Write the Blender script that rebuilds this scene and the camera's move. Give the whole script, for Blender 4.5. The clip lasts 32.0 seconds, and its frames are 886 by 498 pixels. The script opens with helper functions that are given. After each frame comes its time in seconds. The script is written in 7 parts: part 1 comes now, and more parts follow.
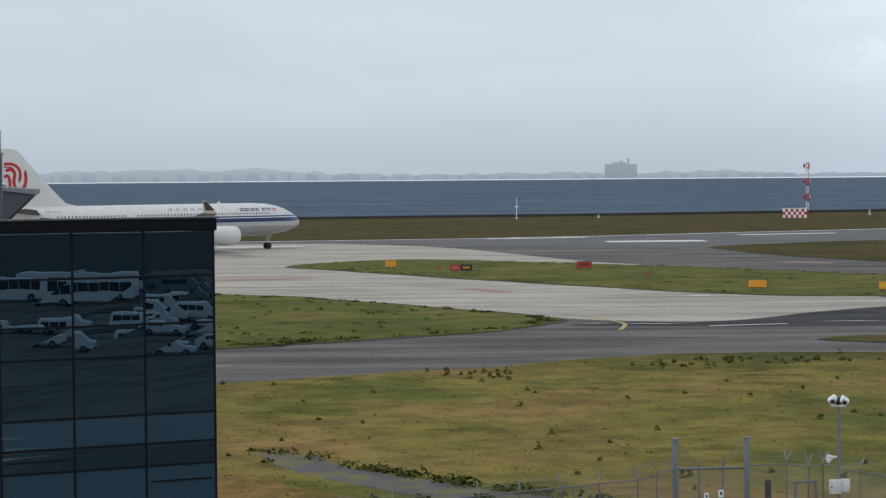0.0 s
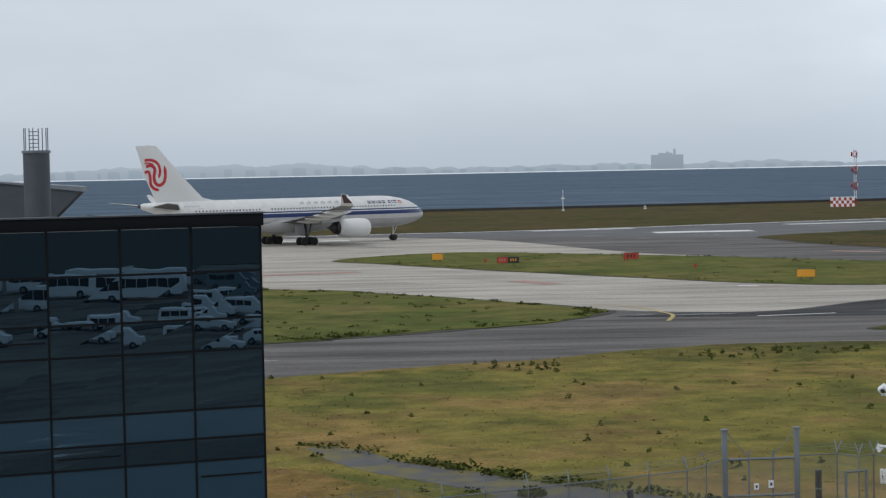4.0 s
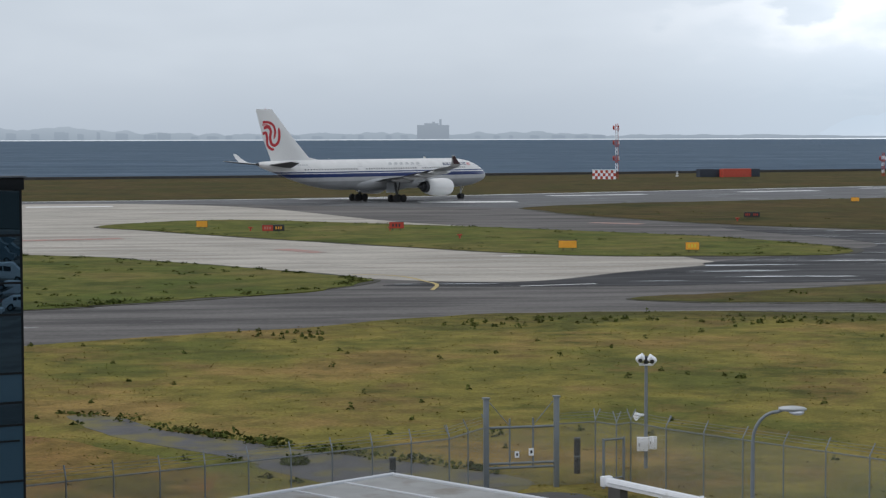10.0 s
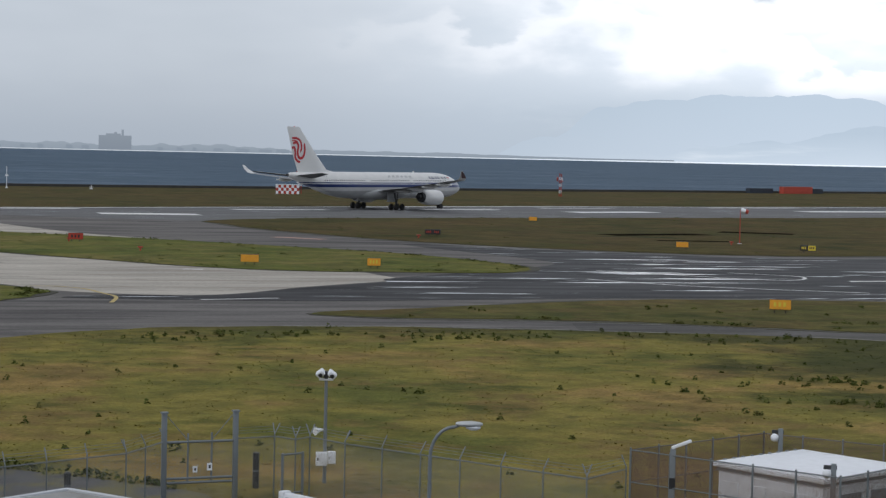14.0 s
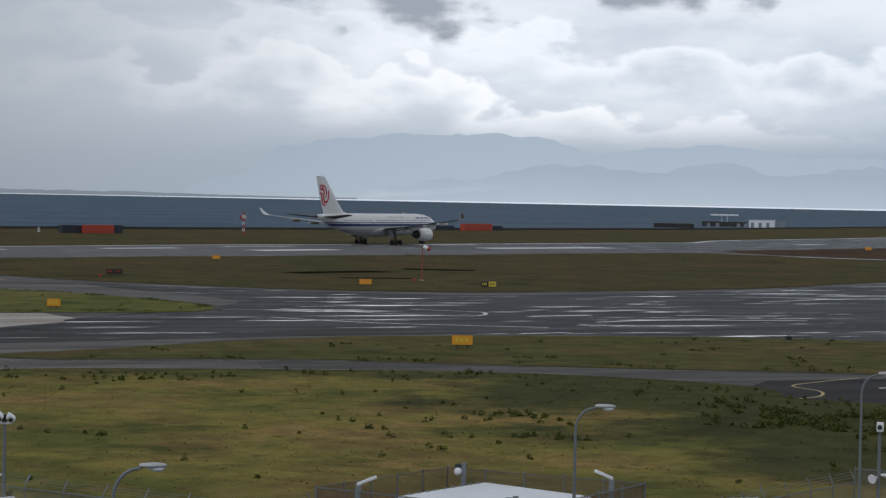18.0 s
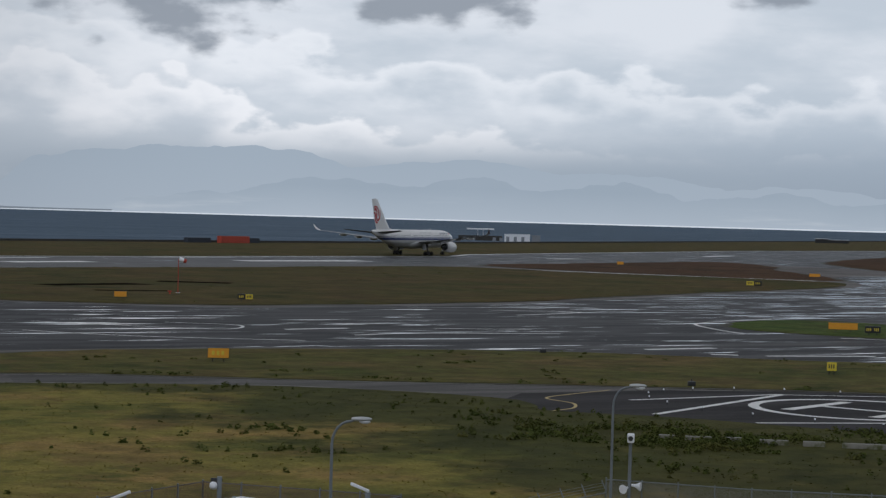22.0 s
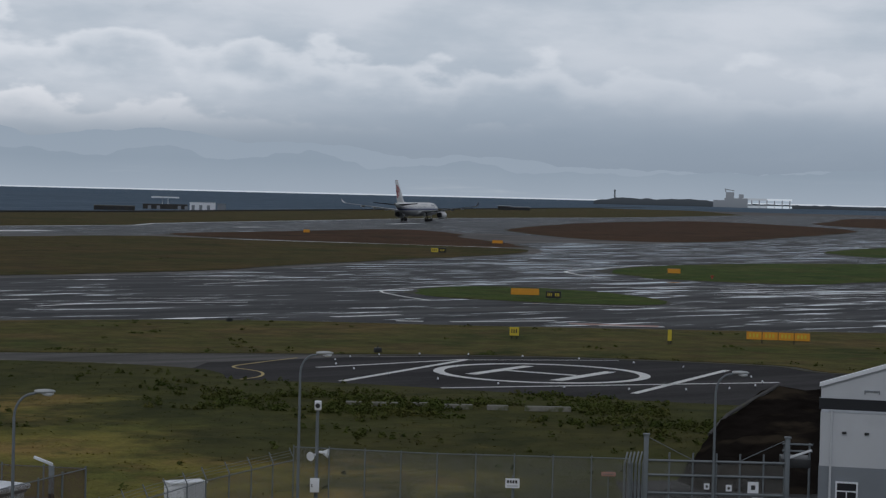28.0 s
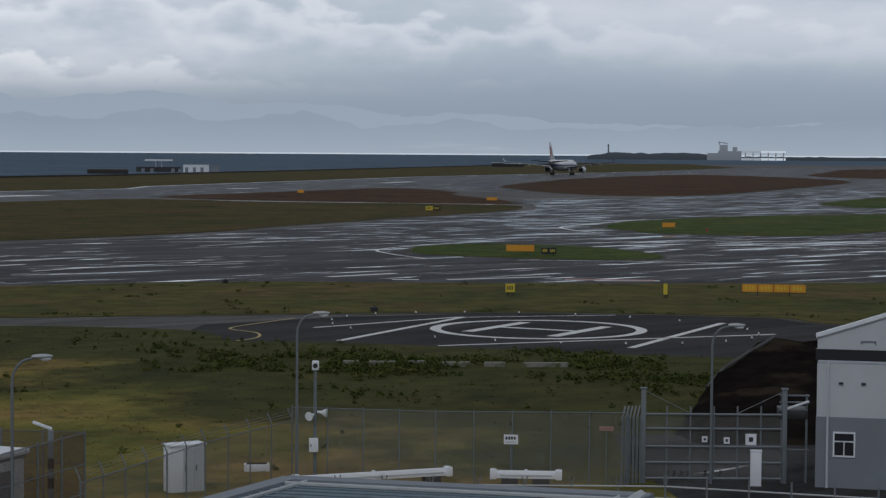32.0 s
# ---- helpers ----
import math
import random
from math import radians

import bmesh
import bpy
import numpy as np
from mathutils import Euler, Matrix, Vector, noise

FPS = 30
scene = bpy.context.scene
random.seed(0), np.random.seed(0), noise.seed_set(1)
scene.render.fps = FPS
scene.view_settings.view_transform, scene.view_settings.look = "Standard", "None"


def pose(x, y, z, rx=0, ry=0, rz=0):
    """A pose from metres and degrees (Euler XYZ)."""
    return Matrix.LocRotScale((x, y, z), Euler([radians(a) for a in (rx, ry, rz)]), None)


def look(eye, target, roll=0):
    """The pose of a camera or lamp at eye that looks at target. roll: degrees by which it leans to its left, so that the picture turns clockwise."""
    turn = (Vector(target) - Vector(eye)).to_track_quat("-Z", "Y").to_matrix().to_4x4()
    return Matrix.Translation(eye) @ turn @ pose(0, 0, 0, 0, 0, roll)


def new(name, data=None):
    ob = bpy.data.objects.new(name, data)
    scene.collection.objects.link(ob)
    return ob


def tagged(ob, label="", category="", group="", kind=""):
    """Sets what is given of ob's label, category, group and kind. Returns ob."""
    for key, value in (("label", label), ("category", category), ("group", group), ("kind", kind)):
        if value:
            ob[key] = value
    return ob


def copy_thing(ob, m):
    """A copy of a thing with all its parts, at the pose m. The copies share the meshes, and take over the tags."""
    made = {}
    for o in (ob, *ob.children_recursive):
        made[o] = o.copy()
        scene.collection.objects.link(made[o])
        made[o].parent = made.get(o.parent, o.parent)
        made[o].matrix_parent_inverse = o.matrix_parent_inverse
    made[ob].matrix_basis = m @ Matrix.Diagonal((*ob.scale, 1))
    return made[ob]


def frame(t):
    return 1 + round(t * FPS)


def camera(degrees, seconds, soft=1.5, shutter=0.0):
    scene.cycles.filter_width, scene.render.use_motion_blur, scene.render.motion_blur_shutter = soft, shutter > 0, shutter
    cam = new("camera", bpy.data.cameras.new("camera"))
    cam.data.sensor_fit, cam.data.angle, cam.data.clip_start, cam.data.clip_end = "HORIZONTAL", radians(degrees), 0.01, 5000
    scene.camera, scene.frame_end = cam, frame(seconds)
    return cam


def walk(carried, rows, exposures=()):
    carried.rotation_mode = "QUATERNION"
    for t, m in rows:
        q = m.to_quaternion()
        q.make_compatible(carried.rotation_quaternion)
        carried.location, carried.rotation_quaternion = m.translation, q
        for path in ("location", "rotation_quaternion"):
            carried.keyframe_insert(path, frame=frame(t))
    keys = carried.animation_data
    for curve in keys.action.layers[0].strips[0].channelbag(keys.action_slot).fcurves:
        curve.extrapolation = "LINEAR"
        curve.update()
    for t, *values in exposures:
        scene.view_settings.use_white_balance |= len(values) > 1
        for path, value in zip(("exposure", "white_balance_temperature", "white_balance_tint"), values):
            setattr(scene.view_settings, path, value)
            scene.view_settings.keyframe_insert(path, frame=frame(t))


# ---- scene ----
# The camera stands on a terrace 12.2 m over the airfield and pans from the glass building to the far runway end.
EYE = (0.0, 0.0, 12.2)
cam = camera(24.99, 32.0, soft=1.3)


def aim(yaw, pitch, roll):
    a, b = radians(yaw), radians(pitch)
    way = Vector((math.sin(a) * math.cos(b), math.cos(a) * math.cos(b), math.sin(b)))
    return look(EYE, Vector(EYE) + 100 * way, roll)


TURNS = [
    (0, 0.000, -2.065, -0.466), (0.5, -1.213, -1.989, -0.558), (1, -2.219, -2.015, -0.642), (1.5, -1.930, -2.030, -0.555),
    (2, -0.593, -2.162, -0.515), (2.5, -0.550, -2.934, -0.796), (3, -1.290, -2.764, -1.119), (3.5, -1.577, -2.257, -1.075),
    (5.5, 0.441, -2.255, -0.878), (6, 0.850, -2.072, -0.483), (6.5, 1.872, -1.425, -0.553), (7, 2.467, -0.930, -0.098),
    (7.5, 2.564, -1.235, -0.081), (8, 3.473, -2.022, -0.148), (8.5, 4.410, -2.601, -0.419), (9, 4.675, -2.872, -0.531),
    (9.5, 4.981, -3.030, -0.274), (10, 5.373, -3.225, -0.155), (10.5, 5.537, -3.340, -0.268), (11, 6.073, -3.617, -0.136),
    (11.5, 7.717, -3.354, 0.309), (12, 10.133, -3.097, 0.657), (12.5, 12.273, -3.244, 0.948), (13, 13.671, -3.058, 1.514),
    (13.5, 14.124, -2.726, 1.521), (15.5, 16.663, -2.922, 0.251), (16, 18.356, -2.422, 0.401), (16.5, 20.046, -1.819, 0.482),
    (17, 21.121, -1.347, 0.482), (17.5, 22.216, -1.330, 0.698), (18, 23.497, -1.447, 1.120), (18.5, 24.930, -1.349, 1.398),
    (19, 25.957, -1.307, 1.409), (19.5, 26.329, -1.192, 1.503), (20, 26.882, -0.870, 1.570), (20.5, 27.523, -0.784, 1.640),
    (21, 28.211, -0.854, 1.774), (21.5, 29.297, -0.718, 1.830), (22, 30.432, -0.915, 1.557), (22.5, 31.979, -1.131, 1.237),
    (23, 33.798, -0.880, 1.261), (23.5, 35.265, -0.624, 1.991), (24, 34.930, -1.346, 2.157), (24.5, 33.303, -2.881, 2.099),
    (25, 33.581, -2.870, 2.123), (25.5, 35.936, -1.829, 2.040), (26, 38.449, -1.370, 1.888), (26.5, 39.509, -1.389, 1.563),
    (28.5, 39.275, -1.709, 1.275), (29, 38.862, -1.785, 1.378), (29.5, 38.684, -2.183, 1.639), (30, 39.085, -2.644, 1.662),
    (30.5, 39.559, -3.103, 1.501), (31, 39.944, -2.953, 1.402), (31.5, 39.361, -2.666, 0.686), (32, 39.595, -2.803, 0.380)]
walk(cam, [(t, aim(a, b, c)) for t, a, b, c in TURNS],
     exposures=[(0, 0.12, 6230, 10), (6, 0.1, 6230, 10), (7, -0.03, 6230, 10), (8, -0.06, 6230, 11), (9, 0.12, 6230, 11), (13, -0.02, 6230, 12), (16, -0.30, 6200, 12), (19, -0.62, 6160, 12), (23, -0.86, 6140, 12), (24, -1.00, 6120, 12), (25, -1.00, 6100, 12), (26, -0.95, 6090, 12), (29, -0.99, 6070, 12), (32, -0.93, 6050, 12)])


# ---- sky and sun ----
def nodes_of(tree):
    tree.nodes.clear()
    return lambda kind, **sets: put_node(tree, kind, sets)


def put_node(tree, kind, sets):
    n = tree.nodes.new(kind)
    for k, v in sets.items():
        if k.startswith("i_"):
            n.inputs[int(k[2:])].default_value = v
        else:
            setattr(n, k, v)
    return n


def ramp(n, stops, mode="LINEAR"):
    cr = n.color_ramp
    cr.interpolation = mode
    while len(cr.elements) < len(stops):
        cr.elements.new(0.5)
    for e, (p, c) in zip(cr.elements, stops):
        e.position = p
        e.color = (*c, 1) if len(c) == 3 else c
    return n


def build_sky():
    w = bpy.data.worlds.new("overcast_sky")
    scene.world = w
    w.use_nodes = True
    tree = w.node_tree
    N = nodes_of(tree)
    L = tree.links.new
    geo = N("ShaderNodeTexCoord")
    sep = N("ShaderNodeSeparateXYZ")
    L(geo.outputs["Generated"], sep.inputs[0])

    def m(op, a, b=None, c=None):
        n = N("ShaderNodeMath", operation=op)
        for i, v in enumerate((a, b, c)):
            if v is None:
                continue
            if isinstance(v, (int, float)):
                n.inputs[i].default_value = v
            else:
                L(v, n.inputs[i])
        return n.outputs[0]

    def mixc(f, a, b):
        n = N("ShaderNodeMix", data_type="RGBA")
        for i, v in ((0, f), (6, a), (7, b)):
            if isinstance(v, (int, float)):
                n.inputs[i].default_value = v
            elif isinstance(v, tuple):
                n.inputs[i].default_value = (*v, 1)
            else:
                L(v, n.inputs[i])
        return n.outputs[2]

    def smooth(v, a, b):
        n = N("ShaderNodeMapRange", interpolation_type="SMOOTHSTEP", i_1=a, i_2=b)
        L(v, n.inputs[0])
        return n.outputs[0]

    el = m("MULTIPLY", m("ARCSINE", sep.outputs[2]), 57.2958)
    az = m("MULTIPLY", m("ARCTAN2", sep.outputs[0], sep.outputs[1]), 57.2958)
    # cloud coordinates: degrees, flattened towards the horizon
    comb = N("ShaderNodeCombineXYZ")
    L(m("MULTIPLY", az, 0.11), comb.inputs[0])
    L(m("MULTIPLY", el, 0.34), comb.inputs[1])

    def cloud(scale, detail, shift, rough=0.55):
        add = N("ShaderNodeVectorMath", operation="ADD")
        L(comb.outputs[0], add.inputs[0])
        add.inputs[1].default_value = shift
        n = N("ShaderNodeTexNoise", noise_dimensions="3D", i_2=scale, i_3=detail, i_4=rough)
        L(add.outputs[0], n.inputs["Vector"])
        return n.outputs[0]

    n1 = cloud(1.0, 7, (3.1, 0.4, 0))
    n3 = cloud(0.55, 4, (1.3, 8.8, 5))
    n4 = cloud(1.7, 7, (4.4, 2.6, 7), 0.6)
    n5 = cloud(1.5, 6, (6.1, 1.9, 9), 0.58)
    right = smooth(az, 8, 24)
    # a second set of coordinates, less flattened, for the heaped clouds
    lump = N("ShaderNodeCombineXYZ")
    L(m("MULTIPLY", az, 0.30), lump.inputs[0])
    L(m("MULTIPLY", el, 0.62), lump.inputs[1])

    def heap(shift):
        add = N("ShaderNodeVectorMath", operation="ADD")
        L(lump.outputs[0], add.inputs[0])
        add.inputs[1].default_value = shift
        rough = N("ShaderNodeTexNoise", i_2=1.5, i_3=6.0, i_4=0.5)
        L(add.outputs[0], rough.inputs["Vector"])
        cells = N("ShaderNodeTexVoronoi", feature="SMOOTH_F1")
        cells.inputs["Scale"].default_value = 1.5
        cells.inputs["Detail"].default_value = 1.6
        cells.inputs["Roughness"].default_value = 0.55
        L(add.outputs[0], cells.inputs["Vector"])
        return rough.outputs[0], cells.outputs[0]

    def along(points):
        r = ramp(N("ShaderNodeValToRGB"), [((a + 10) / 80, (h / 10,) * 3) for a, h in points], "EASE")
        L(m("MULTIPLY_ADD", az, 1 / 80, 0.125), r.inputs[0])
        return m("MULTIPLY", r.outputs[0], 10.0)

    def bank_of(base, shift, rise, fall):
        n, c = heap(shift)
        up = m("ADD", m("MULTIPLY", m("SUBTRACT", n, 0.5), 3.6), m("MULTIPLY", m("SUBTRACT", 0.45, c), 1.5))
        over = m("SUBTRACT", m("ADD", along(base), up), el)
        lit = m("MULTIPLY", smooth(over, 0.0, rise), smooth(over, fall, 0.35))
        return over, lit
    # soft grey veil on the one side, heaped cloud and blue-grey rain on the other
    veil = mixc(smooth(n3, 0.35, 0.68), (0.56, 0.61, 0.655), (0.645, 0.695, 0.735))
    veil = mixc(smooth(el, 3.5, 8.5), veil, (0.66, 0.705, 0.74))
    veil = mixc(smooth(el, 3.0, -0.2), veil, (0.46, 0.515, 0.57))
    veil = mixc(m("MULTIPLY", smooth(n5, 0.46, 0.60), smooth(el, 4.7, 6.4)), veil, (0.42, 0.455, 0.49))
    heaps = mixc(smooth(n1, 0.38, 0.62), (0.62, 0.68, 0.725), (0.83, 0.86, 0.88))
    over2, lit2 = bank_of([(10, 5.6), (18, 6.0), (26, 5.4), (34, 4.8), (44, 4.2), (60, 4.0)], (5.5, 1.0, 3.0), 0.55, 1.8)
    heaps = mixc(m("MULTIPLY", lit2, 0.75), heaps, (0.98, 0.995, 0.995))
    over1, lit1 = bank_of([(10, 4.6), (18, 4.7), (22, 4.4), (26, 3.2), (31, 2.9), (36, 2.3), (46, 1.7)], (2.2, 7.3, 4.0), 0.42, 2.6)
    heaps = mixc(m("MULTIPLY", smooth(over1, 0.0, 0.42), 0.75), heaps, (0.66, 0.71, 0.75))
    heaps = mixc(m("MULTIPLY", lit1, smooth(el, 1.0, 2.2)), heaps, (0.99, 0.995, 0.99))
    body = m("MULTIPLY", smooth(over1, 0.4, 2.2), smooth(n4, 0.40, 0.62))
    heaps = mixc(m("MULTIPLY", body, 0.75), heaps, (0.62, 0.675, 0.72))
    # ragged dark cloud hanging in over the bay
    n7, c7 = heap((8.1, 3.4, 6.0))
    gloom = None
    for ca, ce, ra, re in ((14.6, 6.7, 2.8, 1.3), (23.0, 6.1, 4.6, 1.7), (30.2, 6.6, 3.6, 1.6), (39.5, 7.1, 3.2, 1.2), (50.0, 7.2, 4.0, 1.2)):
        dx, dy = m("DIVIDE", m("SUBTRACT", az, ca), ra), m("DIVIDE", m("SUBTRACT", el, ce), re)
        v = m("SUBTRACT", 1.0, m("ADD", m("MULTIPLY", dx, dx), m("MULTIPLY", dy, dy)))
        gloom = v if gloom is None else m("MAXIMUM", gloom, v)
    gloom = m("ADD", m("ADD", gloom, m("MULTIPLY", m("SUBTRACT", n7, 0.5), 2.6)), m("MULTIPLY", m("SUBTRACT", 0.45, c7), 0.9))
    heaps = mixc(m("MULTIPLY", smooth(gloom, -0.05, 0.55), 0.92), heaps, (0.31, 0.345, 0.385))
    top_of_haze = m("ADD", m("MULTIPLY", n3, 1.6), 1.2)
    low = m("SUBTRACT", el, top_of_haze)
    heaps = mixc(smooth(low, 0.9, -0.9), heaps, (0.44, 0.51, 0.57))
    wisps = m("MULTIPLY", smooth(n4, 0.5, 0.68), smooth(low, 0.4, -1.0))
    heaps = mixc(m("MULTIPLY", wisps, 0.35), heaps, (0.66, 0.71, 0.75))
    col = mixc(right, veil, heaps)
    far_right = smooth(az, 26, 46)
    col = mixc(m("MULTIPLY", m("MULTIPLY", far_right, 0.8), smooth(el, 5.0, 0.8)), col, (0.415, 0.49, 0.565))
    # bright strip of sea light along the horizon, and the dim half below it
    col = mixc(smooth(el, -0.02, -0.05), col, (0.62, 0.66, 0.69))
    col = mixc(smooth(el, -0.6, -3.0), col, (0.10, 0.11, 0.12))
    # the cloud is thinner and brighter over the bay; overhead the heavy overcast goes on
    gain = m("ADD", m("MULTIPLY", m("MULTIPLY", smooth(az, 6, 26), smooth(az, 120, 75)), 0.52), 1.0)
    gain = m("MULTIPLY", gain, m("SUBTRACT", 1.0, m("MULTIPLY", m("MULTIPLY", smooth(el, 3.4, 0.3), smooth(az, 12, 24)), 0.16)))
    lift = N("ShaderNodeVectorMath", operation="SCALE")
    L(col, lift.inputs[0]), L(gain, lift.inputs[3])
    col = mixc(smooth(el, 8, 30), lift.outputs[0], (0.46, 0.48, 0.50))
    sky = N("ShaderNodeTexSky", sky_type="NISHITA", sun_disc=False)
    sky.sun_elevation, sky.sun_rotation = radians(45), radians(235)
    bg1 = N("ShaderNodeBackground", i_1=1.0)
    L(col, bg1.inputs[0])
    bg2 = N("ShaderNodeBackground", i_1=0.05)
    L(sky.outputs[0], bg2.inputs[0])
    mx = N("ShaderNodeMixShader", i_0=0.06)
    L(bg1.outputs[0], mx.inputs[1])
    L(bg2.outputs[0], mx.inputs[2])
    out = N("ShaderNodeOutputWorld")
    L(mx.outputs[0], out.inputs[0])


build_sky()
sun = new("sun", bpy.data.lights.new("sun", "SUN"))
sun.data.energy, sun.data.angle, sun.data.color = 0.90, radians(20), (1.0, 0.97, 0.92)
sun.matrix_basis = look((0, 0, 50), (41.0, 28.7, 0))


# ---- materials ----
def material(name, base, rough=0.6, metal=0.0, vary=0.15, scale=3.0, bump=0.0, fine=40.0, stain=None, stain_at=0.6,
             stain_scale=0.6, spec=0.5, object_space=True):
    mat = bpy.data.materials.new(name)
    mat.use_nodes = True
    tree = mat.node_tree
    N = nodes_of(tree)
    L = tree.links.new
    tc = N("ShaderNodeTexCoord")
    vec = tc.outputs["Object"]
    big = N("ShaderNodeTexNoise", i_2=scale, i_3=5.0)
    small = N("ShaderNodeTexNoise", i_2=fine, i_3=3.0)
    L(vec, big.inputs["Vector"]), L(vec, small.inputs["Vector"])
    mul = N("ShaderNodeMath", operation="MULTIPLY_ADD", i_1=0.65, i_2=0.0)
    L(big.outputs[0], mul.inputs[0])
    mul2 = N("ShaderNodeMath", operation="MULTIPLY_ADD", i_1=0.35)
    L(small.outputs[0], mul2.inputs[0]), L(mul.outputs[0], mul2.inputs[2])
    lo = tuple(c * (1 - vary) for c in base)
    hi = tuple(min(1, c * (1 + vary)) for c in base)
    cr = ramp(N("ShaderNodeValToRGB"), [(0.3, lo), (0.7, hi)])
    L(mul2.outputs[0], cr.inputs[0])
    col = cr.outputs[0]
    if stain:
        sn = N("ShaderNodeTexNoise", i_2=stain_scale, i_3=6.0)
        L(vec, sn.inputs["Vector"])
        sr = ramp(N("ShaderNodeValToRGB"), [(stain_at, (0, 0, 0)), (min(1, stain_at + 0.15), (1, 1, 1))])
        L(sn.outputs[0], sr.inputs[0])
        mx = N("ShaderNodeMix", data_type="RGBA")
        L(sr.outputs[0], mx.inputs[0]), L(col, mx.inputs[6])
        mx.inputs[7].default_value = (*stain, 1)
        col = mx.outputs[2]
    b = N("ShaderNodeBsdfPrincipled")
    L(col, b.inputs["Base Color"])
    b.inputs["Roughness"].default_value = rough
    b.inputs["Metallic"].default_value = metal
    b.inputs["Specular IOR Level"].default_value = spec
    if bump:
        bp = N("ShaderNodeBump", i_0=bump, i_1=0.05)
        L(mul2.outputs[0], bp.inputs["Height"]), L(bp.outputs[0], b.inputs["Normal"])
    out = N("ShaderNodeOutputMaterial")
    L(b.outputs[0], out.inputs[0])
    return mat


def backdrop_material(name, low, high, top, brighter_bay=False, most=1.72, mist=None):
    """Distance, rain haze painted in: a glow that fades upwards from low to high."""
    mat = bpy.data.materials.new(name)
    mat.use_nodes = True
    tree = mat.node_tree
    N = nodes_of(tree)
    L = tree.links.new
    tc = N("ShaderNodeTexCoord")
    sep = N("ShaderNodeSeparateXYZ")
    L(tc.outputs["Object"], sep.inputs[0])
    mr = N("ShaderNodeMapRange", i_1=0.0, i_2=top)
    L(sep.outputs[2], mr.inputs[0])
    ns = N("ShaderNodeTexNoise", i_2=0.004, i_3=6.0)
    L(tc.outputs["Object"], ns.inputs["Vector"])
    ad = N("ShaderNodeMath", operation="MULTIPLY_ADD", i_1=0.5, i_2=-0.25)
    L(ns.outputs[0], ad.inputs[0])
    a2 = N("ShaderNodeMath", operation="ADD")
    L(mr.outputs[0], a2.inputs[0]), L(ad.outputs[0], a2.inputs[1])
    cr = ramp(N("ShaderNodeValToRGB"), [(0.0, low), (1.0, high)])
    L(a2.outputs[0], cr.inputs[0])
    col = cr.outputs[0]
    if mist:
        # pale patches painted into the slopes' glow for low cloud before them
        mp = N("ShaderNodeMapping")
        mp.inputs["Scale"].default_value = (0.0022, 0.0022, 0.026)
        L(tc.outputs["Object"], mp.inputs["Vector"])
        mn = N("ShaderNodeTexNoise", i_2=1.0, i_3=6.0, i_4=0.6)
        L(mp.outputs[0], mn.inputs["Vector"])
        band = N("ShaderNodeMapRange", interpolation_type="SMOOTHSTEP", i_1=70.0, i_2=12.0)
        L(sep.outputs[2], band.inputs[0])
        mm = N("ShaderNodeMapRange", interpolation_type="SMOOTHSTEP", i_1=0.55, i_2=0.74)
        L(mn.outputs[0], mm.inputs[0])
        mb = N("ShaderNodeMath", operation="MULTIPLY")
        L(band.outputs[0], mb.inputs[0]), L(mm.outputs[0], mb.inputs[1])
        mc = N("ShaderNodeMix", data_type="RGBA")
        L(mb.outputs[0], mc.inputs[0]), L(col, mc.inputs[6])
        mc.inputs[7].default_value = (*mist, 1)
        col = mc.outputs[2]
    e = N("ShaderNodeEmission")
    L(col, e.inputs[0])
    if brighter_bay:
        # the painted glow grows towards the bay, to go with the brighter sky
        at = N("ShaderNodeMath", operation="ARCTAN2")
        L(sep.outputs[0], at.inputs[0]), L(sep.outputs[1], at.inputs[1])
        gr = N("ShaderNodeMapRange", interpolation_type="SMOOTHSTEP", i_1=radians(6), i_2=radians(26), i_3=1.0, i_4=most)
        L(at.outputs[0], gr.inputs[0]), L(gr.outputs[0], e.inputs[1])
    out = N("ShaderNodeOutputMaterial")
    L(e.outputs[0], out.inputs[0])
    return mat


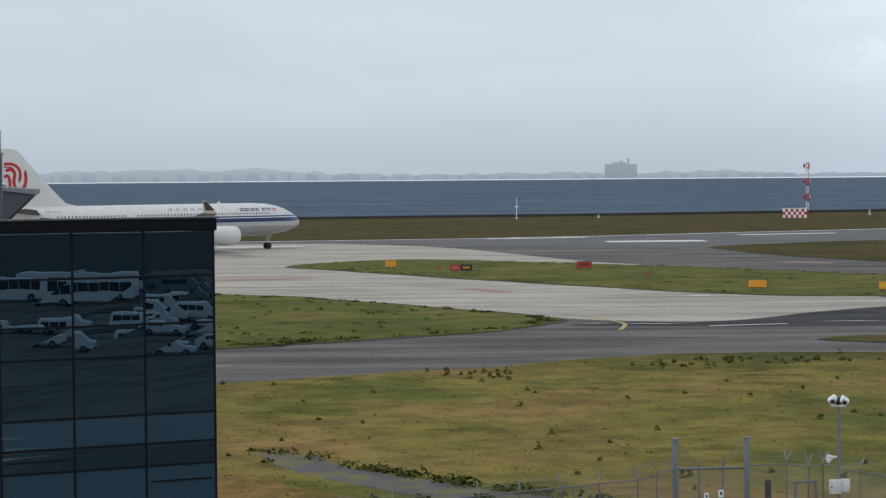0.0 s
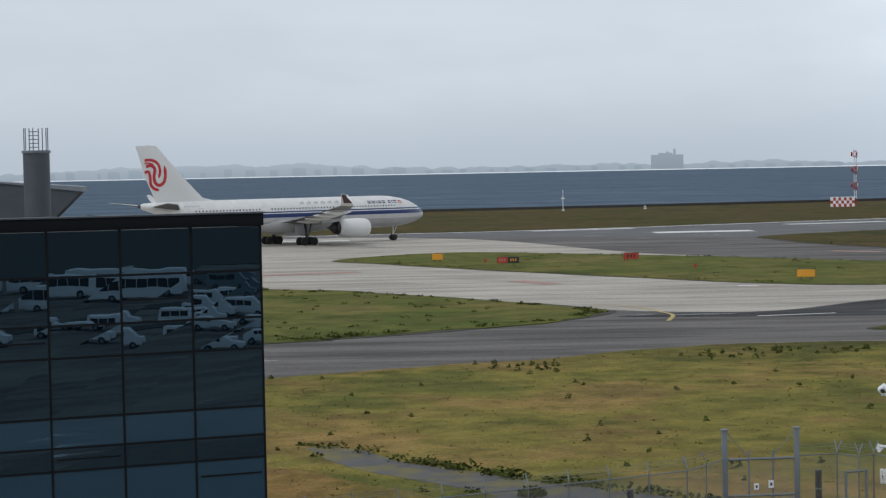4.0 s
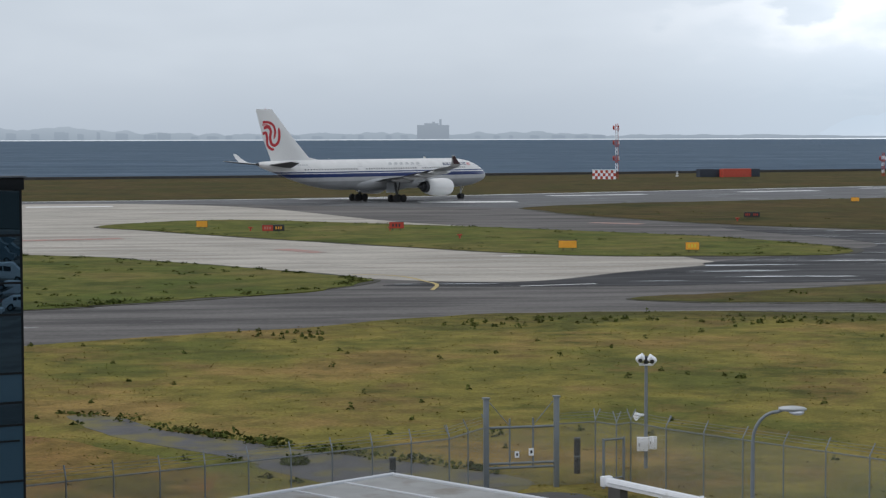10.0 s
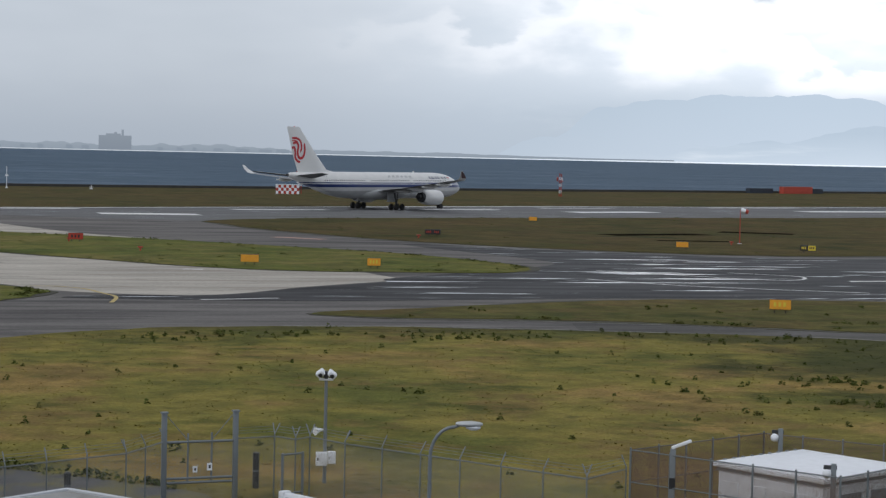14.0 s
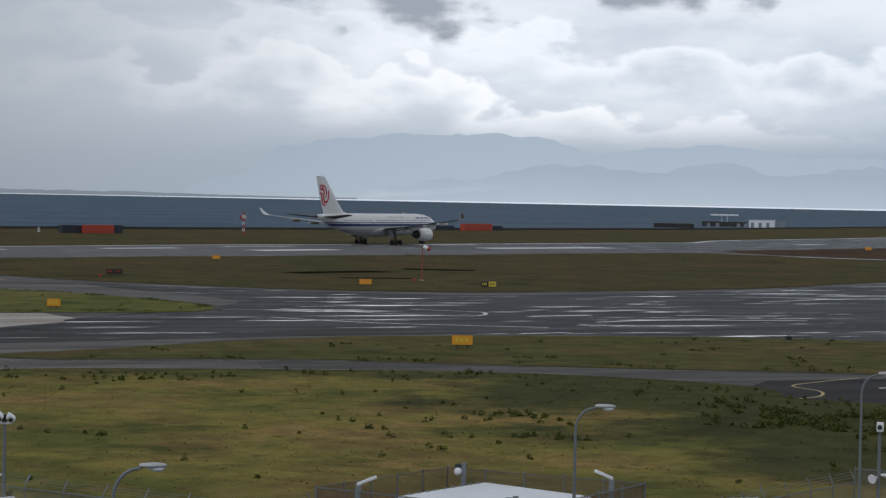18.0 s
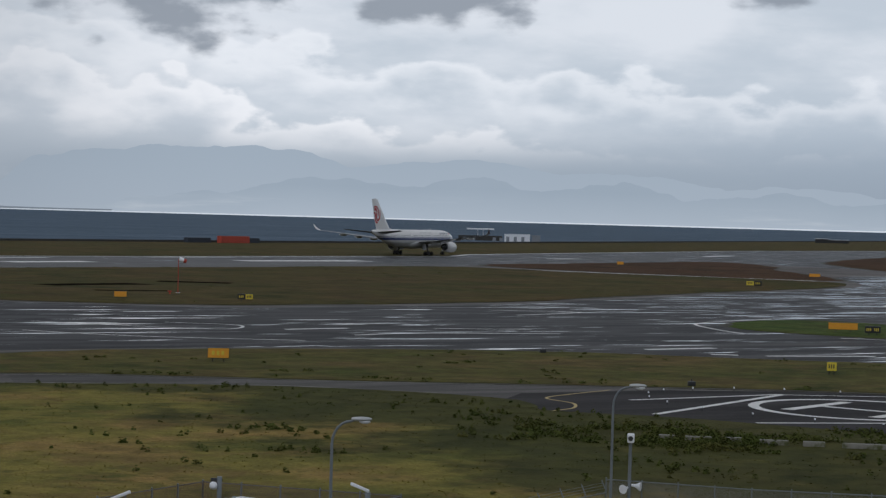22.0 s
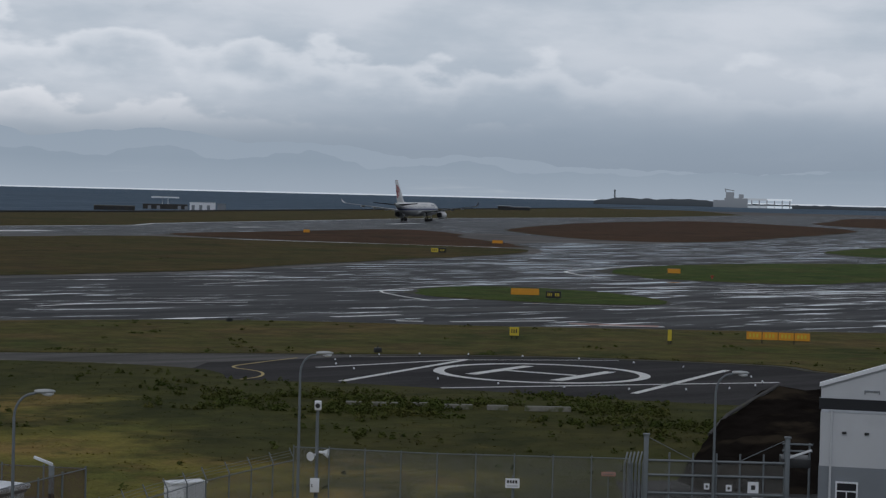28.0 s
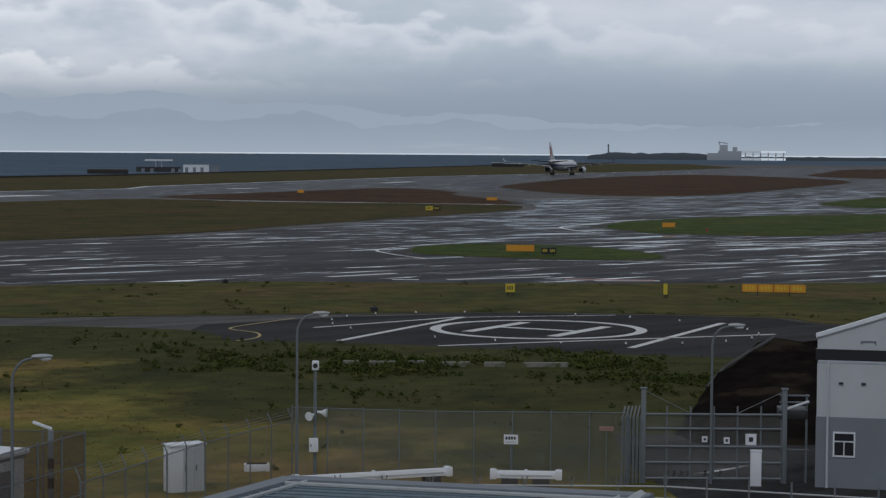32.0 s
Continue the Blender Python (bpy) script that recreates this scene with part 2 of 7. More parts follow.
def grass_material(name, green, straw, dry, moss, scale=1.0, rank=None):
    """Rough turf: broad patches of green, straw and dry brown, with faint blades."""
    mat = bpy.data.materials.new(name)
    mat.use_nodes = True
    tree = mat.node_tree
    N = nodes_of(tree)
    L = tree.links.new
    tc = N("ShaderNodeTexCoord")

    def field(size, detail, rough, stops, shift):
        mp = N("ShaderNodeMapping")
        mp.inputs["Location"].default_value = (shift, -shift * 0.7, 0)
        L(tc.outputs["Object"], mp.inputs["Vector"])
        n = N("ShaderNodeTexNoise", i_2=size, i_3=detail, i_4=rough)
        L(mp.outputs[0], n.inputs["Vector"])
        r = ramp(N("ShaderNodeValToRGB"), stops, "EASE")
        L(n.outputs[0], r.inputs[0])
        return n.outputs[0], r.outputs[0]

    def mix(f, a, b, mode="MIX"):
        m = N("ShaderNodeMix", data_type="RGBA", blend_type=mode)
        for i, v in ((0, f), (6, a), (7, b)):
            if isinstance(v, (int, float)):
                m.inputs[i].default_value = v
            elif isinstance(v, tuple):
                m.inputs[i].default_value = (*v, 1)
            else:
                L(v, m.inputs[i])
        return m.outputs[2]
    _, base = field(0.075 * scale, 6.0, 0.58, [(0.36, green), (0.5, straw), (0.64, dry)], 0.0)
    _, tone = field(0.42 * scale, 5.0, 0.6, [(0.36, (0.80, 0.80, 0.78)), (0.64, (1.16, 1.15, 1.12))], 31.0)
    fine, blades = field(7.0, 4.0, 0.7, [(0.35, (0.80, 0.80, 0.78)), (0.65, (1.18, 1.18, 1.16))], 7.0)
    _, worn = field(0.13 * scale, 6.0, 0.66, [(0.50, (0, 0, 0)), (0.66, (1, 1, 1))], 83.0)
    _, lush = field(0.11 * scale, 6.0, 0.66, [(0.53, (0, 0, 0)), (0.66, (1, 1, 1))], 141.0)
    _, dots = field(0.55 * scale, 4.0, 0.62, [(0.56, (0, 0, 0)), (0.74, (0.75, 0.75, 0.75))], 57.0)
    col = mix(worn, base, tuple(0.55 * a + 0.45 * b for a, b in zip(moss, dry)))
    col = mix(lush, col, tuple(0.78 * c for c in green))
    col = mix(1.0, col, tone, "MULTIPLY")
    col = mix(1.0, col, blades, "MULTIPLY")
    col = mix(dots, col, tuple(0.5 * a + 0.3 * b for a, b in zip(green, moss)))
    if rank:
        # rank dark growth takes over towards the helipad and along the road
        sep = N("ShaderNodeSeparateXYZ")
        L(tc.outputs["Object"], sep.inputs[0])

        def m(op, a, b):
            n = N("ShaderNodeMath", operation=op)
            for i, v in ((0, a), (1, b)):
                if isinstance(v, (int, float)):
                    n.inputs[i].default_value = v
                else:
                    L(v, n.inputs[i])
            return n.outputs[0]

        def soft_step(v, a, b):
            n = N("ShaderNodeMapRange", interpolation_type="SMOOTHSTEP", i_1=a, i_2=b)
            L(v, n.inputs[0])
            return n.outputs[0]
        patch, _ = field(0.10, 7.0, 0.68, [(0, (0, 0, 0)), (1, (1, 1, 1))], 19.0)
        wav = m("MULTIPLY", m("SUBTRACT", patch, 0.5), 70.0)
        side = soft_step(m("ADD", sep.outputs[0], wav), 42.0, 58.0)
        dx = m("SUBTRACT", sep.outputs[0], 28.0)
        edge = m("ADD", m("SUBTRACT", sep.outputs[1], 136.0), m("MULTIPLY", m("MULTIPLY", dx, dx), 0.0095))
        road = m("MULTIPLY", soft_step(m("ADD", edge, m("MULTIPLY", wav, 0.6)), -13.0, -2.0), soft_step(m("ADD", sep.outputs[0], wav), -6.0, 22.0))
        amount = m("MULTIPLY", m("MAXIMUM", side, m("MULTIPLY", road, 0.8)), 0.9)
        col = mix(amount, col, mix(1.0, mix(lush, rank, tuple(0.75 * c for c in rank)), tone, "MULTIPLY"))
    bs = N("ShaderNodeBsdfPrincipled")
    bs.inputs["Roughness"].default_value = 0.95
    bs.inputs["Specular IOR Level"].default_value = 0.1
    L(col, bs.inputs["Base Color"])
    bp = N("ShaderNodeBump", i_0=0.6, i_1=0.12)
    L(fine, bp.inputs["Height"]), L(bp.outputs[0], bs.inputs["Normal"])
    out = N("ShaderNodeOutputMaterial")
    L(bs.outputs[0], out.inputs[0])
    return mat


def pavement_material(name, dry, damp, puddle_at, joint=0.0, patch=None, turn=31.0, rough_dry=0.75, wet_spec=0.03, cross=None):
    """Paving that dries unevenly: puddles lie smooth along the slabs, the rest is rough."""
    mat = bpy.data.materials.new(name)
    mat.use_nodes = True
    tree = mat.node_tree
    N = nodes_of(tree)
    L = tree.links.new
    tc = N("ShaderNodeTexCoord")
    mp = N("ShaderNodeMapping")
    mp.inputs["Rotation"].default_value = (0, 0, radians(-turn))
    mp.inputs["Scale"].default_value = (0.16, 1, 1)
    L(tc.outputs["Object"], mp.inputs["Vector"])
    a = N("ShaderNodeTexNoise", i_2=0.24, i_3=7.0, i_4=0.62)
    L(mp.outputs[0], a.inputs["Vector"])
    b = N("ShaderNodeTexNoise", i_2=2.5, i_3=6.0, i_4=0.7)
    L(tc.outputs["Object"], b.inputs["Vector"])
    p = N("ShaderNodeTexNoise", i_2=0.42, i_3=6.0, i_4=0.62)
    L(mp.outputs[0], p.inputs["Vector"])
    pool = p.outputs[0]
    if cross:
        # a second set of puddles lies along the crossing lanes
        mc = N("ShaderNodeMapping")
        mc.inputs["Rotation"].default_value = (0, 0, radians(-cross))
        mc.inputs["Scale"].default_value = (0.10, 1, 1)
        L(tc.outputs["Object"], mc.inputs["Vector"])
        pc = N("ShaderNodeTexNoise", i_2=0.30, i_3=5.0, i_4=0.6)
        L(mc.outputs[0], pc.inputs["Vector"])
        mxp = N("ShaderNodeMath", operation="MAXIMUM")
        L(pool, mxp.inputs[0]), L(pc.outputs[0], mxp.inputs[1])
        # the low ground towards the far junction holds most water
        sx = N("ShaderNodeSeparateXYZ")
        L(tc.outputs["Object"], sx.inputs[0])
        low = N("ShaderNodeMapRange", interpolation_type="SMOOTHSTEP", i_1=120.0, i_2=215.0, i_3=0.0, i_4=0.045)
        L(sx.outputs[0], low.inputs[0])
        ap = N("ShaderNodeMath", operation="ADD")
        L(mxp.outputs[0], ap.inputs[0]), L(low.outputs[0], ap.inputs[1])
        pool = ap.outputs[0]
    cr = ramp(N("ShaderNodeValToRGB"), [(0.38, damp), (0.6, dry)])
    L(a.outputs[0], cr.inputs[0])
    gr = ramp(N("ShaderNodeValToRGB"), [(0.3, (0.8, 0.8, 0.8)), (0.7, (1.2, 1.2, 1.2))])
    L(b.outputs[0], gr.inputs[0])
    m1 = N("ShaderNodeMix", data_type="RGBA", blend_type="MULTIPLY", i_0=1.0)
    L(cr.outputs[0], m1.inputs[6]), L(gr.outputs[0], m1.inputs[7])
    col = m1.outputs[2]
    if joint:
        br = N("ShaderNodeTexBrick", offset=0.0)
        br.inputs["Scale"].default_value = 1.0
        br.inputs["Brick Width"].default_value = joint
        br.inputs["Row Height"].default_value = joint
        br.inputs["Mortar Size"].default_value = 0.05
        br.inputs["Color1"].default_value = (1, 1, 1, 1)
        br.inputs["Color2"].default_value = (0.9, 0.9, 0.9, 1)
        br.inputs["Mortar"].default_value = (0.62, 0.6, 0.58, 1)
        m0 = N("ShaderNodeMapping")
        m0.inputs["Rotation"].default_value = (0, 0, radians(-turn))
        L(tc.outputs["Object"], m0.inputs["Vector"]), L(m0.outputs[0], br.inputs["Vector"])
        mj = N("ShaderNodeMix", data_type="RGBA", blend_type="MULTIPLY", i_0=1.0)
        L(col, mj.inputs[6]), L(br.outputs["Color"], mj.inputs[7])
        col = mj.outputs[2]
    if patch:
        q = N("ShaderNodeTexNoise", i_2=0.045, i_3=4.0)
        L(mp.outputs[0], q.inputs["Vector"])
        qr = ramp(N("ShaderNodeValToRGB"), [(0.60, (0, 0, 0)), (0.70, (1, 1, 1))])
        L(q.outputs[0], qr.inputs[0])
        mq = N("ShaderNodeMix", data_type="RGBA")
        L(qr.outputs[0], mq.inputs[0]), L(col, mq.inputs[6])
        mq.inputs[7].default_value = (*patch, 1)
        col = mq.outputs[2]
    rr = ramp(N("ShaderNodeValToRGB"), [(puddle_at, (rough_dry,) * 3), (puddle_at + 0.05, (0.015,) * 3)])
    L(pool, rr.inputs[0])
    bs = N("ShaderNodeBsdfPrincipled")
    L(col, bs.inputs["Base Color"]), L(rr.outputs[0], bs.inputs["Roughness"])
    # the damp film shines in lanes, more where it drains badly
    film = N("ShaderNodeMapRange", interpolation_type="SMOOTHSTEP", i_1=0.44, i_2=0.64, i_3=0.015, i_4=wet_spec)
    L(a.outputs[0], film.inputs[0])
    sp = N("ShaderNodeMapRange", i_1=puddle_at, i_2=puddle_at + 0.05, i_4=1.0)
    L(pool, sp.inputs[0]), L(film.outputs[0], sp.inputs[3]), L(sp.outputs[0], bs.inputs["Specular IOR Level"])
    bp = N("ShaderNodeBump", i_0=0.15, i_1=0.02)
    L(b.outputs[0], bp.inputs["Height"])
    # standing water lies flat
    br2 = N("ShaderNodeMapRange", i_1=puddle_at, i_2=puddle_at + 0.05, i_3=0.15, i_4=0.0)
    L(pool, br2.inputs[0]), L(br2.outputs[0], bp.inputs["Strength"])
    L(bp.outputs[0], bs.inputs["Normal"])
    out = N("ShaderNodeOutputMaterial")
    L(bs.outputs[0], out.inputs[0])
    return mat


def sea_material():
    mat = bpy.data.materials.new("sea_water")
    mat.use_nodes = True
    tree = mat.node_tree
    N = nodes_of(tree)
    L = tree.links.new
    tc = N("ShaderNodeTexCoord")
    mp = N("ShaderNodeMapping")
    mp.inputs["Scale"].default_value = (0.28, 1.0, 1.0)
    L(tc.outputs["Object"], mp.inputs["Vector"])
    a = N("ShaderNodeTexNoise", i_2=0.22, i_3=6.0, i_4=0.65)
    b = N("ShaderNodeTexNoise", i_2=0.020, i_3=6.0, i_4=0.65)
    L(mp.outputs[0], a.inputs["Vector"]), L(mp.outputs[0], b.inputs["Vector"])
    ad = N("ShaderNodeMath", operation="MULTIPLY_ADD", i_1=0.6, i_2=0.0)
    L(a.outputs[0], ad.inputs[0])
    a2 = N("ShaderNodeMath", operation="MULTIPLY_ADD", i_1=0.4)
    L(b.outputs[0], a2.inputs[0]), L(ad.outputs[0], a2.inputs[2])
    cr = ramp(N("ShaderNodeValToRGB"), [(0.36, (0.056, 0.090, 0.134)), (0.52, (0.105, 0.152, 0.206)), (0.64, (0.172, 0.225, 0.285))])
    L(a2.outputs[0], cr.inputs[0])
    bs = N("ShaderNodeBsdfPrincipled")
    L(cr.outputs[0], bs.inputs["Base Color"])
    bs.inputs["Roughness"].default_value = 0.75
    bs.inputs["Specular IOR Level"].default_value = 0.04
    bp = N("ShaderNodeBump", i_0=1.0, i_1=1.5)
    L(a.outputs[0], bp.inputs["Height"]), L(bp.outputs[0], bs.inputs["Normal"])
    out = N("ShaderNodeOutputMaterial")
    L(bs.outputs[0], out.inputs[0])
    return mat


def glass_material(name, tint, shine, rough=0.02):
    mat = bpy.data.materials.new(name)
    mat.use_nodes = True
    tree = mat.node_tree
    N = nodes_of(tree)
    L = tree.links.new
    d = N("ShaderNodeBsdfDiffuse")
    d.inputs[0].default_value = (*tint, 1)
    g = N("ShaderNodeBsdfGlossy")
    g.inputs["Color"].default_value = (0.44, 0.68, 0.87, 1)
    g.inputs["Roughness"].default_value = rough
    tc = N("ShaderNodeTexCoord")
    ns = N("ShaderNodeTexNoise", i_2=1.1, i_3=2.0)
    L(tc.outputs["Object"], ns.inputs["Vector"])
    bp = N("ShaderNodeBump", i_0=0.045, i_1=0.01)
    L(ns.outputs[0], bp.inputs["Height"]), L(bp.outputs[0], g.inputs["Normal"])
    mx = N("ShaderNodeMixShader", i_0=shine)
    L(d.outputs[0], mx.inputs[1]), L(g.outputs[0], mx.inputs[2])
    out = N("ShaderNodeOutputMaterial")
    L(mx.outputs[0], out.inputs[0])
    return mat


M = dict(
    near_grass=grass_material("meadow_grass", (0.128, 0.134, 0.032), (0.220, 0.190, 0.048), (0.29, 0.20, 0.07), (0.125, 0.095, 0.036), rank=(0.054, 0.060, 0.018)),
    far_grass=grass_material("far_grass", (0.064, 0.064, 0.018), (0.086, 0.071, 0.023), (0.104, 0.073, 0.028), (0.062, 0.047, 0.019), 0.5),
    green_grass=grass_material("green_grass", (0.095, 0.12, 0.026), (0.14, 0.145, 0.036), (0.18, 0.155, 0.05), (0.085, 0.10, 0.026), 0.7),
    lush_grass=grass_material("lush_grass", (0.038, 0.054, 0.014), (0.070, 0.072, 0.020), (0.105, 0.086, 0.028), (0.06, 0.05, 0.02), 1.6),
    island_grass=grass_material("island_grass", (0.052, 0.092, 0.018), (0.070, 0.102, 0.022), (0.096, 0.105, 0.03), (0.06, 0.075, 0.02), 0.7),
    strip_grass=grass_material("strip_grass", (0.072, 0.084, 0.021), (0.108, 0.100, 0.030), (0.140, 0.104, 0.040), (0.085, 0.066, 0.026), 0.9),
    pad_asphalt=pavement_material("pad_asphalt", (0.058, 0.055, 0.056), (0.040, 0.039, 0.040), 0.95),
    drive=pavement_material("damp_drive", (0.075, 0.073, 0.072), (0.036, 0.036, 0.037), 0.66),
    orange_grass=grass_material("dry_orange_grass", (0.17, 0.14, 0.04), (0.25, 0.165, 0.055), (0.29, 0.165, 0.07), (0.15, 0.10, 0.04), 1.5),
    brown_grass=grass_material("brown_grass", (0.062, 0.038, 0.02), (0.082, 0.044, 0.024), (0.10, 0.052, 0.028), (0.058, 0.04, 0.02), 0.5),
    leaf=grass_material("weed_leaves", (0.066, 0.090, 0.022), (0.088, 0.106, 0.028), (0.12, 0.118, 0.038), (0.058, 0.076, 0.022), 4.0),
    asphalt=pavement_material("asphalt", (0.195, 0.185, 0.176), (0.105, 0.10, 0.099), 0.66, patch=(0.22, 0.208, 0.195)),
    wet_asphalt=pavement_material("wet_asphalt", (0.036, 0.034, 0.036), (0.017, 0.0165, 0.018), 0.612, patch=(0.055, 0.051, 0.049), rough_dry=0.5, wet_spec=0.04, cross=66.0),
    concrete=pavement_material("apron_concrete", (0.56, 0.525, 0.465), (0.38, 0.35, 0.31), 0.9, joint=7.5),
    runway=pavement_material("runway_asphalt", (0.19, 0.192, 0.195), (0.145, 0.147, 0.15), 0.62),
    damp_runway=pavement_material("damp_runway_asphalt", (0.068, 0.070, 0.073), (0.044, 0.046, 0.049), 0.585, rough_dry=0.5, wet_spec=0.08),
    lane=pavement_material("damp_lane_asphalt", (0.150, 0.144, 0.138), (0.094, 0.091, 0.089), 0.72),
    path=material("gravel_path", (0.085, 0.083, 0.081), 0.9, vary=0.25, scale=1.2, fine=25, bump=0.3, stain=(0.10, 0.10, 0.045), stain_at=0.58),
    sea=sea_material(),
    paint_white=material("white_marking", (0.78, 0.78, 0.76), 0.6, vary=0.12, scale=1.5, stain=(0.3, 0.3, 0.29), stain_at=0.62),
    paint_yellow=material("yellow_marking", (0.50, 0.38, 0.12), 0.6, vary=0.15),
    paint_red=material("faded_red_marking", (0.42, 0.23, 0.19), 0.7, vary=0.2, stain=(0.3, 0.27, 0.24), stain_at=0.5),
    plane_white=material("white_gloss_paint", (0.78, 0.78, 0.77), 0.28, vary=0.03),
    plane_grey=material("light_grey_paint", (0.52, 0.53, 0.54), 0.32, vary=0.05),
    plane_red=material("red_tail_paint", (0.55, 0.03, 0.04), 0.35, vary=0.05),
    winglet_red=material("dull_red_paint", (0.085, 0.045, 0.05), 0.4, vary=0.1),
    plane_dark=material("dark_window", (0.03, 0.03, 0.035), 0.2, vary=0.1),
    tail_skin=material("pale_tail_skin", (0.62, 0.625, 0.63), 0.35, vary=0.05),
    cabin_window=material("cabin_window_grey", (0.09, 0.095, 0.11), 0.3, vary=0.1),
    plane_letter=material("dark_lettering", (0.07, 0.09, 0.16), 0.4, vary=0.1),
    tyre=material("black_tyre", (0.02, 0.02, 0.02), 0.8, vary=0.2),
    steel=material("galvanised_steel", (0.20, 0.225, 0.245), 0.5, metal=0.2, vary=0.12, stain=(0.24, 0.22, 0.20), stain_at=0.66, stain_scale=3),
    dark_steel=material("dark_metal", (0.05, 0.052, 0.055), 0.5, metal=0.3, vary=0.15),
    white=material("white_paint", (0.86, 0.885, 0.93), 0.45, vary=0.06, stain=(0.52, 0.52, 0.50), stain_at=0.66, stain_scale=1.0),
    grey_wall=material("pale_grey_cladding", (0.60, 0.625, 0.66), 0.6, vary=0.06, scale=0.6, stain=(0.54, 0.56, 0.59), stain_at=0.6),
    dark_wall=material("slate_grey_cladding", (0.24, 0.265, 0.295), 0.6, vary=0.08, scale=0.8),
    black=material("black_band", (0.022, 0.024, 0.028), 0.4, vary=0.1),
    roof_sheet=material("blue_grey_roof_sheet", (0.20, 0.26, 0.30), 0.4, metal=0.3, vary=0.1, stain=(0.13, 0.15, 0.16), stain_at=0.6),
    orange=material("orange_sign_paint", (0.78, 0.36, 0.03), 0.5, vary=0.08),
    red=material("red_sign_paint", (0.42, 0.045, 0.025), 0.5, vary=0.1),
    yellow=material("yellow_sign_paint", (0.70, 0.56, 0.05), 0.5, vary=0.08),
    red_box=material("red_container_paint", (0.50, 0.075, 0.045), 0.55, vary=0.15, stain=(0.28, 0.06, 0.04), stain_at=0.6),
    blue_box=material("dark_blue_container", (0.035, 0.045, 0.065), 0.6, vary=0.2),
    wall_stone=material("dark_seawall_stone", (0.05, 0.048, 0.045), 0.9, vary=0.3, scale=0.4),
    mound=material("dark_soil_cover", (0.015, 0.0125, 0.011), 0.95, vary=0.5, scale=0.8, bump=0.8, spec=0.0, stain=(0.045, 0.036, 0.026), stain_at=0.55, stain_scale=0.35),
    glass=glass_material("tinted_facade_glass", (0.002, 0.006, 0.010), 0.20, 0.004),
    blind_glass=glass_material("glass_before_blinds", (0.030, 0.062, 0.092), 0.12, 0.004),
    wing_skin=material("grey_wing_skin", (0.14, 0.143, 0.148), 0.35, vary=0.06, spec=0.7),
    frame=material("black_glazing_frame", (0.008, 0.010, 0.012), 0.6, vary=0.1, spec=0.15),
    vent_grey=material("dark_grey_roof_metal", (0.085, 0.097, 0.11), 0.6, vary=0.12),
    edge_soil=material("dark_turf_edge", (0.055, 0.052, 0.036), 0.95, vary=0.35, scale=0.7),
    far_bank=material("dark_wooded_bank", (0.020, 0.026, 0.022), 0.95, vary=0.35, scale=0.2),
    # emissive colour of the strip that imitates bright water at the horizon
    shore_glow=backdrop_material("painted_shore_light", (0.58, 0.63, 0.665), (0.62, 0.67, 0.70), 5.0, True, 1.65),
    # hills and city are self-lit, with the haze mixed into their colour
    hills=backdrop_material("haze_glow_hills", (0.285, 0.335, 0.38), (0.385, 0.435, 0.48), 44.0),
    city=backdrop_material("haze_glow_city", (0.245, 0.285, 0.325), (0.28, 0.32, 0.36), 40.0),
    # mountains shine by themselves, their mist painted into the colour
    mountains=backdrop_material("mist_glow_mountains", (0.475, 0.54, 0.595), (0.385, 0.455, 0.515), 80.0, True, 1.40, (0.545, 0.60, 0.64)),
    mountains_far=backdrop_material("mist_glow_far_mountains", (0.455, 0.52, 0.578), (0.420, 0.492, 0.553), 150.0, True, 1.40, (0.545, 0.60, 0.64)),
)


# ---- mesh helpers ----
def mesh_of(name, verts, faces, mat, smooth_faces=False):
    me = bpy.data.meshes.new(name)
    me.from_pydata([tuple(v) for v in verts], [], faces)
    me.update()
    for mt in (mat if isinstance(mat, (list, tuple)) else [mat]):
        me.materials.append(mt)
    if smooth_faces:
        me.polygons.foreach_set("use_smooth", [True] * len(me.polygons))
    return me


def finish(bm, name, mat, smooth_angle=None):
    me = bpy.data.meshes.new(name)
    bmesh.ops.recalc_face_normals(bm, faces=bm.faces)
    bm.to_mesh(me)
    bm.free()
    for mt in (mat if isinstance(mat, (list, tuple)) else [mat]):
        me.materials.append(mt)
    if smooth_angle:
        me.polygons.foreach_set("use_smooth", [True] * len(me.polygons))
        me.set_sharp_from_angle(angle=radians(smooth_angle))
    return me


def part(name, bm, mat, parent, label="", smooth_angle=35):
    ob = new(name, bm if isinstance(bm, bpy.types.Mesh) else finish(bm, name, mat, smooth_angle))
    ob.parent = parent
    if label:
        tagged(ob, label)
    return ob


def thing(name, at, turn, label, category, group="", kind=""):
    ob = new(name)
    ob.matrix_basis = pose(*at, 0, 0, turn)
    ob.empty_display_size = 0.3
    return tagged(ob, label, category, group, kind)


def box(bm, x0, y0, z0, x1, y1, z1, bevel=0.0):
    r = bmesh.ops.create_cube(bm, size=1.0)
    bmesh.ops.scale(bm, vec=(x1 - x0, y1 - y0, z1 - z0), verts=r["verts"])
    bmesh.ops.translate(bm, vec=((x0 + x1) / 2, (y0 + y1) / 2, (z0 + z1) / 2), verts=r["verts"])
    if bevel:
        edges = list({e for v in r["verts"] for e in v.link_edges})
        bmesh.ops.bevel(bm, geom=edges, offset=bevel, segments=2, affect="EDGES", profile=0.5)
    return bm


def tube(bm, a, b, r, r2=None, sides=10):
    a, b = Vector(a), Vector(b)
    d = b - a
    q = d.to_track_quat("Z", "Y").to_matrix().to_4x4()
    bmesh.ops.create_cone(bm, cap_ends=True, segments=sides, radius1=r, radius2=r if r2 is None else r2, depth=d.length,
                          matrix=Matrix.Translation((a + b) / 2) @ q)
    return bm


